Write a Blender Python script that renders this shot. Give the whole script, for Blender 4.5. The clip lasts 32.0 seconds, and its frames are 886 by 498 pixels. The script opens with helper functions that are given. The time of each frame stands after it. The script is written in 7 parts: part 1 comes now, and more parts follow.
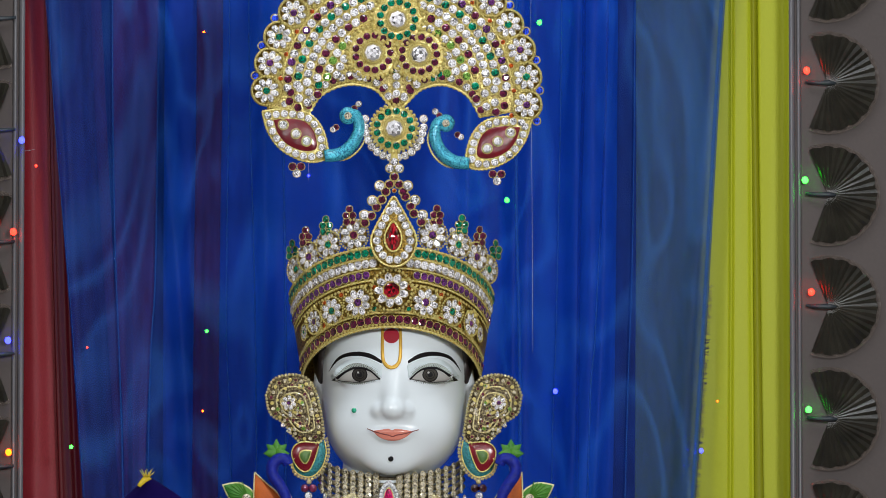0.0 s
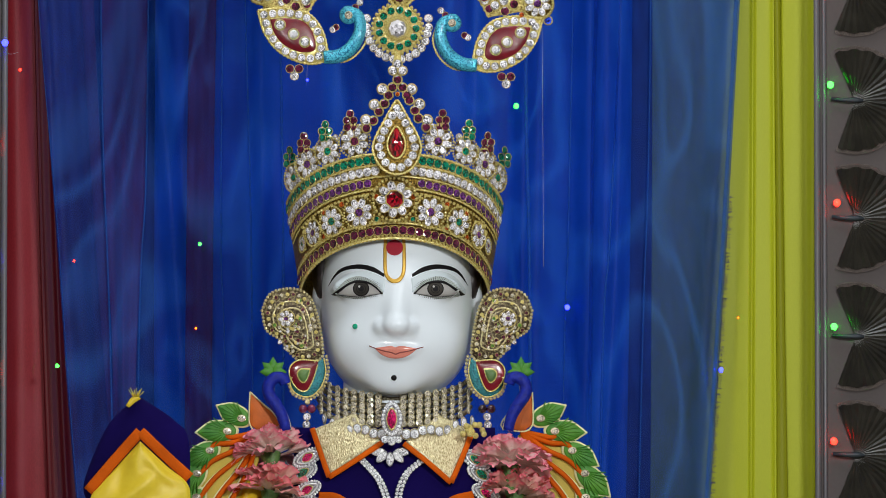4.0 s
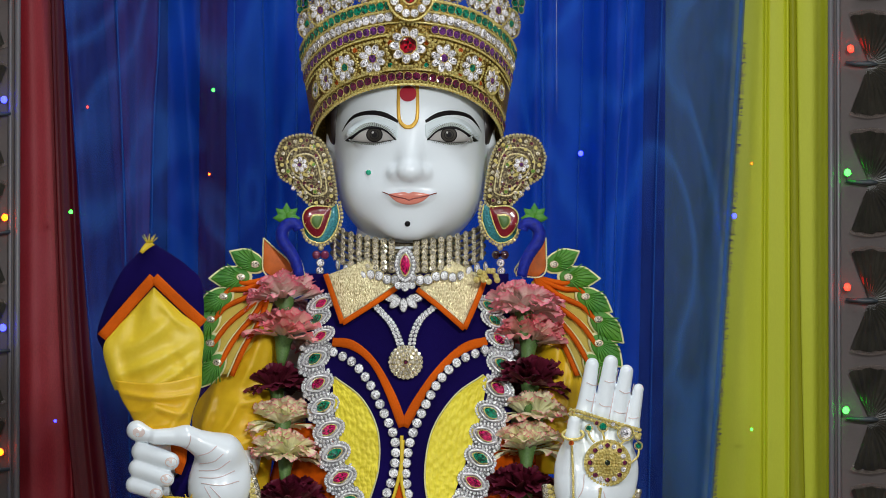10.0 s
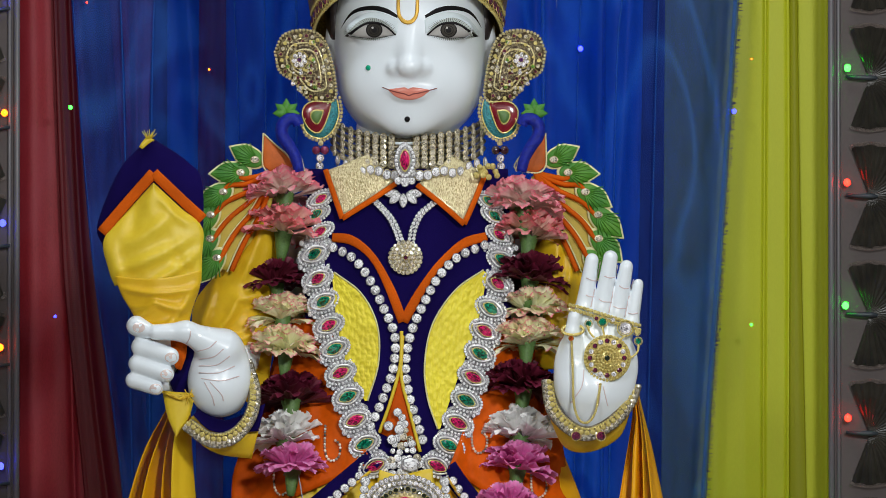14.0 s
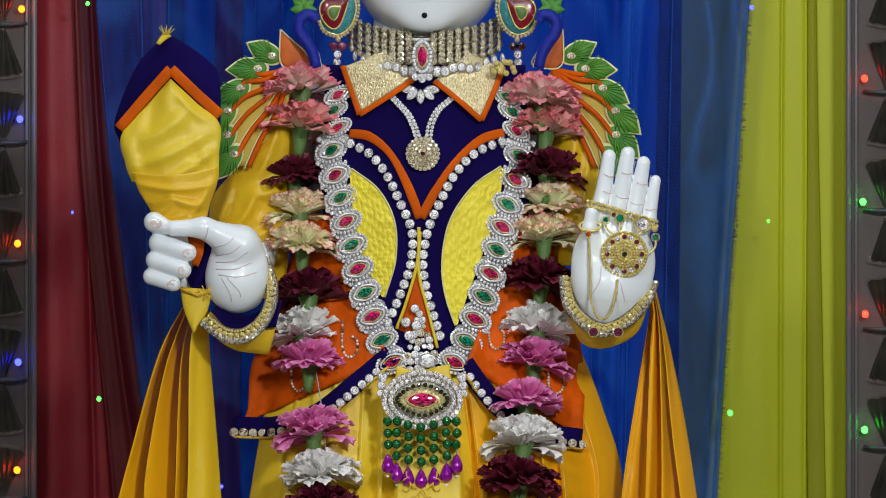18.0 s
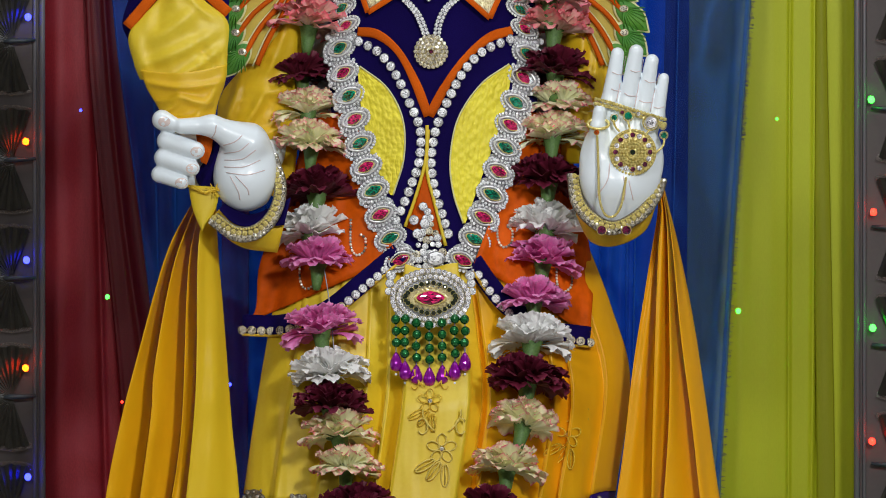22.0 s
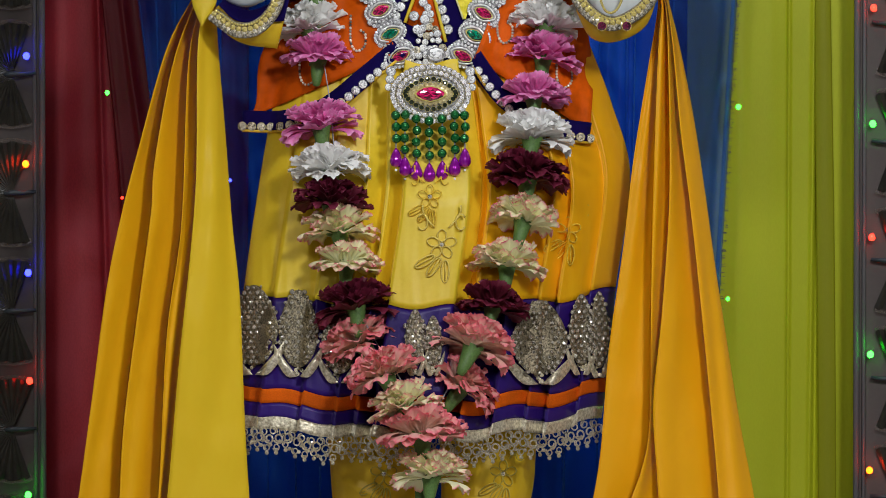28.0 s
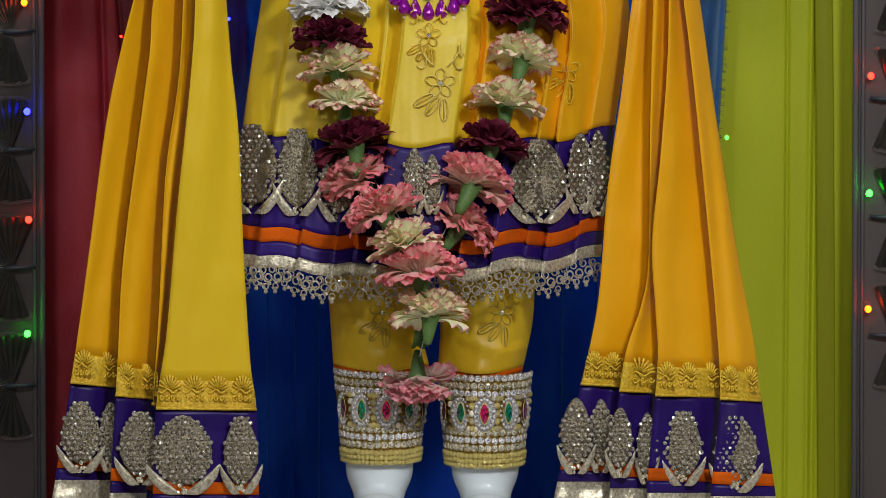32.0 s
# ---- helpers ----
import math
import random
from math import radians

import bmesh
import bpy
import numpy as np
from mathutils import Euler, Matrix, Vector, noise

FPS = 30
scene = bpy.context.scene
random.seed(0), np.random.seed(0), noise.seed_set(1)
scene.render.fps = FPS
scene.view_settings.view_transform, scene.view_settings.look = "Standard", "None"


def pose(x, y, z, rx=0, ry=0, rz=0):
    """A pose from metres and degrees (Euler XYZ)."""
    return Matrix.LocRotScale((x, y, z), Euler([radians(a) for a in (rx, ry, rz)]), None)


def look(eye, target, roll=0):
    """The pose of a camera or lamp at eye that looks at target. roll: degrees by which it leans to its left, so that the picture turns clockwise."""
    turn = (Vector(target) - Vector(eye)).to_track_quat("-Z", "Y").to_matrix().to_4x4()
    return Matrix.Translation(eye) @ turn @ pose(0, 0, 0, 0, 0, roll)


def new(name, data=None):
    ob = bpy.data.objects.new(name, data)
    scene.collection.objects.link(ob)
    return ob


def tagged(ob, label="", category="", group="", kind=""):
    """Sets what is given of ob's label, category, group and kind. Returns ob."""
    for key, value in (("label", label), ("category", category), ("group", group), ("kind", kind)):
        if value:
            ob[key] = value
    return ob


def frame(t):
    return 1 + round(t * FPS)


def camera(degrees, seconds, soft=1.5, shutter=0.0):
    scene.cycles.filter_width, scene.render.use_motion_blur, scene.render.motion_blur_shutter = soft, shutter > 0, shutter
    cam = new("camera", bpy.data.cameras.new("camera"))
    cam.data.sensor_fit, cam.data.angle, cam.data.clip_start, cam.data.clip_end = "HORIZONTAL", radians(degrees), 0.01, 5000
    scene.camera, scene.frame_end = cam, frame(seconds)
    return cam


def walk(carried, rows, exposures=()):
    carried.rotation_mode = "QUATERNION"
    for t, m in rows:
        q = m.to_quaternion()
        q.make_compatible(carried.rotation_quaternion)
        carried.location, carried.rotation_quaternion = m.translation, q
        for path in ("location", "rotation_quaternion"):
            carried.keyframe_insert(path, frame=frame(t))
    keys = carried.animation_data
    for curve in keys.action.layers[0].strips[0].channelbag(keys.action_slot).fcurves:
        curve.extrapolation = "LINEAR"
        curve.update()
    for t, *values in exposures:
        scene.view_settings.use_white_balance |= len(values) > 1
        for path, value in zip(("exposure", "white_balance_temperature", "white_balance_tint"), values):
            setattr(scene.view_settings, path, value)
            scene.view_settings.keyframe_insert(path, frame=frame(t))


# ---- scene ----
# The plan is drawn in half-millimetres on the upright plane of the statue: X to the right, Y downwards, D away from the visitor.
UNIT = 0.0005
AWAY = 5.606                 # camera to the plane of the statue
EYE_X, EYE_Y, EYE_Z = 740.0, 700.0, 1.465


def P(X, Y, D=0.0):
    k = 1.0 + D * UNIT / AWAY
    return Vector(((X - EYE_X) * UNIT * k, D * UNIT, EYE_Z + (EYE_Y - Y) * UNIT * k))


# ---- camera: it turns on its stand, after a short move forward ----
cam = camera(8.0, 32.0, soft=0.85)
# seconds, the point of the plan at which it looks, nearness
AIM = [
    (0.0, 818.5, -136.4, 0.9465),
    (0.5, 818.7, -122.4, 0.9792),
    (1.0, 817.7, -102.6, 0.9999),
    (1.5, 816.1, -75.0, 1.0),
    (2.0, 815.7, -50.6, 1.0),
    (2.5, 814.2, -33.0, 1.0),
    (3.0, 812.3, -9.2, 1.0),
    (3.5, 811.5, 9.2, 1.0),
    (5.5, 788.6, 93.4, 1.0),
    (6.0, 785.9, 114.8, 1.0),
    (6.5, 785.9, 143.2, 1.0),
    (7.0, 785.9, 170.0, 1.0),
    (7.5, 785.1, 192.9, 1.0),
    (8.0, 784.4, 215.9, 1.0),
    (8.5, 784.0, 237.3, 1.0),
    (9.0, 784.0, 257.2, 1.0),
    (9.5, 784.0, 281.7, 1.0),
    (10.0, 784.0, 301.6, 1.0),
    (10.5, 784.0, 323.1, 1.0),
    (11.0, 784.0, 347.6, 1.0),
    (11.5, 784.4, 370.5, 1.0),
    (12.0, 785.0, 395.0, 1.0),
    (12.5, 784.8, 416.5, 1.0),
    (13.0, 784.6, 441.0, 1.0),
    (13.5, 784.8, 465.5, 1.0),
    (14.0, 784.4, 486.9, 1.0),
    (14.5, 784.0, 512.9, 1.0),
    (16.5, 777.9, 601.8, 1.0),
    (17.0, 768.7, 629.3, 1.0),
    (17.5, 759.1, 652.3, 1.0),
    (18.0, 753.8, 670.7, 1.0),
    (18.5, 751.5, 690.6, 1.0),
    (19.0, 749.2, 712.0, 1.0),
    (19.5, 746.9, 730.4, 1.0),
    (20.0, 744.2, 753.3, 1.0),
    (20.5, 741.5, 774.8, 1.0),
    (21.0, 740.0, 800.8, 1.0),
    (21.5, 739.6, 826.8, 1.0),
    (22.0, 739.2, 851.3, 1.0),
    (22.5, 738.5, 883.5, 1.0),
    (23.0, 738.1, 912.5, 1.0),
    (23.5, 738.1, 944.8, 1.0),
    (24.0, 738.1, 973.9, 1.0),
    (24.5, 738.1, 999.9, 1.0),
    (25.0, 737.7, 1027.5, 1.0),
    (25.5, 736.5, 1056.6, 1.0),
    (27.5, 738.1, 1177.5, 1.0),
    (28.0, 739.2, 1212.8, 1.0),
    (28.5, 739.6, 1246.4, 1.0),
    (29.0, 740.0, 1284.7, 1.0),
    (29.5, 740.4, 1326.0, 1.0),
    (30.0, 740.0, 1362.8, 1.0),
    (30.5, 740.0, 1404.2, 1.0),
    (31.0, 740.7, 1436.3, 1.0),
    (31.5, 741.1, 1468.5, 1.0),
    (32.0, 741.1, 1499.1, 1.0),
]
ROWS = []
for t, ax, ay, near in AIM:
    eye = Vector((0.0, -AWAY / near, EYE_Z))
    ROWS.append((t, look(eye, P(ax, ay))))
walk(cam, ROWS)

# ---- light ----
world = bpy.data.worlds.new("world")
scene.world = world
world.use_nodes = True
world.node_tree.nodes["Background"].inputs[0].default_value = (0.75, 0.85, 1.0, 1)
world.node_tree.nodes["Background"].inputs[1].default_value = 0.3


def lamp(name, kind, eye, target, watts, colour=(1, 1, 1), size=0.3, spot=60, blend=0.6):
    data = bpy.data.lights.new(name, kind)
    data.energy, data.color = watts, colour
    if kind == "AREA":
        data.shape, data.size = "DISK", size
    else:
        data.shadow_soft_size = size
    if kind == "SPOT":
        data.spot_size, data.spot_blend = radians(spot), blend
    ob = new(name, data)
    ob.matrix_world = look(eye, target)
    return ob


# unseen lamps, added: two light the statue, one brightens the curtain
lamp("added_front_lamp", "AREA", (0.72, -2.30, 2.20), (0.0, 0.0, 0.70), 27, (0.98, 0.99, 1.0), 0.28)
lamp("added_front_lamp", "AREA", (-0.62, -2.35, 2.20), (0.0, 0.0, 0.70), 11.5, (0.98, 0.99, 1.0), 0.28)
lamp("added_curtain_lamp", "AREA", (0.0, -0.60, 3.2), (0.0, 0.25, 1.2), 10, (0.9, 0.95, 1.0), 0.7)

# ---- materials ----
def mat(name, colour, rough=0.5, metal=0.0, var=0.12, scale=120.0, bump=0.0, fine=900.0, sheen=0.0, coat=0.0, see=0.0, weave=0.0, sss=0.0,
        second=None, emit=0.0, spec=0.5, glass=0.0, island=0.0, stretch=(1, 1, 1), ramp_at=(0.4, 1.0), facet=None, thru=0.0):
    m = bpy.data.materials.new(name)
    m.use_nodes = True
    nt = m.node_tree
    nd, ln = nt.nodes, nt.links
    b = nd["Principled BSDF"]
    co = nd.new("ShaderNodeTexCoord")
    mp = nd.new("ShaderNodeMapping")
    mp.inputs["Scale"].default_value = stretch
    ln.new(co.outputs["Object"], mp.inputs["Vector"])
    big, small = nd.new("ShaderNodeTexNoise"), nd.new("ShaderNodeTexNoise")
    big.inputs["Scale"].default_value, small.inputs["Scale"].default_value = scale * 0.12, fine
    big.inputs["Detail"].default_value = 3
    ln.new(mp.outputs[0], big.inputs["Vector"])
    ln.new(mp.outputs[0], small.inputs["Vector"])
    mix = nd.new("ShaderNodeMath")
    mix.operation = "MULTIPLY_ADD"
    ln.new(small.outputs["Fac"], mix.inputs[0])
    mix.inputs[1].default_value = 0.4
    ln.new(big.outputs["Fac"], mix.inputs[2])
    ramp = nd.new("ShaderNodeMapRange")
    ramp.inputs["From Min"].default_value, ramp.inputs["From Max"].default_value = ramp_at
    ln.new(mix.outputs[0], ramp.inputs["Value"])
    mc = nd.new("ShaderNodeMix")
    mc.data_type = "RGBA"
    lo = second if second else tuple(c * (1 - var) for c in colour)
    hi = colour if second else tuple(min(1, c * (1 + var)) for c in colour)
    mc.inputs["A"].default_value, mc.inputs["B"].default_value = (*lo, 1), (*hi, 1)
    ln.new(ramp.outputs[0], mc.inputs["Factor"])
    last = mc.outputs["Result"]
    if island:
        oi, hs, rr = nd.new("ShaderNodeObjectInfo"), nd.new("ShaderNodeHueSaturation"), nd.new("ShaderNodeMapRange")
        rr.inputs["To Min"].default_value, rr.inputs["To Max"].default_value = 1 - island, 1 + island
        ln.new(oi.outputs["Random"], rr.inputs["Value"])
        ln.new(rr.outputs[0], hs.inputs["Value"])
        ln.new(last, hs.inputs["Color"])
        last = hs.outputs[0]
    # glints and dark reflections put into the colour, at random per facet
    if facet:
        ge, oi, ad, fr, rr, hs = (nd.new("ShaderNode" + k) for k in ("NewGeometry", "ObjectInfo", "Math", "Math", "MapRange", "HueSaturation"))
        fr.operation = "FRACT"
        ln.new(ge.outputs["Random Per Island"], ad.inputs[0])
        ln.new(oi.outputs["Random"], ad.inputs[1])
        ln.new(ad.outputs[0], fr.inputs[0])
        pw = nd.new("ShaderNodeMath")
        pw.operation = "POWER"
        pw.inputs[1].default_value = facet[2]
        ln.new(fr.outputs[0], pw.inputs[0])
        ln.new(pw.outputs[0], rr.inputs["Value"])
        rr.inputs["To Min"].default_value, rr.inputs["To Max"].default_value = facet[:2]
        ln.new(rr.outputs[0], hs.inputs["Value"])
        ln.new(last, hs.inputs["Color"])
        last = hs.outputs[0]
    ln.new(last, b.inputs["Base Color"])
    b.inputs["Roughness"].default_value, b.inputs["Metallic"].default_value = rough, metal
    b.inputs["Specular IOR Level"].default_value = spec
    b.inputs["Sheen Weight"].default_value = sheen
    b.inputs["Sheen Tint"].default_value = (*[min(1, c * 1.5 + 0.05) for c in colour], 1)
    b.inputs["Coat Weight"].default_value, b.inputs["Coat Roughness"].default_value = coat, 0.06
    if sss:
        b.inputs["Subsurface Weight"].default_value = sss
        b.inputs["Subsurface Radius"].default_value = (0.004, 0.004, 0.004)
        b.inputs["Subsurface Scale"].default_value = 1.0
    if glass:
        b.inputs["Transmission Weight"].default_value = glass
    if emit:
        b.inputs["Emission Color"].default_value = (*colour, 1)
        b.inputs["Emission Strength"].default_value = emit
    if bump or weave:
        bp = nd.new("ShaderNodeBump")
        bp.inputs["Distance"].default_value = 0.001
        bp.inputs["Strength"].default_value = bump or weave
        if weave:
            wv = nd.new("ShaderNodeTexWave")
            wv.inputs["Scale"].default_value, wv.inputs["Distortion"].default_value = 500, 1.0
            wv.bands_direction = "Z"
            ln.new(mp.outputs[0], wv.inputs["Vector"])
            ad = nd.new("ShaderNodeMath")
            ln.new(wv.outputs["Fac"], ad.inputs[0])
            ln.new(mix.outputs[0], ad.inputs[1])
            ln.new(ad.outputs[0], bp.inputs["Height"])
        else:
            ln.new(mix.outputs[0], bp.inputs["Height"])
        ln.new(bp.outputs[0], b.inputs["Normal"])
    if see:
        tr, ms = nd.new("ShaderNodeBsdfTransparent"), nd.new("ShaderNodeMixShader")
        tr.inputs[0].default_value = (*[0.62 + 0.38 * c ** 0.4 for c in colour], 1)
        ms.inputs[0].default_value = 1 - see
        ln.new(tr.outputs[0], ms.inputs[1])
        ln.new(b.outputs[0], ms.inputs[2])
        ln.new(ms.outputs[0], nd["Material Output"].inputs["Surface"])
    if thru:
        tl, ms = nd.new("ShaderNodeBsdfTranslucent"), nd.new("ShaderNodeMixShader")
        ln.new(last, tl.inputs[0])
        ms.inputs[0].default_value = thru
        ln.new(b.outputs[0], ms.inputs[1])
        ln.new(tl.outputs[0], ms.inputs[2])
        ln.new(ms.outputs[0], nd["Material Output"].inputs["Surface"])
    m.diffuse_color = (*colour, 1)
    return m


M = {}
M["marble"] = mat("white_marble", (0.85, 0.93, 0.985), 0.30, var=0.02, scale=60, coat=0.42, sss=0.08)
M["black"] = mat("black_paint", (0.010, 0.009, 0.010), 0.5, spec=0.12)
M["hair"] = mat("black_hair_paint", (0.02, 0.014, 0.014), 0.4)
M["eyewhite"] = mat("eye_white_paint", (0.42, 0.41, 0.39), 0.55, var=0.05, spec=0.12)
M["lid"] = mat("grey_lid_paint", (0.42, 0.47, 0.44), 0.6, var=0.2, spec=0.15)
M["crease"] = mat("pink_crease_paint", (0.70, 0.58, 0.58), 0.35)
M["nail"] = mat("nail_paint", (0.78, 0.66, 0.62), 0.2, coat=0.6)
M["iris"] = mat("iris_paint", (0.042, 0.038, 0.032), 0.55, var=0.6, fine=1500, spec=0.08)
M["lip"] = mat("coral_lip_paint", (0.80, 0.27, 0.20), 0.2, coat=0.6)
M["lipline"] = mat("dark_lip_line", (0.20, 0.035, 0.03), 0.3)
M["goldpaint"] = mat("gold_paint", (0.72, 0.43, 0.07), 0.35, 0.5)
M["redpaint"] = mat("red_paint", (0.38, 0.02, 0.04), 0.3, coat=0.4)
M["gold"] = mat("gold", (1.0, 0.88, 0.34), 0.18, 0.25, scale=5000, bump=0.7, fine=1100, second=(0.60, 0.41, 0.05), ramp_at=(0.5, 0.8), spec=0.9)
M["goldground"] = mat("dull_gold_ground", (0.42, 0.26, 0.035), 0.3, 0.5, scale=5000, bump=1.0, fine=700, second=(0.06, 0.03, 0.006), ramp_at=(0.5, 0.8))
M["crestgold"] = mat("worked_gold_plate", (0.95, 0.80, 0.26), 0.2, 0.3, scale=5000, bump=1.0, fine=800, second=(0.22, 0.13, 0.02), ramp_at=(0.52, 0.80), spec=0.9)
M["paleg"] = mat("pale_gold", (1.0, 0.90, 0.52), 0.20, 0.38, scale=5000, bump=0.7, fine=1100, second=(0.50, 0.36, 0.10), ramp_at=(0.5, 0.8), spec=0.9)
M["silver"] = mat("silver_setting", (0.80, 0.80, 0.83), 0.2, 0.5, scale=5000, bump=0.8, fine=1200, second=(0.22, 0.22, 0.24), ramp_at=(0.5, 0.8))
M["bright_silver"] = mat("polished_silver", (0.92, 0.92, 0.93), 0.15, 0.4, var=0.05, coat=0.6)
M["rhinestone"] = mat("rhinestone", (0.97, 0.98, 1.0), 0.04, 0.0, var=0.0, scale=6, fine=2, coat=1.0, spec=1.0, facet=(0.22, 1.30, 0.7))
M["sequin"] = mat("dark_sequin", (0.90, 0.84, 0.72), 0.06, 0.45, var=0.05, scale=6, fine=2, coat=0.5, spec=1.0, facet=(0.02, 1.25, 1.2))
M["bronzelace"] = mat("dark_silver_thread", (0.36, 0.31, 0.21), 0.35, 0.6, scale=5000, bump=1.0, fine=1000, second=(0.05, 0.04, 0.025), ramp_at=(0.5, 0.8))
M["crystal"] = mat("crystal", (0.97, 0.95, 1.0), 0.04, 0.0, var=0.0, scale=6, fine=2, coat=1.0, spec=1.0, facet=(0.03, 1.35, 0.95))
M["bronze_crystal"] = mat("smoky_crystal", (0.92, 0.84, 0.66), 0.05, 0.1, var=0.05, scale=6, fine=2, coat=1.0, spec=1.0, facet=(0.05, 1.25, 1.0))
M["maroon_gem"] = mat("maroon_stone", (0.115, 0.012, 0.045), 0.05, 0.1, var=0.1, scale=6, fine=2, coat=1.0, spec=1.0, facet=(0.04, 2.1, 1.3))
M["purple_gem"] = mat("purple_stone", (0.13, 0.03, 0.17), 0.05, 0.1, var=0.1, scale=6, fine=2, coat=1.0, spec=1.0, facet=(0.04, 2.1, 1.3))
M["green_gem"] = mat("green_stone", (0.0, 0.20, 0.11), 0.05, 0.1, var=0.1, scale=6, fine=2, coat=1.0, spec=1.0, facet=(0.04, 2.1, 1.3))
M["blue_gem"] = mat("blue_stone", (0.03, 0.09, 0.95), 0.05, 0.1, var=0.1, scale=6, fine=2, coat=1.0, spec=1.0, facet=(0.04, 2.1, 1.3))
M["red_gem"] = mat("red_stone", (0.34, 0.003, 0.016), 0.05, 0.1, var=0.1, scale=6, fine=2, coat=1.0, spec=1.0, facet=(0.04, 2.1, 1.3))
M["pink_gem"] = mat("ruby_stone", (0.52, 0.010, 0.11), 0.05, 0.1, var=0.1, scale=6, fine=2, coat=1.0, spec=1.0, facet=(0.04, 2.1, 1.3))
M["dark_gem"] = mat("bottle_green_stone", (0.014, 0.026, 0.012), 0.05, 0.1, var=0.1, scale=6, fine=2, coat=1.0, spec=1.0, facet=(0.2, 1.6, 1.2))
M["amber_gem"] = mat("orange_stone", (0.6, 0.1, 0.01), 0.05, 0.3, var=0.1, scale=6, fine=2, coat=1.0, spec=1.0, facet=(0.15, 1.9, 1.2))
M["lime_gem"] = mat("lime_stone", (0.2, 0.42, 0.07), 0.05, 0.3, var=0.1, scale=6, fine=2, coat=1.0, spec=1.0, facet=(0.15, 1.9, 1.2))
M["green_bead"] = mat("green_pearl", (0.0, 0.15, 0.03), 0.18, 0.55, coat=1.0)
M["purple_bead"] = mat("violet_pearl", (0.36, 0.005, 0.42), 0.15, 0.5, coat=1.0)
M["navy"] = mat("navy_velvet", (0.009, 0.004, 0.085), 0.85, scale=110, bump=0.4, fine=1400, second=(0.005, 0.002, 0.045), spec=0.05, sheen=0.3, ramp_at=(0.5, 0.95))
M["violet"] = mat("violet_satin", (0.022, 0.006, 0.125), 0.36, var=0.4, scale=90, bump=0.2, fine=1200, spec=0.3)
M["orange"] = mat("orange_velvet", (0.60, 0.10, 0.003), 0.8, var=0.35, scale=200, bump=0.8, fine=900, spec=0.12)
M["orange_silk"] = mat("orange_silk", (0.60, 0.090, 0.001), 0.6, var=0.35, scale=100, bump=0.3, fine=150, spec=0.12)
M["yellow"] = mat("yellow_satin", (0.87, 0.60, 0.020), 0.46, scale=70, bump=0.12, fine=300, second=(0.80, 0.46, 0.006), spec=0.6, thru=0.12)
M["lemon"] = mat("lemon_satin", (0.88, 0.68, 0.045), 0.46, scale=70, bump=0.12, fine=300, second=(0.80, 0.55, 0.012), spec=0.6, thru=0.12)
M["quilt"] = mat("quilted_lemon_silk", (0.90, 0.74, 0.05), 0.52, var=0.2, scale=200, bump=0.5, fine=500, spec=0.35)
M["saffron"] = mat("saffron_silk", (0.96, 0.53, 0.010), 0.36, scale=60, bump=0.55, fine=110, second=(0.86, 0.40, 0.005), spec=0.3, stretch=(1, 1, 0.4), thru=0.14)
# lit copy of the saffron silk: stronger light put into the colour
M["saffron_bright"] = mat("lit_saffron_silk", (1.0, 0.52, 0.005), 0.36, scale=60, bump=0.55, fine=110, second=(1.0, 0.47, 0.006), spec=0.5, stretch=(1, 1, 0.4), thru=0.14)
M["saffron_pale"] = mat("pale_saffron_silk", (0.90, 0.63, 0.026), 0.36, scale=60, bump=0.4, fine=110, second=(0.86, 0.54, 0.016), spec=0.3, stretch=(1, 1, 0.4), thru=0.14)
M["thread"] = mat("gold_thread", (0.88, 0.60, 0.04), 0.5, 0.15, scale=3000, bump=1.0, fine=1100, second=(0.58, 0.34, 0.015), ramp_at=(0.5, 0.85))
M["pale_thread"] = mat("pale_gold_thread", (0.78, 0.62, 0.14), 0.5, 0.1, scale=3000, bump=1.0, fine=1100, second=(0.62, 0.44, 0.06), ramp_at=(0.5, 0.85))
M["lace"] = mat("silver_lace", (0.80, 0.74, 0.58), 0.28, 0.5, scale=3000, bump=0.6, fine=900, second=(0.36, 0.31, 0.21), ramp_at=(0.5, 0.85))
M["tinsel"] = mat("gold_tinsel_cloth", (0.95, 0.86, 0.52), 0.25, 0.5, scale=9000, bump=0.8, fine=2300, second=(0.36, 0.29, 0.12), ramp_at=(0.5, 0.82), stretch=(1.0, 1, 0.4))
M["earplate"] = mat("antique_gold", (0.74, 0.64, 0.34), 0.25, 0.45, scale=5000, bump=1.0, fine=700, second=(0.05, 0.03, 0.014), ramp_at=(0.66, 1.0))
# recess shade of the eye sockets, put in as a colour
M["shade"] = mat("socket_shade", (0.69, 0.78, 0.81), 0.5, var=0.05, scale=90, spec=0.2)
M["greenleaf"] = mat("green_embroidery", (0.10, 0.30, 0.015), 0.5, var=0.4, scale=500, bump=0.8, fine=1600, second=(0.03, 0.20, 0.03))
M["palecord"] = mat("pale_gold_cord", (0.72, 0.70, 0.36), 0.5, var=0.3, bump=0.7, fine=1600)
M["ochre"] = mat("ochre_cloth", (0.56, 0.42, 0.05), 0.6, var=0.25, bump=0.4, fine=1600)
M["blueemb"] = mat("blue_embroidery", (0.008, 0.024, 0.40), 0.55, scale=2000, bump=0.8, fine=1200, second=(0.003, 0.009, 0.17), spec=0.3)
M["orangeemb"] = mat("orange_embroidery", (0.55, 0.12, 0.012), 0.6, var=0.4, scale=500, bump=0.9, fine=1400)
M["enamelblue"] = mat("turquoise_glitter", (0.10, 0.66, 0.86), 0.25, 0.4, scale=6000, bump=1.0, fine=2200, coat=0.5, second=(0.0, 0.10, 0.22), ramp_at=(0.55, 0.75))
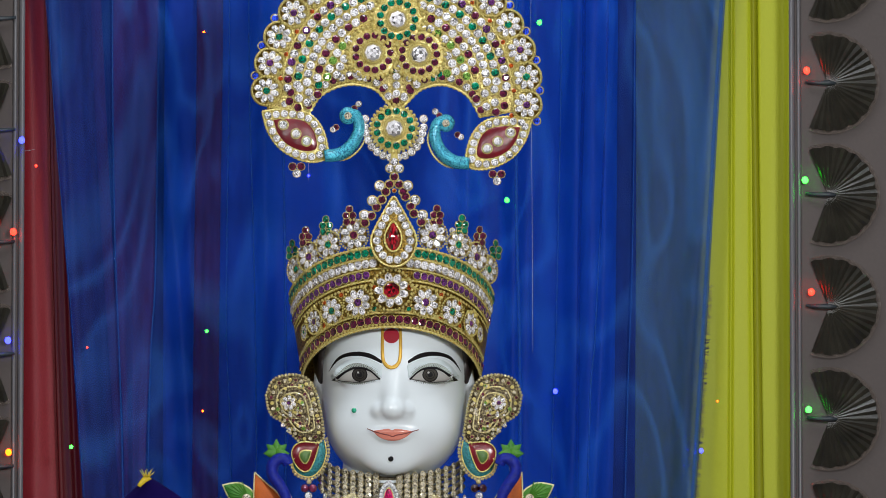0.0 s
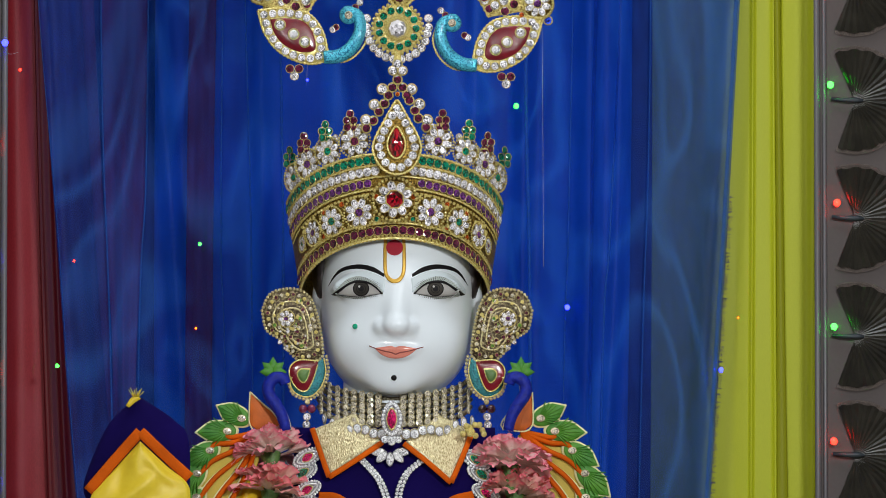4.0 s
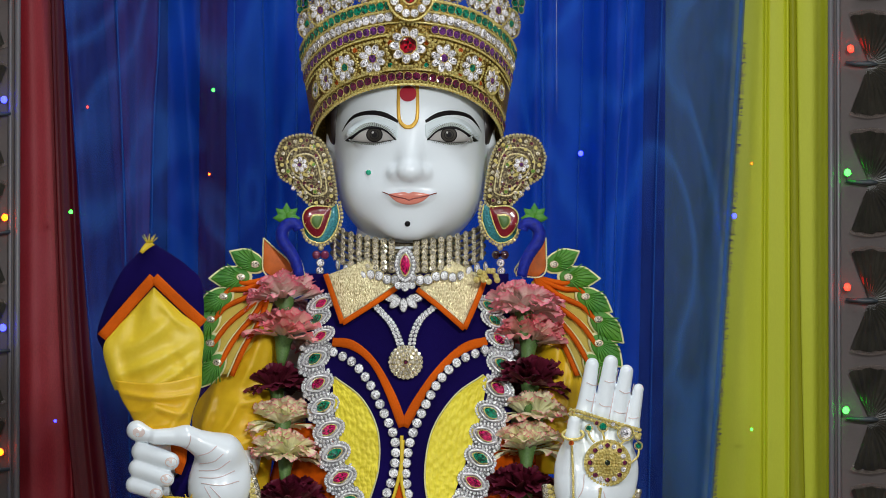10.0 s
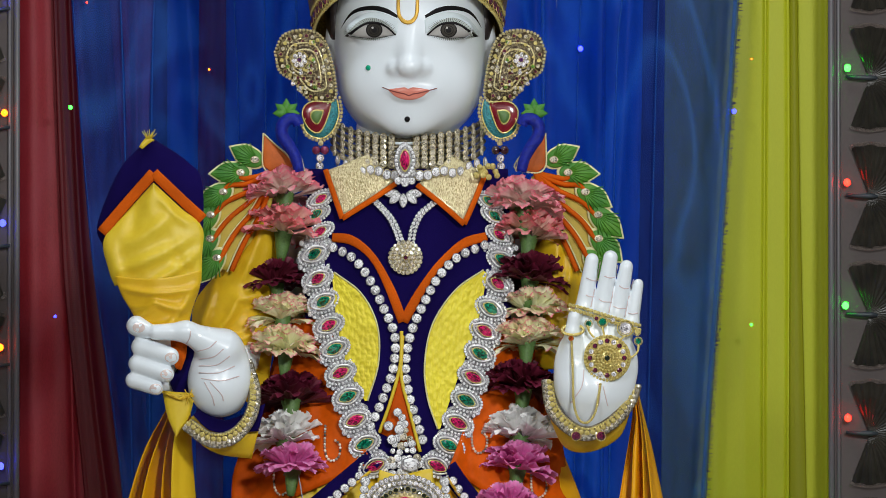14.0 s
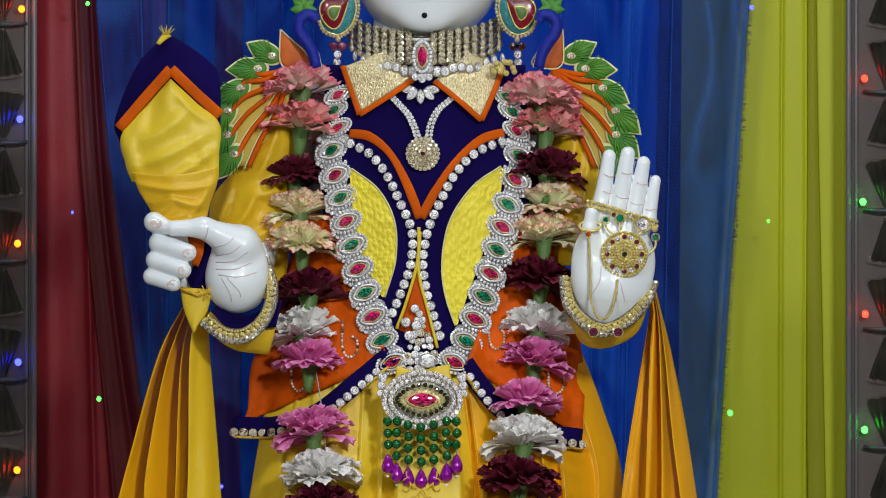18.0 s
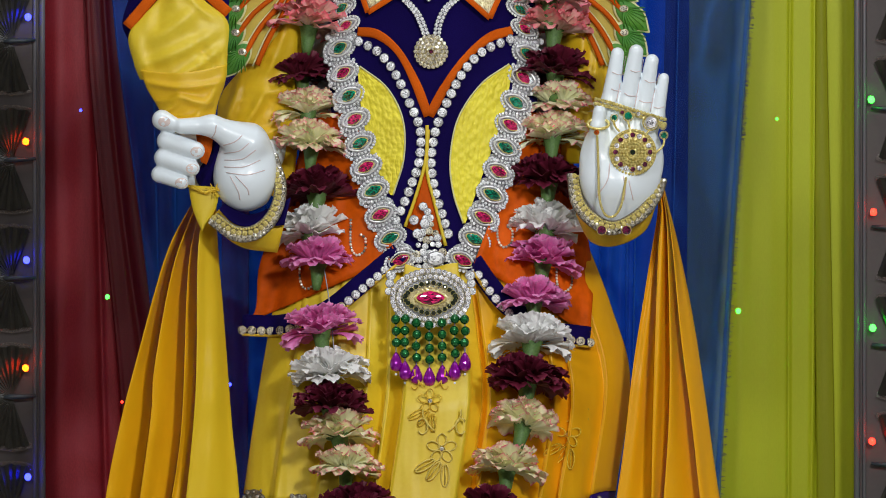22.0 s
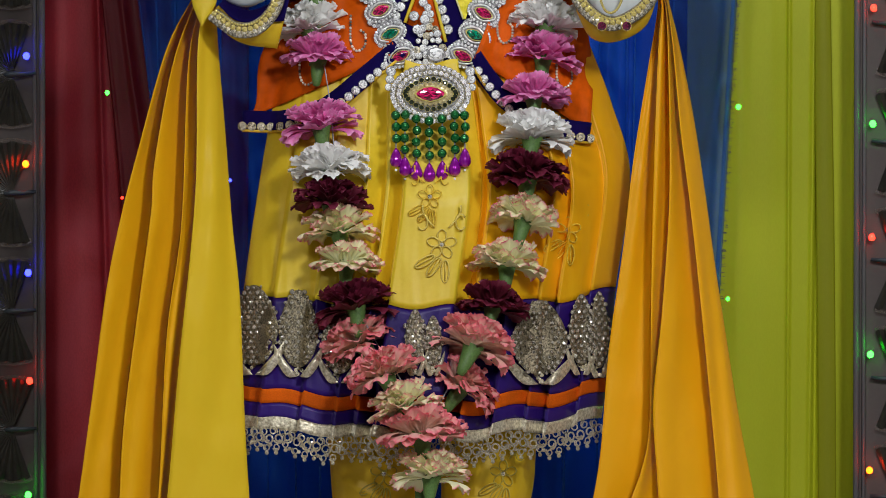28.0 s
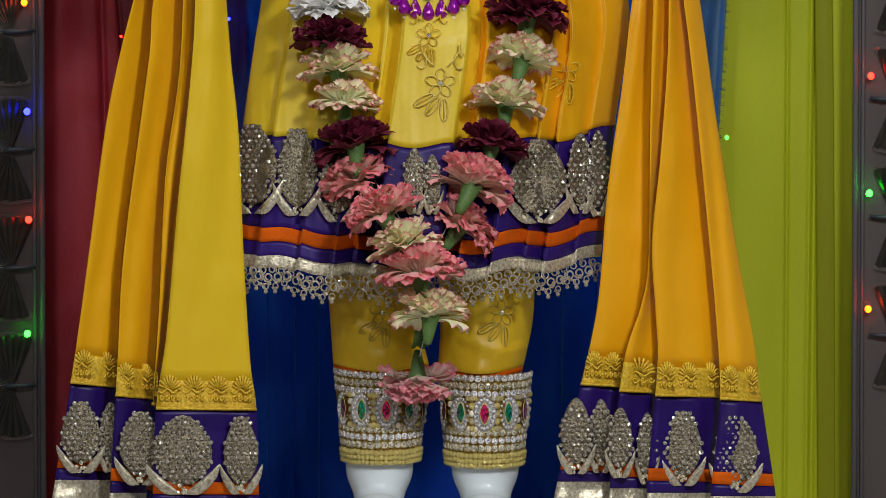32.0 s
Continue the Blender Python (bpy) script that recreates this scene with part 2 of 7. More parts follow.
M["enamelteal"] = mat("dark_teal_glitter", (0.04, 0.30, 0.34), 0.3, 0.3, scale=6000, bump=0.8, fine=2200, coat=0.5, second=(0.01, 0.06, 0.09), ramp_at=(0.5, 0.8))
M["enamelred"] = mat("red_enamel", (0.26, 0.012, 0.025), 0.15, scale=900, bump=0.4, fine=1500, coat=1.0, second=(0.11, 0.004, 0.010))
M["calyx"] = mat("green_calyx", (0.10, 0.20, 0.05), 0.5, var=0.3, scale=200, bump=0.2)
M["blue_sheer"] = mat("blue_sheer", (0.010, 0.090, 0.52), 0.5, scale=26, weave=0.05, see=0.73, spec=0.2, stretch=(1, 1, 0.22), second=(0.002, 0.014, 0.135), fine=160, ramp_at=(0.5, 0.95))
M["blue_back"] = mat("blue_cloth", (0.012, 0.32, 0.90), 0.6, scale=30, weave=0.08, stretch=(1, 1, 0.1), second=(0.006, 0.15, 0.58), fine=120, ramp_at=(0.5, 0.95))
M["navy_back"] = mat("dark_blue_cloth", (0.005, 0.010, 0.12), 0.6, scale=16, weave=0.08, stretch=(1, 1, 0.2), second=(0.003, 0.006, 0.075), fine=120)
M["red_sheer"] = mat("red_sheer", (0.38, 0.026, 0.038), 0.5, scale=22, weave=0.05, see=0.15, spec=0.3, stretch=(1, 1, 0.4), second=(0.22, 0.010, 0.016), ramp_at=(0.5, 0.9))
M["plum"] = mat("plum_sheer", (0.56, 0.02, 0.05), 0.5, scale=20, weave=0.05, spec=0.3, stretch=(1, 1, 0.2), second=(0.36, 0.016, 0.035))
M["yellow_sheer"] = mat("lime_yellow_sheer", (0.56, 0.60, 0.022), 0.45, scale=20, weave=0.015, see=0.10, spec=0.25, stretch=(1, 1, 0.3), second=(0.47, 0.51, 0.014))
M["dark_red"] = mat("dark_red_sheer", (0.15, 0.005, 0.010), 0.5, scale=22, weave=0.05, spec=0.3, stretch=(1, 1, 0.3), second=(0.08, 0.003, 0.006), ramp_at=(0.5, 0.9))
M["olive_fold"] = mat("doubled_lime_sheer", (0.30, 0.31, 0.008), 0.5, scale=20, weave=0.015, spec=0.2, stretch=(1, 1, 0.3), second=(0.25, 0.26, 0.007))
M["panel"] = mat("grey_panel", (0.070, 0.053, 0.050), 0.6, var=0.18, scale=30, bump=0.2, fine=300)
M["strip"] = mat("grey_edge_strip", (0.13, 0.125, 0.135), 0.4, var=0.06)
M["fan"] = mat("dark_pleated_film", (0.020, 0.018, 0.013), 0.34, var=0.7, scale=400, bump=0.3, fine=600, spec=0.6)
M["film"] = mat("clear_film", (0.30, 0.25, 0.22), 0.3, var=0.1, see=0.82, spec=0.5)
M["plaster"] = mat("warm_plaster", (0.46, 0.43, 0.39), 0.8, var=0.06, bump=0.2, fine=60)
M["floor"] = mat("stone_floor", (0.40, 0.36, 0.31), 0.35, var=0.2)
M["white_wire"] = mat("white_wire", (0.34, 0.36, 0.42), 0.4)
M["dark_wire"] = mat("dark_wire", (0.03, 0.04, 0.05), 0.5)
# glow of the panels added overhead
M["lit"] = mat("added_panel_glow", (1.0, 0.98, 0.95), 0.5, emit=24.0, var=0.0)
for key, colour in (("green", (0.010, 1.0, 0.012)), ("blue", (0.008, 0.010, 1.0)), ("red", (1.0, 0.006, 0.003)), ("amber", (1.0, 0.030, 0.001))):
    M["led_" + key] = mat(key + "_led", colour, 0.3, emit=30.0)


# cloudy moire where the two layers of blue net lie on one another
def moire(m, pale, amount, scale):
    nd, ln = m.node_tree.nodes, m.node_tree.links
    b = nd["Principled BSDF"]
    co, mp, ns, pp, mr, mx = (nd.new("ShaderNode" + k) for k in ("TexCoord", "Mapping", "TexNoise", "Math", "MapRange", "Mix"))
    mp.inputs["Scale"].default_value = (1, 1, 0.42)
    ln.new(co.outputs["Object"], mp.inputs["Vector"])
    ln.new(mp.outputs[0], ns.inputs["Vector"])
    ns.inputs["Scale"].default_value, ns.inputs["Detail"].default_value, ns.inputs["Distortion"].default_value = scale, 1.5, 1.2
    pp.operation = "PINGPONG"
    pp.inputs[1].default_value = 0.11
    ln.new(ns.outputs["Fac"], pp.inputs[0])
    mr.inputs["From Min"].default_value, mr.inputs["From Max"].default_value = 0.045, 0.11
    mr.inputs["To Max"].default_value = amount
    ln.new(pp.outputs[0], mr.inputs["Value"])
    mx.data_type = "RGBA"
    ln.new(mr.outputs[0], mx.inputs["Factor"])
    mx.inputs["B"].default_value = (*pale, 1)
    ln.new(b.inputs["Base Color"].links[0].from_socket, mx.inputs["A"])
    ln.new(mx.outputs["Result"], b.inputs["Base Color"])


for nd_ in M["blue_sheer"].node_tree.nodes:
    if nd_.type == "BSDF_TRANSPARENT":
        nd_.inputs[0].default_value = (0.66, 0.74, 1.0, 1)
moire(M["blue_sheer"], (0.030, 0.19, 0.70), 0.7, 9.0)
moire(M["red_sheer"], (0.34, 0.04, 0.06), 0.35, 11.0)
M["blue_fold"] = mat("blue_sheer_fold", (0.03, 0.17, 0.62), 0.5, weave=0.05, see=0.78, spec=0.3, scale=20, stretch=(1, 1, 0.1))


# petals: pale heart, coloured rim
def petal_mat(name, inner, rim, power=2.0, var=0.25):
    m = mat(name, inner, 0.55, var=var, scale=40, fine=14)
    nd, ln = m.node_tree.nodes, m.node_tree.links
    b = nd["Principled BSDF"]
    at, pw, mx, ns, ad = nd.new("ShaderNodeAttribute"), nd.new("ShaderNodeMath"), nd.new("ShaderNodeMix"), nd.new("ShaderNodeTexNoise"), nd.new("ShaderNodeMath")
    at.attribute_name = "rim"
    ns.inputs["Scale"].default_value = 9.0
    ad.operation, pw.operation = "MULTIPLY_ADD", "POWER"
    ln.new(ns.outputs["Fac"], ad.inputs[0])
    ad.inputs[1].default_value = 0.26
    ln.new(at.outputs["Fac"], ad.inputs[2])
    sb = nd.new("ShaderNodeMath")
    sb.operation, sb.use_clamp = "SUBTRACT", True
    ln.new(ad.outputs[0], sb.inputs[0])
    sb.inputs[1].default_value = 0.13
    ln.new(sb.outputs[0], pw.inputs[0])
    pw.inputs[1].default_value = power
    mx.data_type = "RGBA"
    ln.new(pw.outputs[0], mx.inputs["Factor"])
    mx.inputs["B"].default_value = (*rim, 1)
    old = b.inputs["Base Color"].links[0].from_socket
    ln.new(old, mx.inputs["A"])
    ln.new(mx.outputs["Result"], b.inputs["Base Color"])
    tl, ms = nd.new("ShaderNodeBsdfTranslucent"), nd.new("ShaderNodeMixShader")
    ln.new(mx.outputs["Result"], tl.inputs[0])
    ms.inputs[0].default_value = 0.16
    ln.new(b.outputs[0], ms.inputs[1])
    ln.new(tl.outputs[0], ms.inputs[2])
    ln.new(ms.outputs[0], nd["Material Output"].inputs["Surface"])
    return m


M["c_pink"] = petal_mat("pink_petal", (1.0, 0.72, 0.64), (0.98, 0.20, 0.33), 1.7)
M["c_coral"] = petal_mat("coral_petal", (1.0, 0.62, 0.50), (1.0, 0.20, 0.30), 1.5)
M["c_maroon"] = petal_mat("maroon_petal", (0.11, 0.007, 0.020), (0.19, 0.014, 0.05), 1.5)
M["c_cream"] = petal_mat("cream_petal", (1.0, 1.0, 0.66), (0.92, 0.14, 0.30), 4.6, 0.02)
M["c_white"] = petal_mat("white_petal", (1.0, 1.0, 0.97), (1.0, 1.0, 0.99), 1.0, 0.02)
M["c_magenta"] = petal_mat("magenta_petal", (0.80, 0.17, 0.50), (0.95, 0.42, 0.74), 1.8)

# ---- building helpers ----
PLACE = {}


def thing(name, X, Y, D, label, category, group="", kind=""):
    ob = new(name)
    ob.empty_display_size = 0.02
    m = Matrix.Translation(P(X, Y, D))
    ob.matrix_basis = m
    PLACE[ob.name] = m
    return tagged(ob, label, category, group, kind)


def hang(ob, parent, m=None):
    m = m or Matrix.Identity(4)
    ob.matrix_basis = m
    if parent is not None:
        ob.parent = parent
        ob.matrix_parent_inverse = PLACE.get(parent.name, Matrix.Identity(4)).inverted()
    if m != Matrix.Identity(4):
        PLACE[ob.name] = m
    return ob


def mesh_of(name, verts, faces, mats, smooth=True, index=None, flat=False):
    me = bpy.data.meshes.new(name)
    if not flat:
        v = np.asarray(verts, float)
        k = 1.0 + v[:, 2] * UNIT / AWAY
        v = np.stack([(v[:, 0] - EYE_X) * UNIT * k, v[:, 2] * UNIT, EYE_Z + (EYE_Y - v[:, 1]) * UNIT * k], 1)
        verts = v.tolist()
    me.from_pydata(verts, [], faces)
    for m in (mats if isinstance(mats, (list, tuple)) else [mats]):
        me.materials.append(M[m])
    if index is not None:
        me.polygons.foreach_set("material_index", index)
    if smooth:
        me.polygons.foreach_set("use_smooth", [True] * len(me.polygons))
    me.update()
    return me


def piece(name, geo, mats, parent=None, label="", smooth=True, index=None):
    """One mesh object from geo = (verts in the plan's units, faces)."""
    ob = hang(new(name, mesh_of(name, geo[0], geo[1], mats, smooth, index)), parent)
    return tagged(ob, label)


def join(*geos):
    V, F = [], []
    for v, f in geos:
        o = len(V)
        V.extend([tuple(p) for p in v])
        F.extend([tuple(i + o for i in q) for q in f])
    return V, F


def curve(pts, n, v0=0.0, v1=1.0):
    """n + 1 points on a smooth line through pts."""
    p = np.asarray(pts, float)
    if len(p) == 2:
        s = np.linspace(v0, v1, n + 1)[:, None]
        return p[0] * (1 - s) + p[1] * s
    p = np.vstack([2 * p[0] - p[1], p, 2 * p[-1] - p[-2]])
    m = len(p) - 3
    out = []
    for s in np.linspace(v0 * m, v1 * m, n + 1):
        i = min(int(s), m - 1)
        u = s - i
        a, b, c, d = p[i:i + 4]
        out.append(0.5 * (2 * b + (c - a) * u + (2 * a - 5 * b + 4 * c - d) * u * u + (3 * b - a - 3 * c + d) * u ** 3))
    return np.array(out)


def strip(A, B, D, nu=8, nv=24, v0=0.0, v1=1.0, thick=4.0, warp=None):
    """A sheet between the lines A and B; D is its depth, a number or a function of (X, Y, u, v)."""
    a, b = curve(A, nv, v0, v1), curve(B, nv, v0, v1)
    V = []
    for i in range(nv + 1):
        v = v0 + (v1 - v0) * i / nv
        for j in range(nu + 1):
            u = j / nu
            x, y = a[i] * (1 - u) + b[i] * u
            d = D(x, y, u, v) if callable(D) else D
            if warp:
                dx, dy = warp(x, y, u, v)
                x, y = x + dx, y + dy
            V.append((x, y, d))
    n = len(V)
    V += [(x, y, d + thick) for x, y, d in V]
    w = nu + 1
    F = []
    for i in range(nv):
        for j in range(nu):
            q = i * w + j
            F += [(q, q + w, q + w + 1, q + 1), (n + q, n + q + 1, n + q + w + 1, n + q + w)]
    for i in range(nv):
        q, r = i * w, i * w + nu
        F += [(q, n + q, n + q + w, q + w), (r, r + w, n + r + w, n + r)]
    for j in range(nu):
        q, r = j, nv * w + j
        F += [(q, q + 1, n + q + 1, n + q), (r, n + r, n + r + 1, r + 1)]
    return V, F


def tube(pts, r, n=8, caps=True):
    """A tube through 3D points; r a number or a list."""
    p = [Vector(q) for q in pts]
    V, F = [], []
    side = None
    for i, q in enumerate(p):
        t = (p[min(i + 1, len(p) - 1)] - p[max(i - 1, 0)]).normalized()
        if side is None:
            side = t.orthogonal().normalized()
        side = (side - t * side.dot(t)).normalized()
        up = t.cross(side)
        rr = r[i] if hasattr(r, "__len__") else r
        for k in range(n):
            g = 2 * math.pi * k / n
            V.append(tuple(q + side * (rr * math.cos(g)) + up * (rr * math.sin(g))))
    for i in range(len(p) - 1):
        for k in range(n):
            a, b = i * n + k, i * n + (k + 1) % n
            F.append((a, b, b + n, a + n))
    if caps:
        F += [tuple(range(n - 1, -1, -1)), tuple((len(p) - 1) * n + k for k in range(n))]
    return V, F


def line3(pts, n):
    return [tuple(q) for q in curve(pts, n)]


def ball(X, Y, D, rx, ry, rd, nu=12, nv=8):
    V, F = [(X, Y - ry, D)], []
    for i in range(1, nv):
        g = math.pi * i / nv
        for j in range(nu):
            h = 2 * math.pi * j / nu
            V.append((X + rx * math.sin(g) * math.cos(h), Y - ry * math.cos(g), D + rd * math.sin(g) * math.sin(h)))
    V.append((X, Y + ry, D))
    for j in range(nu):
        F.append((0, 1 + (j + 1) % nu, 1 + j))
        for i in range(nv - 2):
            a, b = 1 + i * nu + j, 1 + i * nu + (j + 1) % nu
            F.append((a, b, b + nu, a + nu))
        a, b = 1 + (nv - 2) * nu + j, 1 + (nv - 2) * nu + (j + 1) % nu
        F.append((a, b, len(V) - 1))
    return V, F


def plate(outline, D, thick=6.0, dome=0.0):
    """A flat plate with a rounded face from an outline (list of X, Y, in the order of the clock)."""
    o = np.asarray(outline, float)
    c = o.mean(0)
    n = len(o)
    V, F = [], []
    rings = [(1.0, thick), (1.0, 0.25 * thick), (0.94, 0.0), (0.6, -dome * 0.7), (0.25, -dome)]
    for s, d in rings:
        for x, y in c + (o - c) * s:
            V.append((x, y, D + d))
    V.append((c[0], c[1], D - dome * 1.05))
    V.append((c[0], c[1], D + thick))
    for i in range(len(rings) - 1):
        for k in range(n):
            a, b = i * n + k, i * n + (k + 1) % n
            F.append((a, a + n, b + n, b))
    for k in range(n):
        q = (len(rings) - 1) * n
        F.append((q + k, 5 * n, q + (k + 1) % n))
        F.append((k, (k + 1) % n, 5 * n + 1))
    return V, F


def surface(f, lo, hi, h):
    """The skin of the solid where f < 0, on a grid of step h."""
    ax = [np.arange(lo[i], hi[i] + h, h) for i in range(3)]
    G = np.meshgrid(*ax, indexing="ij")
    val = f(*G)
    n = val.shape
    s = val < 0
    corner = [(i, j, k) for i in (0, 1) for j in (0, 1) for k in (0, 1)]

    def cut(a, c):
        return a[c[0]:n[0] - 1 + c[0], c[1]:n[1] - 1 + c[1], c[2]:n[2] - 1 + c[2]]
    tot = sum(cut(s, c).astype(int) for c in corner)
    cells = np.argwhere((tot > 0) & (tot < 8))
    ids = -np.ones([m - 1 for m in n], int)
    ids[tuple(cells.T)] = np.arange(len(cells))
    acc, cnt = np.zeros((len(cells), 3)), np.zeros(len(cells))
    for a in corner:
        for axis in range(3):
            if a[axis]:
                continue
            b = list(a)
            b[axis] = 1
            pa, pb = cells + np.array(a), cells + np.array(b)
            va, vb = val[tuple(pa.T)], val[tuple(pb.T)]
            on = (va < 0) != (vb < 0)
            u = np.where(on, va / np.where(on, va - vb, 1), 0)
            acc += np.where(on[:, None], pa + (pb - pa) * u[:, None], 0)
            cnt += on
    V = acc / cnt[:, None] * h + np.array(lo)
    F = []
    for axis in range(3):
        e = [slice(None)] * 3
        e2 = [slice(None)] * 3
        e[axis], e2[axis] = slice(0, -1), slice(1, None)
        ch = np.argwhere(s[tuple(e)] != s[tuple(e2)])
        b, c = (axis + 1) % 3, (axis + 2) % 3
        ch = ch[(ch[:, b] > 0) & (ch[:, c] > 0) & (ch[:, b] < n[b] - 1) & (ch[:, c] < n[c] - 1)]
        db, dc = np.eye(3, dtype=int)[b], np.eye(3, dtype=int)[c]
        q = np.stack([ids[tuple((ch - db - dc).T)], ids[tuple((ch - dc).T)], ids[tuple(ch.T)], ids[tuple((ch - db).T)]], 1)
        inside = s[tuple(ch.T)]
        q = np.where(inside[:, None], q, q[:, ::-1])
        F += q.tolist()
    return V.tolist(), F


def ell(X, Y, D, c, r):
    k = np.sqrt(((X - c[0]) / r[0]) ** 2 + ((Y - c[1]) / r[1]) ** 2 + ((D - c[2]) / r[2]) ** 2)
    return (k - 1) * min(r)


def cap(X, Y, D, a, b, ra, rb):
    a, b = np.array(a, float), np.array(b, float)
    ab = b - a
    u = np.clip(((X - a[0]) * ab[0] + (Y - a[1]) * ab[1] + (D - a[2]) * ab[2]) / ab.dot(ab), 0, 1)
    return np.sqrt((X - a[0] - u * ab[0]) ** 2 + (Y - a[1] - u * ab[1]) ** 2 + (D - a[2] - u * ab[2]) ** 2) - (ra + (rb - ra) * u)


def melt(a, b, k):
    h = np.clip(0.5 + 0.5 * (b - a) / k, 0, 1)
    return b + (a - b) * h - k * h * (1 - h)


# small shapes that many stones share; local z is the face, size 1
def gem_shape(name, n, sx=1.0, point=False, high=0.6):
    V = []
    tiers = ((1.0, -0.2), (1.0, 0.1), (0.74, 0.1 + 0.7 * (high - 0.1)), (0.46, high), (0.0, high * 0.98))
    for i, (s, z) in enumerate(tiers):
        for k in range(n if s else 1):
            g = 2 * math.pi * (k + 0.5 * (i % 2 == 0 and i > 0)) / n
            c, q = math.cos(g), math.sin(g)
            if point:
                q = q * (1 - 0.28 * abs(c) ** 1.5)
            V.append((s * sx * c, s * q, z))
    F = [tuple(range(n - 1, -1, -1))]
    for i in range(3):
        for k in range(n):
            a, b = i * n + k, i * n + (k + 1) % n
            F += [(a, b, b + n), (a, b + n, a + n)] if i else [(a, b, b + n, a + n)]
    F += [(3 * n + k, 3 * n + (k + 1) % n, 4 * n) for k in range(n)]
    return V, F


def facets(geo):
    V, F = [], []
    for q in geo[1]:
        F.append(tuple(range(len(V), len(V) + len(q))))
        V += [geo[0][i] for i in q]
    return V, F


STONE = {}


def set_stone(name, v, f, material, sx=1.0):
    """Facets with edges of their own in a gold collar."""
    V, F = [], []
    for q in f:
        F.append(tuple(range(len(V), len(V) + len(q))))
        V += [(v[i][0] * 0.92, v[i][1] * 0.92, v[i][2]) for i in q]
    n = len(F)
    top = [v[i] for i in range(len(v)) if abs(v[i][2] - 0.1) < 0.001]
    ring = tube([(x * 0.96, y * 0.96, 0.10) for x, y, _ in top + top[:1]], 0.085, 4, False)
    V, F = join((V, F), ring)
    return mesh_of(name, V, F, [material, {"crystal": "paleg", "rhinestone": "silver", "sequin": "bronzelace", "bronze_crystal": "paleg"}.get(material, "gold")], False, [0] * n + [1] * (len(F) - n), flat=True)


def stone(parent, X, Y, D, r, material, name="stone", shape="round", turn=0.0, face=0.0, tip=0.0, long=1.0, label=""):
    """A set stone; face: degrees that it looks to the right, tip: degrees that it looks up, turn: in its own plane."""
    key = (shape, material)
    if key not in STONE:
        if shape == "round":
            v, f = gem_shape(name, 8, 1.0, False, 0.38)
        elif shape == "marquise":
            v, f = gem_shape(name, 12, 1.0, True, 0.35)
        elif shape == "bead":
            v, f = ball(0, 0, 0, 1, 1, 1, 10, 7)
        elif shape == "ring":
            v, f = tube([(math.cos(g), math.sin(g), 0) for g in np.linspace(0, 2 * math.pi, 21)], 0.10, 5, False)
        elif shape == "thin_ring":
            v, f = tube([(math.cos(g), math.sin(g), 0) for g in np.linspace(0, 2 * math.pi, 49)], [0.045 + 0.02 * (i % 2) for i in range(49)], 5, False)
        elif shape == "drop":
            v, f = ball(0, 0, 0, 1, 1, 1, 12, 9)
            v = [(x * (1 - 0.45 * y) * 0.9, y * 1.5, z * (1 - 0.45 * y)) for x, y, z in v]
        elif shape == "scroll":
            v, f = tube([(math.cos(g) * (1 - 0.07 * g), math.sin(g) * (1 - 0.07 * g), 0) for g in np.linspace(-0.5, 8.0, 24)], 0.19, 5)
        elif shape == "disc":
            v, f = ball(0, 0, 0, 1, 1, 1, 20, 9)
            v = [(x, y, z * 0.10) for x, y, z in v]
        elif shape == "bead_ring":
            v, f = join(*[ball(math.cos(g), math.sin(g), 0, 0.08, 0.085, 0.085, 6, 4) for g in np.linspace(0, 2 * math.pi, 33)[:-1]])
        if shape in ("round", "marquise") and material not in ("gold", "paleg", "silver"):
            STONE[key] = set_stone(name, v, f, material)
        else:
            STONE[key] = mesh_of(name, v, f, material, shape in ("bead", "drop", "ring", "thin_ring", "bead_ring", "disc", "scroll"), flat=True)
    m = Matrix.Translation(P(X, Y, D)) @ pose(0, 0, 0, 90 - tip, 0, face) @ pose(0, 0, 0, 0, 0, turn)
    m = m @ Matrix.Diagonal((r * UNIT * long, r * UNIT, r * UNIT, 1))
    ob = hang(new(name, STONE[key]), parent, m)
    return tagged(ob, label) if label else ob

# ---- the room and the shrine's backdrop ----
def box(name, lo, hi, material, label, category, parent=None):
    V = [(x, y, z) for x in (lo[0], hi[0]) for y in (lo[1], hi[1]) for z in (lo[2], hi[2])]
    F = [(0, 1, 3, 2), (4, 6, 7, 5), (0, 4, 5, 1), (2, 3, 7, 6), (0, 2, 6, 4), (1, 5, 7, 3)]
    ob = hang(new(name, mesh_of(name, V, F, material, False, flat=True)), parent)
    return tagged(ob, label, category, kind="structure") if parent is None else ob


box("floor", (-2.6, -7.0, -0.1), (2.6, 0.6, 0.0), "floor", "polished beige stone floor of the hall", "floor")
box("ceiling", (-2.6, -7.0, 3.3), (2.6, 0.6, 3.4), "plaster", "plain white plaster ceiling", "ceiling")
box("wall_back", (-2.6, 0.5, 0.0), (2.6, 0.6, 3.3), "plaster", "plain plaster wall behind the curtains", "wall")
box("wall_left", (-2.7, -7.0, 0.0), (-2.6, 0.6, 3.3), "plaster", "plain plaster side wall", "wall")
box("wall_right", (2.6, -7.0, 0.0), (2.7, 0.6, 3.3), "plaster", "plain plaster side wall", "wall")
box("wall_front", (-2.6, -7.1, 0.0), (2.6, -7.0, 3.3), "plaster", "plain plaster wall facing the shrine", "wall")
box("platform", (-1.2, -0.35, 0.0), (1.2, 0.5, 0.797), "plaster", "pale stone platform under the statue", "platform")

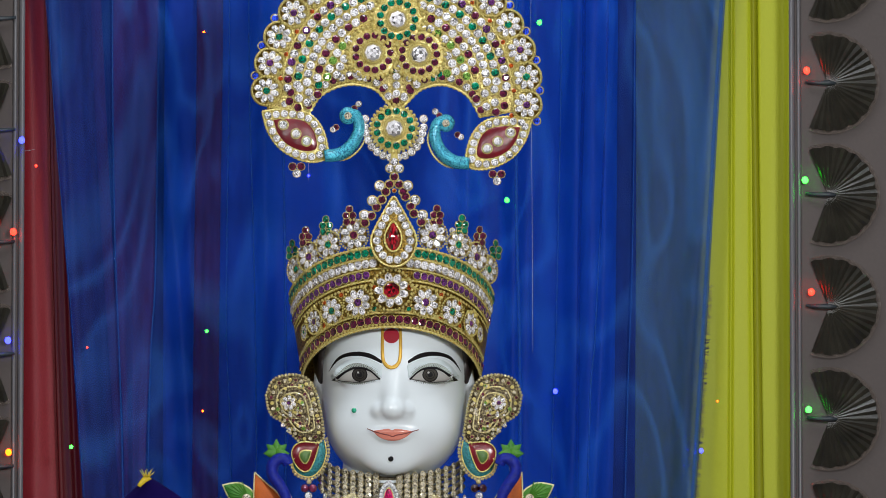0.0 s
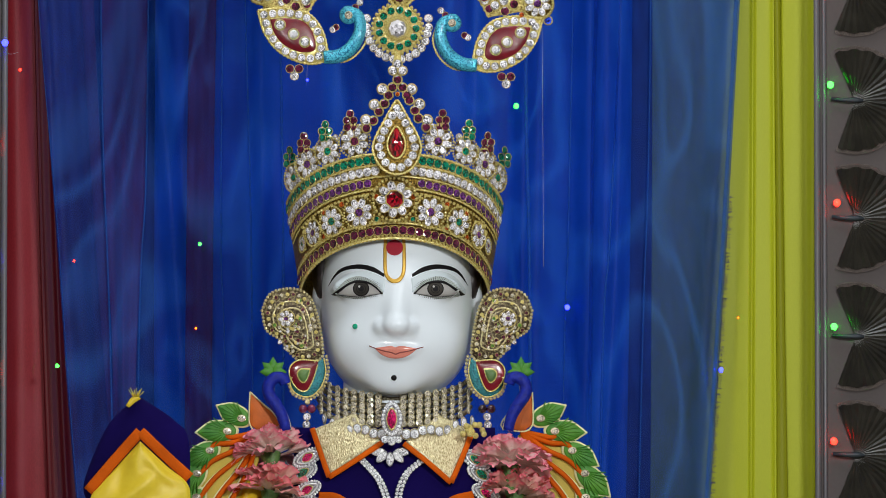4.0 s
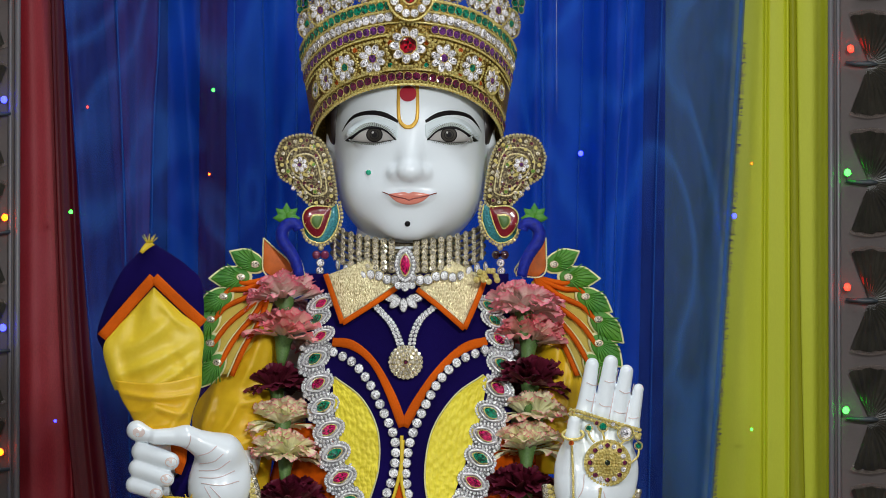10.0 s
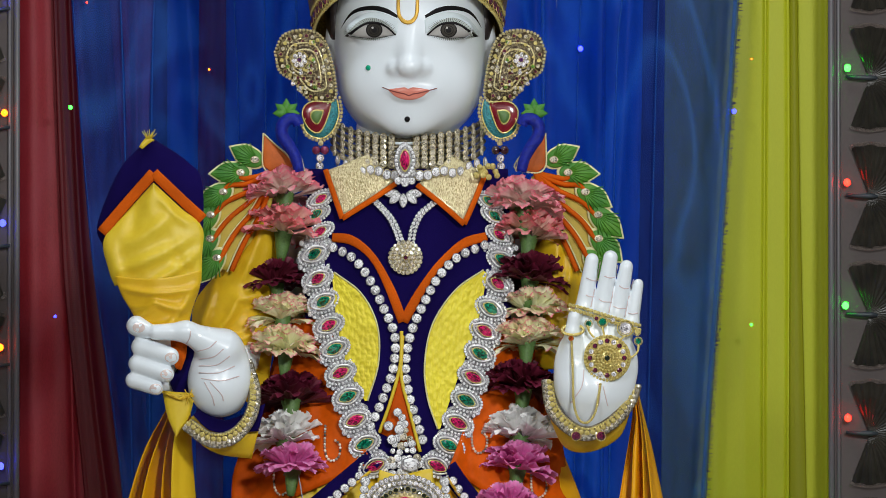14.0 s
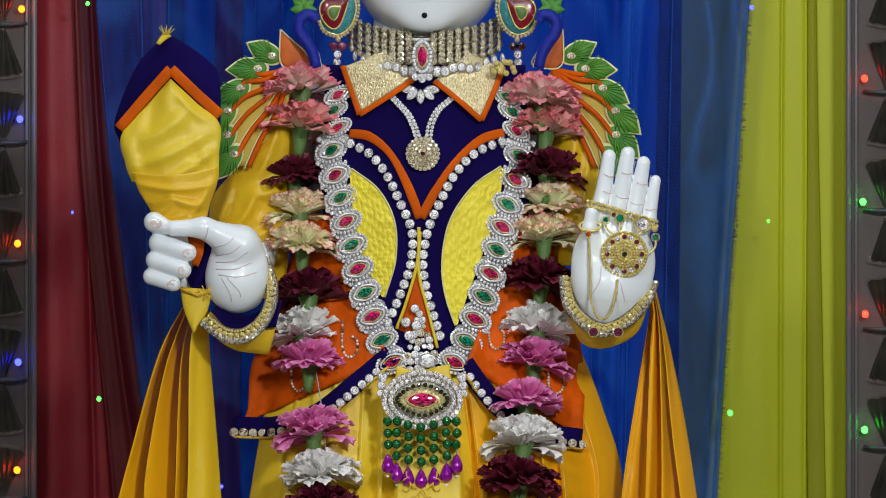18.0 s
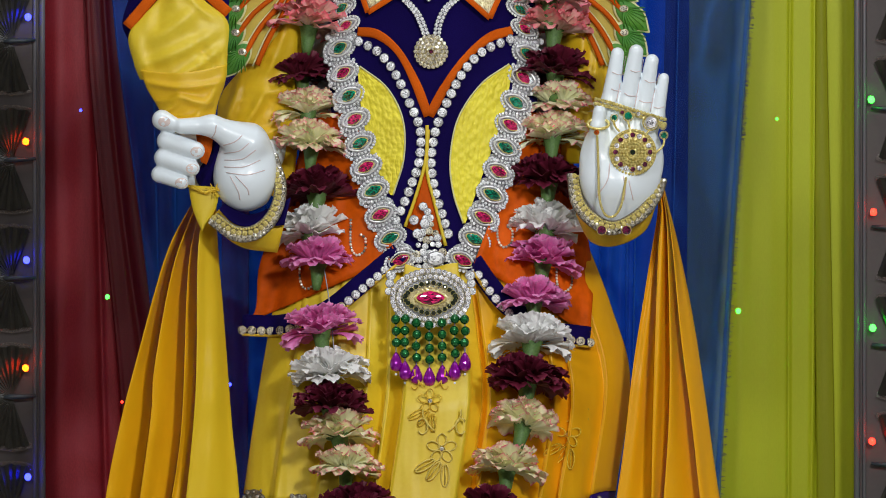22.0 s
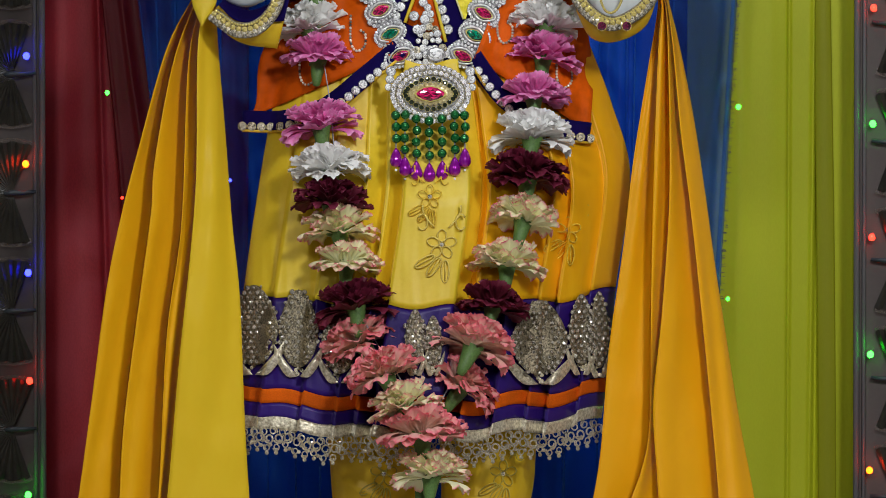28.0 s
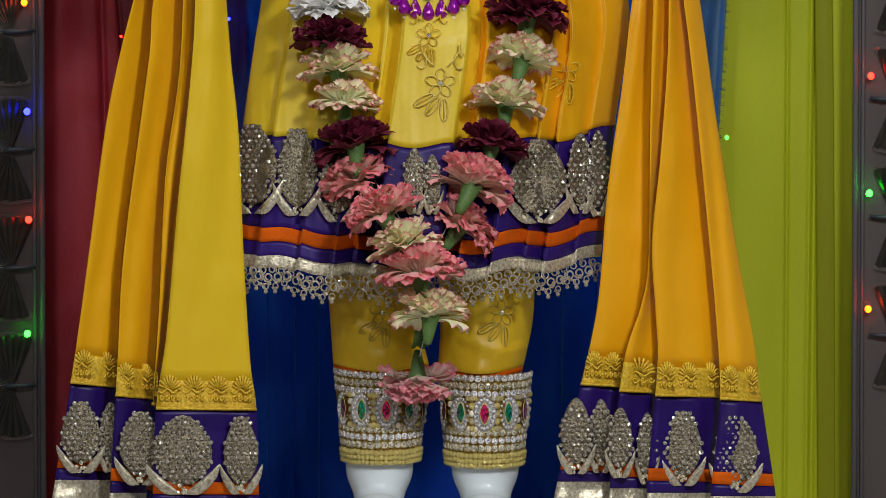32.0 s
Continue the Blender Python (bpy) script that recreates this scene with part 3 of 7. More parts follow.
# glowing panels added on the unseen ceiling, for sparkle in the stones
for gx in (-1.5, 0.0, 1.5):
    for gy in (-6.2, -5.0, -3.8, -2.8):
        lp = new("sparkle_panel")
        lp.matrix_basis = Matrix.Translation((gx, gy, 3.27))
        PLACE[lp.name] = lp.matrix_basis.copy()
        tagged(lp, "small square white glowing panel, added on the unseen ceiling", "ceiling light", "ceiling lights")
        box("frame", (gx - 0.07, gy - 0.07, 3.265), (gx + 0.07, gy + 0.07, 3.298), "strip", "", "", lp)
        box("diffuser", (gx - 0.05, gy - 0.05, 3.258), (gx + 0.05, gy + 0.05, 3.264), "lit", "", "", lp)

TOP, LOW = -1150.0, 2030.0


def curtain(name, left, right, D, material, label, folds, amp=14.0, nu=60, seed=0, nv=40):
    """A hanging sheet; folds: list of (u, depth, width) ridges."""
    rnd = random.Random(seed)
    waves = [(rnd.uniform(0.8, 4.5), rnd.uniform(0, 6.28), rnd.uniform(0.15, 0.4) * amp) for _ in range(3)]

    def depth(x, y, u, v):
        d = D
        for f0, ph, a in waves:
            d += a * math.sin(6.28 * f0 * u + ph + 0.9 * math.sin(3 * v + ph))
        for u0, a, w in folds:
            q = (u - u0 - 0.006 * math.sin(9 * v + 20 * u0)) / w
            d -= a * math.exp(-q * q)
        d += 3.0 * noise.noise((x * 0.01, y * 0.004, seed)) + 1.2 * noise.noise((x * 0.04, y * 0.012, seed + 5))
        return d
    ob = piece(name, strip(left, right, depth, nu, nv, thick=1.5), material)
    return tagged(ob, label, "curtain", "curtains behind the statue")


curtain("curtain", [(-150, TOP), (-150, LOW)], [(1650, TOP), (1650, LOW)], 800, "navy_back",
        "dark blue cloth hanging at the back", [], 20, 80, 3)
curtain("curtain", [(20, TOP), (24, 400), (30, LOW)], [(150, TOP), (230, 400), (330, LOW)], 700, "red_sheer",
        "dark red sheer curtain with soft folds", [(0.45, 14, 0.02), (0.62, -10, 0.04), (0.75, 10, 0.015)], 8, 70, 11)
curtain("curtain", [(300, TOP), (296, 0), (300, 900), (320, LOW)], [(1150, TOP), (1140, 0), (1120, 900), (1080, LOW)], 770, "blue_back",
        "bright blue cloth hanging behind the sheer curtain", [(0.2, 14, 0.02), (0.35, 10, 0.01), (0.78, 14, 0.02), (0.9, 12, 0.015)], 14, 90, 16)
curtain("curtain", [(196, TOP), (198, -543), (208, 0), (225, 350), (240, LOW)], [(292, TOP), (286, -543), (277, 0), (262, 380), (252, LOW)], 716, "plum",
        "narrow dark red sheer strip behind the blue curtain", [(0.5, 10, 0.2)], 6, 20, 12)
curtain("curtain", [(355, TOP), (357, -500), (352, 100), (340, LOW)], [(410, TOP), (406, -500), (400, 100), (390, LOW)], 740, "plum",
        "narrow dark red sheer strip behind the blue curtain", [(0.5, 8, 0.2)], 5, 12, 13)
curtain("curtain", [(1180, TOP), (1178, 0), (1160, LOW)], [(1476, TOP), (1474, 400), (1470, LOW)], 690, "yellow_sheer",
        "lime yellow sheer curtain with pressed folds", [(0.60, 6, 0.010), (0.735, 5, 0.014), (0.765, -7, 0.014), (0.97, 6, 0.03), (0.3, 3, 0.05)], 3, 150, 14)
curtain("curtain", [(20, TOP), (78, -543), (122, 0), (160, 480), (218, 930), (330, LOW)],
        [(1390, TOP), (1344, -543), (1312, 0), (1280, 480), (1252, 900), (1190, LOW)], 600, "blue_sheer",
        "royal blue sheer curtain hung in loose folds", [(0.003, 10, 0.006), (0.17, 18, 0.012), (0.31, 14, 0.01), (0.62, 12, 0.01), (0.70, 18, 0.012),
                                                        (0.79, 26, 0.012), (0.83, 16, 0.008), (0.98, 12, 0.01), (0.43, 14, 0.02)], 16, 160, 15, 50)


curtain("curtain", [(62, TOP), (76, -600), (92, 0), (108, 441), (118, 600), (147, 890), (174, 1200), (230, LOW)], [(150, TOP), (160, -543), (190, 0), (225, 441), (260, 800), (330, 1200), (380, LOW)], 688, "dark_red",
        "darker doubled layer of the red sheer curtain", [(0.02, 5, 0.012), (0.3, 6, 0.05)], 4, 40, 21)
# darker olive strip along a pressed fold of the yellow curtain
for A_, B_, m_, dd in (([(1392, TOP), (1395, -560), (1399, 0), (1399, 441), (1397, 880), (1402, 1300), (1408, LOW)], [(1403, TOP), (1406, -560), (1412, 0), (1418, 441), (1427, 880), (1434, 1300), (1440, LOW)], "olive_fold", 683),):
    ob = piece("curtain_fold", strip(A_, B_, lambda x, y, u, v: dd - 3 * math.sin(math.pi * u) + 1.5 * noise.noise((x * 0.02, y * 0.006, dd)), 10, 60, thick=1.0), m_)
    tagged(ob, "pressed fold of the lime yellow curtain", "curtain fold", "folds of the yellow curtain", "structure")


# doubled folds of the blue net, and its hemmed seam
def net_fold(pts, w, D, material="blue_fold"):
    a = [(x - w / 2, y) for x, y in pts]
    b = [(x + w / 2, y) for x, y in pts]
    ob = piece("curtain_fold", strip(a, b, lambda x, y, u, v: D - 3 * math.sin(math.pi * u), 4, 40, thick=1.0), material)
    return tagged(ob, "thin doubled fold of the blue sheer curtain", "curtain fold", "folds of the blue curtain", "structure")


for pts, w in (([(286, TOP), (285, -543), (281, -100), (268, 300), (262, LOW)], 5), ([(200, TOP), (199, -543), (205, -150), (222, 330), (260, LOW)], 5), ([(418, TOP), (418, -543), (414, 0), (424, 400), (430, LOW)], 4),
               ([(84, TOP), (82, -543), (125, 0), (163, 480), (221, 930), (333, LOW)], 3), ([(454, TOP), (455, -500), (470, 200), (480, LOW)], 5), ([(505, TOP), (520, -300), (525, 300), (520, LOW)], 7),
               ([(1044, TOP), (1040, -500), (1030, 0), (1020, 400), (1010, LOW)], 4), ([(1085, TOP), (1082, -500), (1070, 100), (1060, LOW)], 10), ([(1130, TOP), (1126, -500), (1104, 0), (1088, 330), (1060, LOW)], 6),
               ([(1182, TOP), (1178, -543), (1172, -100), (1158, 330), (1120, LOW)], 4), ([(1378, TOP), (1337, -543), (1305, 0), (1273, 480), (1245, 900), (1183, LOW)], 10), ([(960, TOP), (955, -300), (962, 300), (950, LOW)], 9)):
    net_fold(pts, w * 0.7, 590)


# frayed threads on the free edge of the blue curtain
rnd = random.Random(77)
edge = curve([(1390, TOP), (1344, -543), (1312, 0), (1280, 480), (1252, 900), (1190, LOW)], 400)
fray = []
for i in range(150, 400):
    x, y = edge[i]
    for _ in range(3):
        yy = y + rnd.uniform(-4, 4)
        fray.append(tube([(x - 2, yy, 596), (x + rnd.uniform(2, 8), yy + rnd.uniform(-3, 3), 594)], 0.5, 3))
tagged(piece("frayed_edge", join(*fray), "navy_back"), "frayed dark blue threads on the curtain edge", "fringe", kind="stuff")


# thin lamp wires in front of the curtain
for pts in ([(984, -1100), (983, -560), (985, -200), (986, 60)], [(566, -700), (568, -400), (566, -262)], [(26, -322), (40, -318), (54, -321)]):
    tagged(piece("lamp_wire", tube([(x, y, 585) for x, y in curve(pts, 30)], 0.45, 4), "white_wire"), "thin pale wire of the string lights", "wire", "lamp wires")


# ---- side pillars with pleated fans and lamps ----
def pillar(name, x0, x1, edge, side):
    ob = thing(name, (x0 + x1) / 2, LOW, 560, "grey-white panelled pillar with a pale edge strip", "pillar", "pillars beside the statue", "structure")
    piece("panel", strip([(x0, TOP), (x0, LOW)], [(x1, TOP), (x1, LOW)], 560, 2, 8, thick=60), "panel", ob, smooth=False)
    piece("edge_strip", tube([(edge, TOP, 556), (edge, LOW, 556)], 5.5, 8), "strip", ob, "pale plastic edge strip")
    piece("edge_strip", tube([(edge + side * 13, TOP, 556), (edge + side * 13, LOW, 556)], 3.5, 8), "strip", ob, "pale plastic edge strip")
    return ob


def fan_geo(r0, r1, span, n, seed):
    rnd = random.Random(seed)
    V, F = [], []
    m = 5
    for i in range(n + 1):
        g = -span + 2 * span * i / n
        g += rnd.uniform(-0.006, 0.006)
        for j in range(m + 1):
            r = r0 + (r1 - r0) * j / m * (1 + 0.02 * math.sin(i * 1.7))
            V.append((r * math.cos(g), r * math.sin(g), -2 - (5.5 * j / m if i % 2 else 0) - 2.0 * j / m))
    for i in range(n):
        for j in range(m):
            q = i * (m + 1) + j
            F.append((q, q + 1, q + m + 2, q + m + 1))
    k = len(V)
    V += [(x, y, d + 1.2) for x, y, d in V]
    F += [tuple(k + a for a in reversed(f)) for f in F]
    return V, F


def fan(X, Y, side, seed):
    ob = thing("pleated_fan", X, Y, 556, "dark pleated film fan tied at its centre on a grey panel", "fan ornament", "fans on the pillars")

    def put(g):
        return [(X + side * x, Y + y, 552 + d) for x, y, d in g[0]], [tuple(reversed(f)) if side < 0 else f for f in g[1]]
    tilt = random.Random(seed).uniform(-0.05, 0.05)
    v, f = fan_geo(5, 90, 1.95, 46, seed)
    v = [(x * math.cos(tilt) - y * math.sin(tilt), x * math.sin(tilt) + y * math.cos(tilt), d) for x, y, d in v]
    piece("pleats", put((v, f)), "fan", ob, smooth=False)
    v, f = fan_geo(86, 97, 1.95, 46, seed + 1)
    piece("net_edge", put((v, f)), "film", ob, "clear net edging", smooth=False)
    piece("tie", put(tube([(-42, -2, -6), (-20, 0, -9), (2, 0, -12), (14, 1, -10)], [3, 4, 5, 2.5], 6)), "dark_wire", ob, "dark wire tie")
    return ob


pillar("pillar", -420, 27, 30, -1)
pillar("pillar", 1476, 1930, 1472, 1)
for k in range(-3, 9):
    fan(1540, -27 + 210 * k, 1, 40 + k)
    fan(-24, 63 + 210 * k, -1, 80 + k)


def led(X, Y, D, colour, r=5.0):
    ob = thing("string_light", X, Y, D, colour + " string light bulb, lit", "string light", "string lights")
    piece("bulb", ball(X, Y, D - 4, r, r * 1.1, r, 10, 8), "led_" + colour, ob)
    piece("socket", tube([(X, Y, D + 8), (X, Y, D - 2)], r * 0.8, 8), "dark_wire", ob)


for X, Y, colour in ((30, -338, "blue"), (15, -166, "red"), (6, 37, "blue"), (8, 246, "amber"), (5, 441, "blue"), (1, 661, "amber"), (2, 871, "blue"),
                     (0, 1062, "amber"), (4, 1255, "blue"), (6, 1447, "red"), (3, 1650, "green"),
                     (1500, -470, "red"), (1496, -264, "green"), (1507, -54, "red"), (1501, 166, "green"), (1500, 369, "red"), (1497, 587, "green"),
                     (1501, 786, "red"), (1500, 991, "green"), (1499, 1192, "red"), (1497, 1400, "green"), (1496, 1606, "amber")):
    led(X, Y, 540, colour, 6.0)
for X, Y, colour, r in ((1028, 132, "blue", 4.5), (1300, 243, "blue", 4.0), (938, -226, "green", 4.5), (999, -560, "green", 4.5), (377, 20, "green", 3.0),
                        (125, 236, "green", 3.5), (98, 606, "blue", 2.5), (1330, 621, "green", 2.5), (145, 936, "green", 4.0), (1262, 961, "green", 4.5),
                        (1244, 1301, "green", 3.5), (362, 1091, "blue", 3.0), (171, 1122, "red", 2.5), (154, 50, "red", 2.0), (370, 169, "amber", 2.0),
                        (370, -542, "amber", 2.0), (567, -272, "blue", 2.0), (1331, 150, "amber", 1.5), (57, -290, "red", 2.5)):
    led(X, Y, 575, colour, r)

# ---- the statue: one mesh of marble with painted features ----
CX = 724.0


def head_solid(X, Y, D):
    f = ell(X, Y, D, (726, 105, -6), (136, 196, 150))
    f = melt(f, cap(X, Y, D, (727, 92, -140), (725, 158, -157), 11, 16), 20)
    f = melt(f, ell(X, Y, D, (725, 163, -158), (24, 18, 18)), 9)
    for s in (-1, 1):
        f = melt(f, ell(X, Y, D, (724 + s * 24, 165, -147), (14, 13, 13)), 6)
        f = melt(f, ell(X, Y, D, (724 + s * 56, 196, -92), (48, 46, 34)), 40)
        f = melt(f, ell(X, Y, D, (725 + s * 69, 98, -122), (44, 22, 20)), 10)
        f = melt(f, ell(X, Y, D, (727 + s * 137, 125, 6), (14, 58, 30)), 8)
    f = melt(f, ell(X, Y, D, (728, 190, -18), (125, 107, 122)), 24)
    f = melt(f, ell(X, Y, D, (724, 206, -145), (32, 7, 8)), 8)
    f = melt(f, ell(X, Y, D, (724, 217, -144), (26, 8, 8)), 7)
    f = melt(f, ell(X, Y, D, (721, 258, -112), (34, 24, 18)), 30)
    return f


def face_depth(X, Y):
    d = np.arange(-215.0, 20.0, 0.75)
    val = head_solid(np.full_like(d, X), np.full_like(d, Y), d)
    i = int(np.argmax(val < 0))
    if i == 0:
        return 0.0
    return d[i - 1] + 0.75 * val[i - 1] / (val[i - 1] - val[i])


def neck_solid(X, Y, D):
    f = cap(X, Y, D, (722, 220, 10), (722, 420, 10), 88, 92)
    f = melt(f, ell(X, Y, D, (722, 640, 10), (185, 330, 105)), 40)
    f = melt(f, ell(X, Y, D, (722, 1120, 10), (200, 330, 120)), 60)
    for s in (-1, 1):
        f = melt(f, cap(X, Y, D, (722 + s * 96, 1300, 0), (722 + s * 94, 1890, 0), 78, 60), 30)
        f = melt(f, ell(X, Y, D, (722 + s * 96, 1985, -70), (62, 50, 130)), 40)
        f = melt(f, cap(X, Y, D, (722 + s * 165, 440, 30), (722 + s * 270, 640, 10), 45, 34), 40)
        f = melt(f, cap(X, Y, D, (722 + s * 270, 640, 10), (722 + s * 328, 742, -160), 34, 30), 20)
    return f


def left_hand(X, Y, D):
    f = ell(X, Y, D, (391, 706, -205), (53, 74, 34))
    f = melt(f, cap(X, Y, D, (386, 728, -205), (404, 748, -140), 46, 32), 24)
    f = melt(f, cap(X, Y, D, (276, 634, -246), (330, 633, -244), 14, 17), 5)
    f = melt(f, cap(X, Y, D, (330, 633, -244), (392, 664, -222), 17, 36), 14)
    f2 = cap(X, Y, D, (242, 622, -232), (262, 631, -240), 17, 14)
    f2 = melt(f2, cap(X, Y, D, (242, 624, -232), (300, 660, -160), 16, 20), 6)
    for a, b, r in (((251, 660, -226), (302, 677, -246), 18), ((245, 690, -224), (294, 708, -246), 17), ((238, 719, -220), (277, 733, -240), 15)):
        f2 = melt(f2, cap(X, Y, D, a, b, r, r - 2), 3)
        f2 = melt(f2, cap(X, Y, D, a, (345, a[1] + 14, -140), r - 1, r + 1), 4)
    return melt(f, f2, 3)


def right_hand(X, Y, D):
    f = ell(X, Y, D, (1058, 694, -228), (72, 84, 26))
    f = melt(f, ell(X, Y, D, (1012, 715, -236), (26, 58, 22)), 16)
    f = melt(f, cap(X, Y, D, (1052, 735, -224), (1048, 782, -196), 50, 40), 30)
    fing = None
    for a, b, ra, rb in (((1048, 506, -236), (1034, 592, -232), 12, 16), ((1081, 502, -240), (1066, 592, -233), 13, 16.5),
                         ((1109, 518, -238), (1094, 600, -232), 12, 15.5), ((1130, 549, -234), (1118, 616, -230), 9.5, 13.5)):
        g = melt(cap(X, Y, D, a, b, ra, rb), cap(X, Y, D, b, (0.5 * b[0] + 530, 660, -228), rb, 18), 5)
        fing = g if fing is None else melt(fing, g, 2.5)
    f = melt(f, fing, 6)
    f = melt(f, melt(cap(X, Y, D, (1017, 606, -252), (1013, 634, -250), 12, 13), cap(X, Y, D, (1013, 634, -250), (1014, 690, -240), 13, 20), 6), 8)
    return f


statue_parts = []          # (verts, faces, material slot)
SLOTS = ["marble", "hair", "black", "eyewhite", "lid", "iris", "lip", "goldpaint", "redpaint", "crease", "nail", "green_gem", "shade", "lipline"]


def carve(geo, slot):
    statue_parts.append((geo, SLOTS.index(slot)))


carve(surface(head_solid, (570, -100, -215), (882, 315, 170), 3.6), "marble")
carve(surface(neck_solid, (320, 200, -260), (1130, 2050, 150), 9.0), "marble")
carve(surface(left_hand, (215, 600, -285), (460, 870, -120), 3.2), "marble")
carve(surface(right_hand, (970, 480, -290), (1155, 870, -140), 3.2), "marble")
carve(surface(lambda X, Y, D: np.maximum(ell(X, Y, D, (726, 60, 14), (151, 200, 146)), np.maximum(Y - 118, -(D + 40))), (560, -80, -60), (890, 140, 180), 5), "hair")


def paint(A, B, slot, nu=4, nv=14, lift=0.9, thick=1.2, depth=face_depth):
    carve(strip(A, B, lambda x, y, u, v: depth(x, y) - lift, nu, nv, thick=thick), slot)


def disc(X, Y, r, slot, lift, ry=None):
    n, V, F = 20, [], []
    ry = ry or r
    for s in (1.0, 0.5):
        for k in range(n):
            x, y = X + s * r * math.cos(6.2832 * k / n), Y + s * ry * math.sin(6.2832 * k / n)
            V.append((x, y, face_depth(x, y) - lift))
    V.append((X, Y, face_depth(X, Y) - lift))
    for k in range(n):
        F += [(k, n + k, n + (k + 1) % n, (k + 1) % n), (n + k, 2 * n, n + (k + 1) % n)]
    carve((V, F), slot)


for s in (-1, 1):
    ex = 728.5 + s * 67

    def q(dx, dy):
        return (ex + s * dx, 99 + dy)
    # socket shade, coloured in from the brow down to the lid
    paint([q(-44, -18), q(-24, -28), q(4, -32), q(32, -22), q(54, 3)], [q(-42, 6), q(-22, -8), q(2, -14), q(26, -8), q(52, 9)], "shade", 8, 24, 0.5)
    paint([q(-40, 6), q(-24, -12), q(2, -22), q(26, -15), q(50, 9)], [q(-40, 9), q(-22, 12), q(2, 18), q(26, 16), q(50, 12)], "lid", 10, 24, 0.9)
    paint([q(-37, 7), q(-20, -7), q(0, -12), q(20, -8), q(38, 7)], [q(-37, 8), q(-20, 11), q(0, 14), q(20, 13), q(38, 9)], "eyewhite", 6, 16, 1.0)
    disc(ex + s * -1, 99, 14.8, "black", 1.4, 13.6)
    disc(ex + s * -1, 99, 12.8, "iris", 1.7, 11.8)
    disc(ex + s * -1, 99, 8.6, "black", 1.9, 8.2)
    disc(ex + s * -1, 99, 7.4, "iris", 2.1, 7.0)
    disc(ex + s * -1, 99, 5.0, "black", 2.3)
    # catchlight on the pupil, put in as a pale dot
    disc(ex + s * -1 - 3, 95, 2.0, "eyewhite", 2.5)
    paint([q(-40, 8), q(-20, -9.5), q(0, -15), q(20, -11), q(52, 11)], [q(-38, 10), q(-20, -5.8), q(0, -10.8), q(20, -6.5), q(44, 12.5)], "black", 2, 20, 2.6)
    paint([q(-38, 8), q(-18, 11.5), q(0, 14), q(20, 13), q(44, 10)], [q(-36, 9.0), q(-18, 12.5), q(0, 15.0), q(20, 14.0), q(46, 11.0)], "hair", 2, 20, 1.9)
    up0, up1 = curve([q(-36, 4), q(-20, -10), q(0, -15), q(20, -11), q(46, 8)], 27), curve([q(-44, -1), q(-26, -15), q(1, -22), q(26, -16), q(56, 5)], 27)
    for k in range(2, 27):
        (x0, y0), (x1, y1) = up0[k], up1[k]
        paint([(x0 - 0.5, y0), (x1 - 0.25, y1)], [(x0 + 0.5, y0), (x1 + 0.25, y1)], "hair", 1, 3, 1.6, 0.6)
    lo0, lo1 = curve([q(-32, 10), q(0, 15), q(38, 12)], 20), curve([q(-34, 13), q(1, 19.5), q(44, 15)], 20)
    for k in range(1, 20):
        (x0, y0), (x1, y1) = lo0[k], lo1[k]
        paint([(x0 - 0.4, y0), (x1 - 0.2, y1)], [(x0 + 0.4, y0), (x1 + 0.2, y1)], "hair", 1, 3, 1.6, 0.6)
    paint([q(-43, -26), q(-24, -38), q(-3, -43), q(18, -41.5), q(36, -35), q(48, -22), q(57, -5)], [q(-42, -21), q(-24, -29.5), q(-3, -35), q(18, -34.5), q(35, -29), q(47, -18.5), q(57, -4)], "black", 4, 30, 1.2)
paint([(688, 204), (704, 202), (716, 200.5), (723, 203), (731, 200.5), (745, 202), (761, 205)], [(688, 206), (699, 216), (712, 221.5), (724, 223), (736, 221.5), (749, 216), (761, 206.5)], "lip", 8, 26, 0.9)
paint([(677, 199.5), (690, 204.6), (706, 209), (716, 211), (724, 214), (732, 211), (742, 209.5), (758, 205.5), (773, 201.5)], [(676.5, 201), (690, 206.4), (706, 211), (716, 213), (724, 216), (732, 213), (742, 211.5), (758, 207.4), (773.5, 203)], "lipline", 2, 30, 1.6)
outer = [(703, 5), (702, 40), (703, 70), (711, 85), (722, 89), (733, 85), (741, 70), (742, 40), (741, 5)]
inner = [(709, 5), (708, 40), (709, 68), (714, 78), (722, 82), (730, 78), (735, 68), (736, 40), (735, 5)]
paint(outer, inner, "goldpaint", 3, 34, 1.6, 2.0)
disc(722, 26, 15, "redpaint", 1.8, 14)
carve(ball(652, 166, face_depth(652, 166) - 1, 5, 5, 4), "green_gem")
carve(ball(721, 257, face_depth(721, 257) - 1, 5, 5, 4), "black")


def hand_depth(solid):
    def look_in(X, Y):
        d = np.arange(-290.0, -150.0, 0.75)
        val = solid(np.full_like(d, X), np.full_like(d, Y), d)
        i = int(np.argmax(val < 0))
        return d[i] if i else -190.0
    return look_in


LH, RH = hand_depth(left_hand), hand_depth(right_hand)


def crease(pts, depth, w=0.9):
    p = curve(pts, 14)
    nrm = np.gradient(p, axis=0)
    nrm = np.stack([-nrm[:, 1], nrm[:, 0]], 1) / np.maximum(np.hypot(nrm[:, 0], nrm[:, 1]), 1e-6)[:, None]
    paint([tuple(a) for a in p - nrm * w], [tuple(a) for a in p + nrm * w], "crease", 1, 14, 1.5, 0.5, depth)


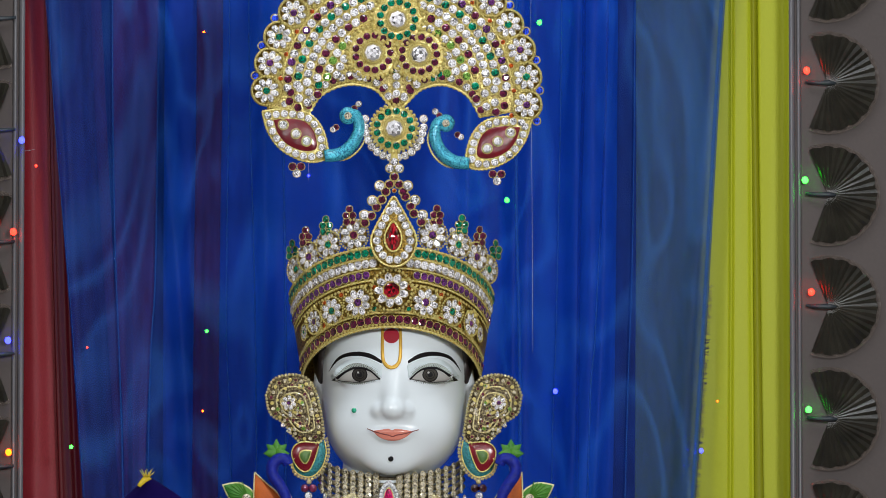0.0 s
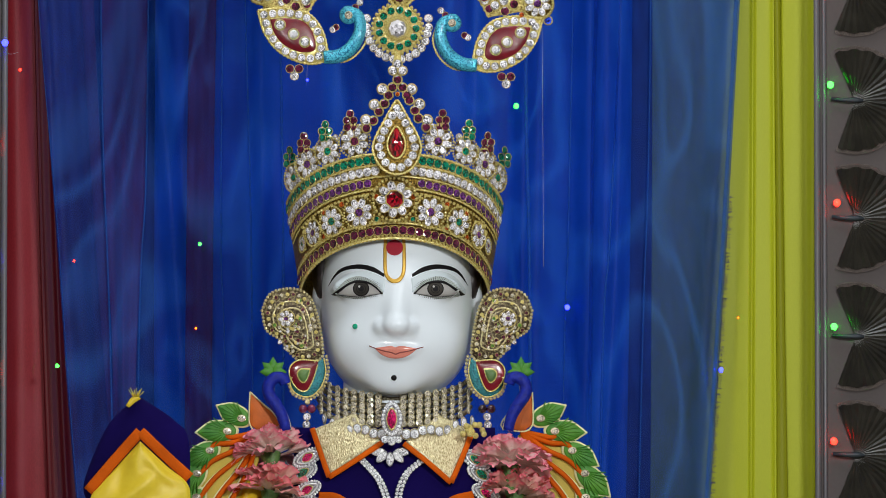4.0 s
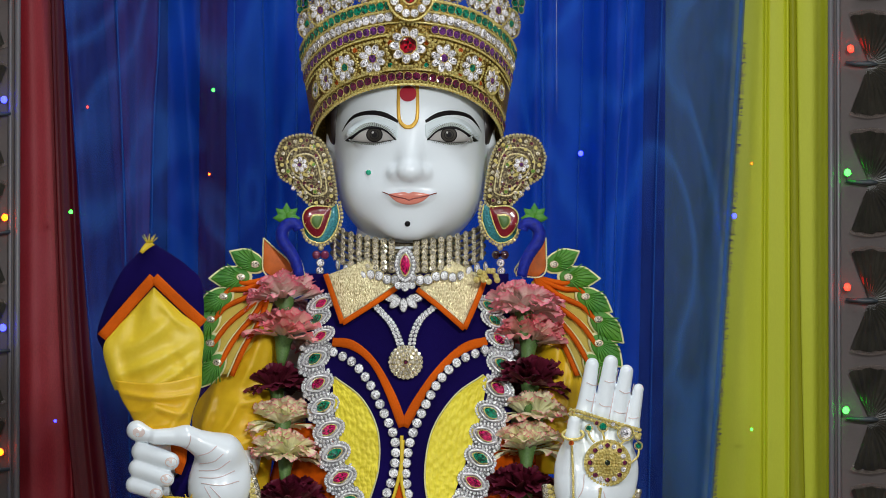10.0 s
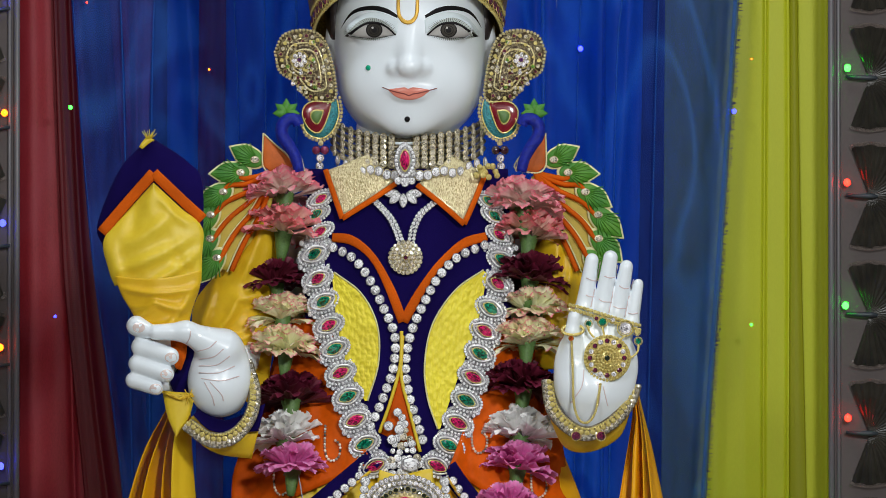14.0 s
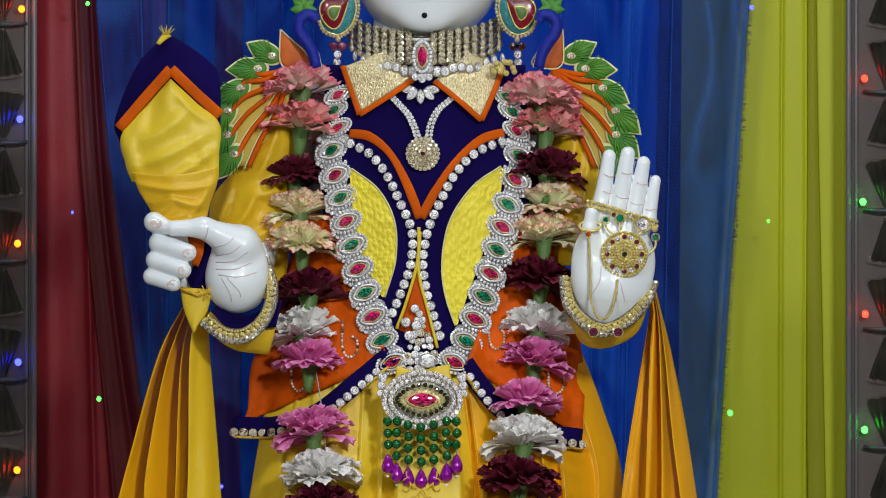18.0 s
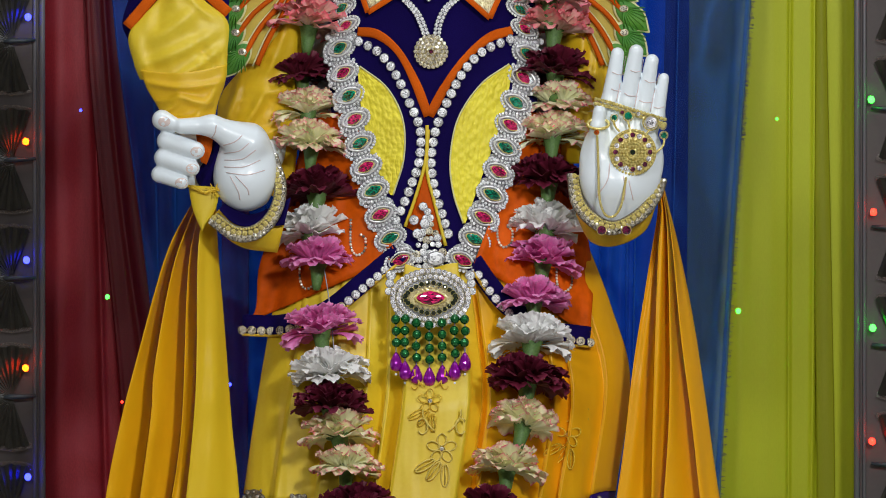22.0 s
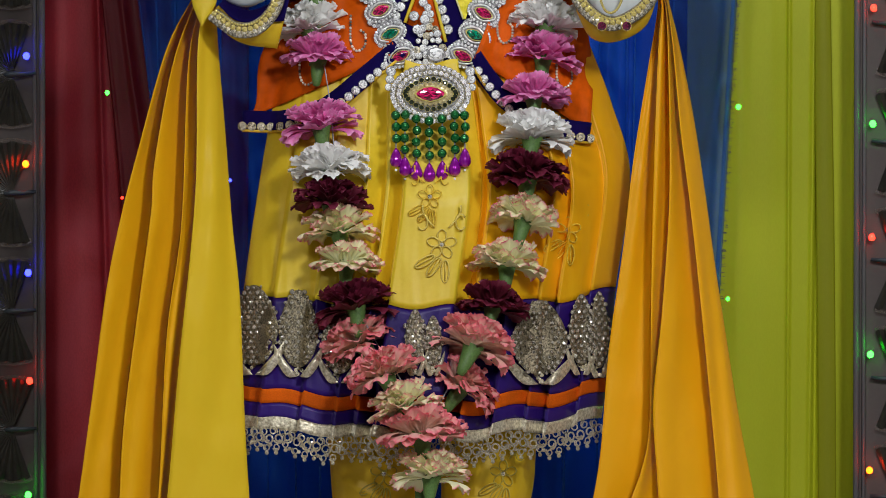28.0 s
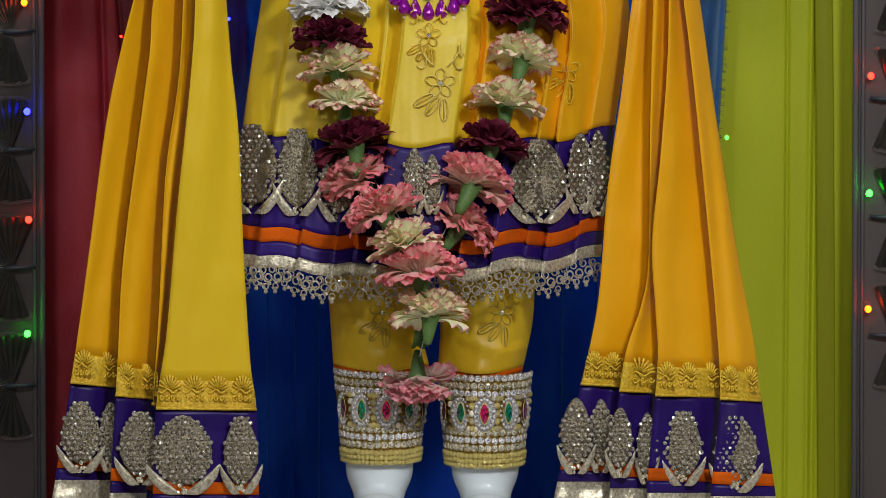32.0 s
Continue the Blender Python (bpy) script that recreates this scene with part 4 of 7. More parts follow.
for pts in ([(330, 655), (336, 645), (338, 632)], [(350, 668), (370, 662), (384, 650)], [(352, 682), (378, 678), (396, 664)], [(352, 694), (384, 692), (408, 676)],
            [(352, 706), (386, 706), (416, 694)], [(356, 716), (392, 720), (424, 712)], [(362, 722), (376, 748), (380, 764)], [(372, 722), (392, 744), (396, 756)]):
    crease(pts, LH)
for pts in ([(1037, 568), (1044, 571), (1054, 572)], [(1038, 538), (1050, 543), (1060, 542)], [(1060, 575), (1068, 580), (1084, 581)], [(1070, 535), (1080, 538), (1092, 536)],
            [(1086, 588), (1096, 592), (1110, 592)], [(1096, 552), (1106, 557), (1118, 555)], [(1112, 600), (1120, 602), (1130, 600)],
            [(1063, 510), (1054, 552), (1046, 590)], [(1094, 515), (1086, 560), (1078, 600)], [(1122, 540), (1114, 570), (1106, 608)],
            [(1010, 760), (1030, 730), (1034, 700)], [(1060, 765), (1062, 745), (1058, 722)], [(1076, 765), (1072, 748), (1068, 730)]):
    crease(pts, RH)
for x, y in ((246, 626), (303, 679), (295, 709), (276, 734)):
    n = 14
    ring = [(x + 11 * math.cos(6.2832 * k / n), y + 9 * math.sin(6.2832 * k / n)) for k in range(n)]
    V = [(a, b, LH(a, b) - 0.8) for a, b in ring] + [(x, y, LH(x, y) - 0.8)]
    carve((V, [(k, n, (k + 1) % n) for k in range(n)]), "nail")

V, F, I = [], [], []
for (v, f), slot in statue_parts:
    o = len(V)
    V.extend([tuple(p) for p in v])
    F.extend([tuple(i + o for i in q) for q in f])
    I.extend([slot] * len(f))
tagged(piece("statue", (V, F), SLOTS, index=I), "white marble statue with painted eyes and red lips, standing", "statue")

# ---- the clothes ----
def torso(x, y, lift=0.0):
    s = (x - 722) / 235
    return 12 - 132 * math.sqrt(max(0.05, 1 - s * s)) - lift


def ribbon(pts, w, D, nv=24, nu=4, thick=3.0, round_=1.2):
    """A band of width w along pts; D a number or a function of (x, y)."""
    p = curve(pts, nv)
    t = np.gradient(p, axis=0)
    nrm = np.stack([-t[:, 1], t[:, 0]], 1) / np.maximum(np.hypot(t[:, 0], t[:, 1]), 1e-6)[:, None]
    ws = w(np.linspace(0, 1, nv + 1))[:, None] if callable(w) else w
    a, b = p - nrm * ws / 2, p + nrm * ws / 2
    V = []
    for i in range(nv + 1):
        for j in range(nu + 1):
            u = j / nu
            x, y = a[i] * (1 - u) + b[i] * u
            V.append((x, y, (D(x, y) if callable(D) else D) - round_ * math.sin(math.pi * u)))
    n, wd = len(V), nu + 1
    V += [(x, y, d + thick) for x, y, d in V]
    F = []
    for i in range(nv):
        for j in range(nu):
            q = i * wd + j
            F += [(q, q + 1, q + wd + 1, q + wd), (n + q, n + q + wd, n + q + wd + 1, n + q + 1)]
        q, r = i * wd, i * wd + nu
        F += [(q, q + wd, n + q + wd, n + q), (r, n + r, n + r + wd, r + wd)]
    for j in range(nu):
        r = nv * wd + j
        F += [(j, n + j, n + j + 1, j + 1), (r, r + 1, n + r + 1, n + r)]
    # faces must look at the visitor
    F = [tuple(reversed(f)) for f in F] if (b[0] - a[0])[0] * t[0][1] - (b[0] - a[0])[1] * t[0][0] < 0 else F
    return V, F


def along(pts, step):
    """Points at even steps on a smooth line."""
    p = curve(pts, 200)
    s = np.concatenate([[0], np.cumsum(np.hypot(*np.diff(p, axis=0).T[:2]))])
    n = max(2, int(round(s[-1] / step)) + 1)
    q = np.linspace(0, s[-1], n)
    return np.stack([np.interp(q, s, p[:, i]) for i in range(p.shape[1])], 1)


def wrinkle(x, y, seed, amp, sx=0.02, sy=0.02):
    return amp * noise.noise((x * sx, y * sy, seed * 7.3)) + 0.4 * amp * noise.noise((x * sx * 2.7, y * sy * 2.7, seed * 3.1))


def soft_folds(x, y, lines):
    """Soft ridges: start, end, width, height; each fades towards its ends."""
    d = 0.0
    for x0, y0, x1, y1, w, a in lines:
        lx, ly = x1 - x0, y1 - y0
        n2 = lx * lx + ly * ly
        t = ((x - x0) * lx + (y - y0) * ly) / n2
        q = ((x - x0) * ly - (y - y0) * lx) / math.sqrt(n2) + 5 * math.sin(2.5 * t)
        if -0.25 < t < 1.25:
            d += a * math.exp(-(q / w) ** 2) * math.exp(-((t - 0.5) / 0.5) ** 4)
    return d


# jacket: navy velvet bodice with orange trim and quilted yellow panels
jacket = thing("jacket", 722, 960, 0, "navy velvet jacket with orange trim, rhinestones and quilted yellow panels", "jacket")
piece("bodice", strip([(545, 345), (545, 640), (630, 880)], [(900, 345), (900, 640), (805, 880)], lambda x, y, u, v: torso(x, y, 2 + wrinkle(x, y, 1, 1.5)), 30, 40), "navy", jacket)
EDGE_L = [(588, 466), (624, 472), (660, 502), (690, 556), (713, 616)]
EDGE_R = [(862, 464), (820, 478), (775, 518), (742, 566), (715, 616)]
for pts in (EDGE_L, EDGE_R):
    piece("neck_trim", ribbon(pts, lambda s: 15 + 2 * np.sin(9 * s), lambda x, y: torso(x, y, 6), 30), "orange", jacket, "orange velvet trim")


def quilt(x, y, u, v):
    a, b = x * 0.34 + 0.8 * math.sin(y * 0.11) + 0.7 * noise.noise((x * 0.03, y * 0.03, 8)), y * 0.40 + 0.5 * math.sin(x * 0.08)
    pick = math.copysign(1, math.sin(a) * math.sin(b))
    return torso(x, y, 6 + 2.0 * abs(math.sin(a) * math.sin(b)) ** 0.4 + 0.5 * pick + 2.2 * noise.noise((x * 0.07, y * 0.07, 3)))


for A, B in (([(588, 531), (594, 600), (610, 680), (628, 722), (646, 756)], [(592, 528), (640, 566), (668, 622), (670, 690), (651, 756)]),
             ([(856, 524), (806, 560), (766, 620), (752, 690), (757, 750), (775, 806)], [(862, 530), (850, 600), (824, 680), (802, 740), (779, 806)])):
    piece("quilted_panel", strip(A, B, quilt, 44, 90), "quilt", jacket, "quilted lemon yellow silk panel")
    piece("panel_cord", tube([(x, y, torso(x, y, 8)) for x, y in curve(B if B[0][0] < 700 else A, 40)], 1.6, 6), "palecord", jacket, "pale gold cord")
PIPE_L = [(711, 632), (709, 690), (693, 752), (672, 812)]
PIPE_R = [(713, 640), (711, 712), (724, 768), (744, 846)]
for pts in (PIPE_L, PIPE_R):
    piece("piping", tube([(x, y, torso(x, y, 9)) for x, y in curve(pts, 30)], 3.2, 8), "lemon", jacket, "yellow piping")
piece("gusset", strip(PIPE_L[1:], PIPE_R[1:], lambda x, y, u, v: torso(x, y, 5), 4, 14), "orange_silk", jacket)
STONES_L = [(590, 484), (624, 502), (652, 536), (676, 584), (699, 640), (697, 696), (685, 733), (668, 776), (656, 800)]
STONES_R = [(858, 480), (812, 500), (778, 534), (752, 580), (729, 632), (719, 680), (719, 712), (726, 752), (737, 788), (748, 824)]
for pts in (STONES_L, STONES_R):
    for x, y in along(pts, 18.6):
        f = math.degrees(math.asin(max(-0.9, min(0.9, (x - 722) / 235))))
        stone(jacket, x, y, torso(x, y, 9), 8.8, "rhinestone", "rhinestone", face=f + random.uniform(-5, 5), tip=random.uniform(-5, 5), turn=random.uniform(0, 360))
# collar
for s in (-1, 1):
    def c(x, y):
        return (722 + s * (x - 722) if s < 0 else 718 + (722 - x), y + (6 if s > 0 else 0))
    A = [(578, 348), (606, 432)] if s < 0 else [(858, 352), (822, 442)]
    B = [(650, 320), (699, 370)] if s < 0 else [(800, 322), (740, 372)]
    if s > 0:
        A, B = B, A
    piece("collar", strip(A, B, lambda x, y, u, v: torso(x, y, 16) + 14 * max(0, (352 - y) / 40), 14, 14), "tinsel", jacket, "gold tinsel collar point")
    line = [(576, 346), (591, 390), (606, 433)] if s < 0 else [(861, 350), (842, 398), (822, 443)]
    line2 = [(606, 433), (655, 402), (701, 371)] if s < 0 else [(822, 443), (780, 406), (738, 373)]
    piece("collar_trim", join(ribbon(line, 9.5, lambda x, y: torso(x, y, 20), 12), ribbon(line2, 9.5, lambda x, y: torso(x, y, 20.5), 12)), "orange", jacket, "orange velvet edge")


def sleeve(name, A, B, deep, seed, material, folds, parent):
    def dep(x, y, u, v):
        return deep - 40 * math.sin(math.pi * min(1, max(0, u))) + wrinkle(x, y, seed, 5, 0.025, 0.025) - soft_folds(x, y, folds)
    return piece(name, strip(A, B, dep, 40, 70), material, parent)


shirt = thing("shirt", 722, 860, -60, "yellow satin shirt with full creased sleeves", "shirt")
sleeve("sleeve", [(440, 425), (398, 512), (350, 572), (340, 620), (352, 700)], [(520, 425), (500, 520), (490, 600), (480, 690), (470, 780)], -44, 5, "yellow",
       ((350, 640, 378, 540, 9, 14), (378, 540, 440, 480, 10, 12), (380, 640, 420, 575, 9, 13), (420, 575, 480, 560, 9, 11), (400, 655, 480, 620, 8, 12), (430, 540, 460, 440, 10, 9), (360, 690, 470, 680, 9, 10), (400, 520, 430, 450, 7, -8)), shirt)
sleeve("sleeve", [(950, 440), (940, 560), (950, 700)], [(1010, 430), (1040, 540), (1030, 700)], -44, 6, "yellow", ((1000, 620, 1010, 480, 8, 10), (960, 640, 985, 480, 8, 9), (1020, 600, 1030, 520, 6, 8)), shirt)
for A, B, seed in (([(333, 792), (350, 826), (388, 850), (446, 858)], [(352, 770), (395, 790), (440, 775), (470, 760)], 7),
                   ([(974, 790), (1000, 838), (1045, 846), (1096, 820), (1118, 770)], [(990, 750), (1010, 780), (1050, 790), (1080, 775), (1100, 745)], 8)):
    piece("cuff", strip(A, B, lambda x, y, u, v: -176 - 46 * math.sin(math.pi * (0.15 + 0.75 * u)) + wrinkle(x, y, seed, 5, 0.04), 10, 24, thick=40), "yellow", shirt)
    piece("cuff_lining", strip([(0.5 * (a[0] + b[0]), 0.5 * (a[1] + b[1])) for a, b in zip(A, B)], B, lambda x, y, u, v: -233 + 24 * u, 6, 20, thick=6), "navy", shirt, "navy velvet cuff")


# pleated cloths, described by fold lines; X of a fold at height Y
def fold_line(pts):
    p = curve(pts, 80)
    return lambda y: float(np.interp(y, p[:, 1], p[:, 0]))


def panel(fl, fr, y0, y1, d0, d1, seed, nu=10, nv=40, slope=0.0, sag=0.0, amp=3.0, lift=0.0):
    """Cloth between two folds from y0 to y1 (slope: how much lower the right side ends)."""
    V = []
    for i in range(nv + 1):
        for j in range(nu + 1):
            u = j / nu
            y = y0 + (y1 - y0) * i / nv + slope * u
            xl, xr = fl(y), fr(y)
            x = xl + (xr - xl) * u
            d = d0 + (d1 - d0) * u ** 1.5 - sag * math.sin(math.pi * u) + wrinkle(x, y, seed, amp, 0.012, 0.02) + 1.2 * noise.noise((x * 0.05, y * 0.03, seed)) - lift
            d += 7.0 * math.sin(5.2 * u + 0.0035 * y + seed) * u * (1 - u) * 2.2
            d += 2.2 * math.sin(6.5 * u + 0.010 * y + 2 * seed) * min(1.0, 6 * u * (1 - u))
            d -= 2.2 * math.exp(-((y - 1090 - 9 * math.sin(seed + u * 3)) / 6) ** 2) + 2.0 * math.exp(-((y - 1330 - 8 * math.sin(2 * seed + u * 4)) / 5) ** 2)
            V.append((x, y, d))
    n, w = len(V), nu + 1
    V += [(x, y, d + 2.5) for x, y, d in V]
    F = []
    for i in range(nv):
        for j in range(nu):
            q = i * w + j
            F += [(q, q + w, q + w + 1, q + 1), (n + q, n + q + 1, n + q + w + 1, n + q + w)]
        q, r = i * w, i * w + nu
        F += [(q, n + q, n + q + w, q + w), (r, r + w, n + r + w, n + r)]
    for j in range(nu):
        q, r = j, nv * w + j
        F += [(q, q + 1, n + q + 1, n + q), (r, n + r, n + r + 1, r + 1)]
    return V, F


def laid(geo, D, at):
    """A flat piece made for depth D, laid on the surface at(x, y)."""
    return [(x, y, at(x, y) + d - D) for x, y, d in geo[0]], geo[1]


def sequin_drop(parent, X, Y, w, h, D, face=0.0, name="medallion", squeeze=1.0, at=None):
    """A drop-shaped medallion thick with small stones, and the leaf that carries it."""
    at = at or (lambda x, y: D)
    n = 28
    out = []
    for k in range(n):
        g = 2 * math.pi * k / n
        s, c = math.sin(g), math.cos(g)
        out.append((X + w / 2 * s * (1 - 0.28 * max(0, c)), Y - h / 2 * c))
    piece(name, laid(plate(out, D - 1, 3, 1), D, at), "bronzelace", parent, "sequinned drop medallion")
    rnd = random.Random(int(X * 7 + Y))
    row, y = 0, Y - h / 2 + 5
    pitch = 10.5
    while y < Y + h / 2 - 2:
        c = -(y - Y) / (h / 2)
        half = w / 2 * math.sqrt(max(0, 1 - c * c)) * (1 - 0.28 * max(0, c)) + 2
        m = int(half // (pitch / 2 * squeeze))
        for i in range(-m, m + 1):
            if (i + row) % 2 == 0:
                x = X + i * pitch / 2 * squeeze * 1.05
                if abs(x - X) < half:
                    rim_ = abs(x - X) > half - 9
                    stone(parent, x + rnd.uniform(-1, 1), y + rnd.uniform(-1, 1), at(x, y) - 4, rnd.uniform(3.8, 4.8) if rim_ else rnd.uniform(2.6, 4.4), "sequin",
                          "sequin", face=face + rnd.uniform(-38, 38), tip=rnd.uniform(-30, 38), turn=rnd.uniform(0, 360))
        y += pitch * 0.84
        row += 1
    for s in (-1, 1):
        leaf = [(X + s * 2, Y + h / 2 + 16), (X + s * w * 0.30, Y + h / 2 + 15), (X + s * w * 0.56, Y + h * 0.40), (X + s * w * 0.62, Y + h * 0.20), (X + s * w * 0.48, Y + h * 0.30), (X + s * w * 0.25, Y + h * 0.46)]
        leaf = [tuple(q) for q in curve(leaf + leaf[:1], 24)[:-1]]
        piece("leaf_motif", laid(plate(leaf if s < 0 else leaf[::-1], D - 3, 4, 3), D, at), "lace", parent, "silver leaf motif")
    for k in range(7):
        stone(parent, X + rnd.uniform(-9, 9), Y + h / 2 + 2 + rnd.uniform(-4, 12), D - 5, 3.6, "bronze_crystal", "sequin", face=rnd.uniform(-25, 25), tip=rnd.uniform(-25, 25))


def sash(name, lines, depths, y0, ends, mats, label, drops, seed):
    ob = thing(name, lines[0](1990), 1990, -100, label, "sash", "sashes hanging from the forearms")
    k = len(lines) - 1
    for i in range(k):
        d0, d1 = depths[i]
        e = ends[i]
        sl = ends[i + 1] - e if i + 1 < len(ends) else 6
        sl = sl * 0.35
        piece("fold", panel(lines[i], lines[i + 1], y0[i], e - 52, d0, d1, seed + i, 18, 44, sl), mats[i], ob)
        piece("gold_border", panel(lines[i], lines[i + 1], e - 53, e, d0, d1, seed + i, 10, 8, sl, lift=1.2), "thread", ob, "embroidered gold border")
        piece("violet_end", panel(lines[i], lines[i + 1], e, e + 128, d0 + 2, d1 + 2, seed + i, 10, 14, sl), "violet", ob, "violet satin end panel")
        piece("orange_stripe", panel(lines[i], lines[i + 1], e + 128, e + 150, d0, d1, seed + i, 10, 3, sl), "orange", ob, "orange velvet stripe")
        piece("violet_end", panel(lines[i], lines[i + 1], e + 150, e + 172, d0 + 2, d1 + 2, seed + i, 10, 3, sl), "violet", ob, "violet satin stripe")
        piece("lace_end", panel(lines[i], lines[i + 1], e + 172, 2028, d0, d1, seed + i, 10, 3, 0), "lace", ob, "silver lace edge")
        # raised fans and scrolls of the border
        xl, xr = lines[i](e - 30), lines[i + 1](e - 30)
        m = max(1, int(round((xr - xl) / 42)))
        rays = []
        for q in range(m):
            u = (q + 0.5) / m
            cx = xl + (xr - xl) * u
            dd = d0 + (d1 - d0) * u ** 1.5 - 6
            base = e - 36 + sl * u
            half = (xr - xl) / m * 0.46
            rays += [tube([(cx + 0.2 * half * math.sin(g), base - 4 * math.cos(g), dd), (cx + half * math.sin(g), base - 27 * math.cos(g), dd - 1)], [1.4, 2.6], 5) for g in np.linspace(-1.25, 1.25, 9)]
            for k in range(4):
                sx_ = cx + half * (-0.75 + 0.5 * k)
                rays.append(tube([(sx_ + half * 0.2 * (1 - h / 7) * math.cos(h), base + 13 + 7 * (1 - h / 8) * math.sin(h), dd) for h in np.linspace(0, 6.2, 12)], 1.7, 5))
            rays.append(tube([(cx + half * (-1 + 2 * f), base + 2 + 4 * math.sin(12 * f), dd) for f in np.linspace(0, 1, 12)], 2.0, 5))
        piece("fan_stitch", join(*rays), "thread", ob, "gold fan embroidery")
        piece("border_cord", tube([(lines[i](e) + (lines[i + 1](e) - lines[i](e)) * u, e - 3 + sl * u, d0 + (d1 - d0) * u ** 1.5 - 4) for u in np.linspace(0, 1, 10)], 3.0, 6), "thread", ob, "gold cord")
    for X, Y, w, h, D in drops:
        sequin_drop(ob, X, Y, w, h, D, squeeze=1.0)
    return ob


L0 = fold_line([(318, 700), (300, 760), (250, 857), (199, 1037), (166, 1166), (141, 1295), (115, 1489), (86, 1695), (52, 1905), (30, 2040)])
L1 = fold_line([(316, 700), (306, 760), (262, 880), (228, 1060), (222, 1147), (202, 1295), (173, 1521), (163, 1695), (150, 1905), (140, 2040)])
L2 = fold_line([(322, 700), (318, 760), (289, 876), (276, 1166), (250, 1360), (238, 1586), (230, 1708), (216, 1905), (206, 2040)])
L3 = fold_line([(326, 700), (322, 760), (305, 857), (300, 1121), (270, 1424), (250, 1650), (230, 1795), (222, 2040)])
L4 = fold_line([(336, 700), (338, 760), (341, 844), (353, 992), (366, 1166), (379, 1295), (388, 1521), (399, 1702), (410, 1795), (416, 2040)])
sash("sash", [L0, L1, L2, L3, L4], [(-132, -84), (-152, -88), (-150, -112), (-180, -140)], [770, 762, 758, 756], [1739, 1762, 1778, 1786, 1790],
     ["saffron", "saffron", "saffron", "saffron_pale"], "pleated saffron silk sash with violet sequinned ends under closed hand",
     [(97, 1826, 70, 112, -134), (150, 1826, 40, 110, -124), (203, 1846, 76, 116, -156), (278, 1858, 106, 126, -180), (382, 1858, 62, 124, -164)], 20)
R0 = fold_line([(1112, 730), (1120, 775), (1101, 898), (1076, 1056), (1059, 1205), (1033, 1392), (1017, 1586), (992, 1715), (948, 1898), (920, 2040)])
R1 = fold_line([(1118, 730), (1126, 780), (1120, 860), (1111, 1121), (1108, 1295), (1106, 1515), (1093, 1599), (1062, 1700), (1040, 1900), (1030, 2040)])
R2 = fold_line([(1122, 730), (1132, 780), (1137, 857), (1140, 1115), (1127, 1328), (1112, 1489), (1119, 1618), (1122, 1708), (1106, 1900), (1100, 2040)])
R3 = fold_line([(1124, 730), (1136, 780), (1146, 857), (1160, 1005), (1179, 1154), (1204, 1392), (1228, 1650), (1233, 1778), (1218, 1930), (1215, 2040)])
R4 = fold_line([(1128, 730), (1140, 780), (1156, 844), (1182, 973), (1204, 1115), (1220, 1231), (1240, 1360), (1266, 1521), (1291, 1650), (1309, 1778), (1336, 1960), (1342, 2040)])
# the right sash takes the lit copy, for the stronger light on it
sash("sash", [R0, R1, R2, R3, R4], [(-124, -104), (-160, -122), (-162, -102), (-150, -110)], [742, 740, 738, 736], [1742, 1754, 1762, 1768, 1780],
     ["saffron_bright", "saffron_bright", "saffron_bright", "saffron_bright"], "pleated saffron silk sash with violet sequinned ends over raised forearm",
     [(978, 1824, 56, 120, -124), (1022, 1824, 42, 116, -114), (1056, 1836, 44, 110, -164), (1104, 1846, 36, 112, -150), (1168, 1846, 66, 118, -146), (1262, 1856, 78, 122, -140)], 30)

# skirt
skirt = thing("skirt", 705, 1560, 0, "yellow pleated satin skirt with violet band and silver lace", "skirt")
SK_L = fold_line([(470, 840), (455, 880), (430, 1000), (405, 1150), (386, 1283), (361, 1462), (344, 1560)])
SK_R = fold_line([(965, 780), (992, 840), (1038, 960), (1071, 1090), (1046, 1283), (1031, 1440), (1014, 1560)])
# pleats: start, and how far its left and right edge stand out
PLEATS = [(0.0, 14, 0), (0.084, 40, 4), (0.19, 34, 0), (0.28, 30, -30), (0.34, 30, -34), (0.386, 66, 60), (0.567, 4, -30), (0.615, 34, 0), (0.70, 36, 0), (0.79, 30, -20), (0.843, 24, -6), (0.93, 14, 0), (1.0, 0, 0)]
PLEAT = [q[0] for q in PLEATS]


def skirt_depth(u, y):
    s = 2 * u - 1
    b = 128 + 75 * (y - 870) / 680
    d = -b * math.sqrt(max(0.02, 1 - 0.95 * s * s)) + 4
    k = min(1.0, max(0.35, (y - 860) / 240))
    for (p, a, e), (q, _, _) in zip(PLEATS, PLEATS[1:]):
        if p <= u <= q:
            g = (u - p) / (q - p)
            return d - k * (a + (e - a) * g ** 0.8 + 4 * math.sin(math.pi * g))
    return d


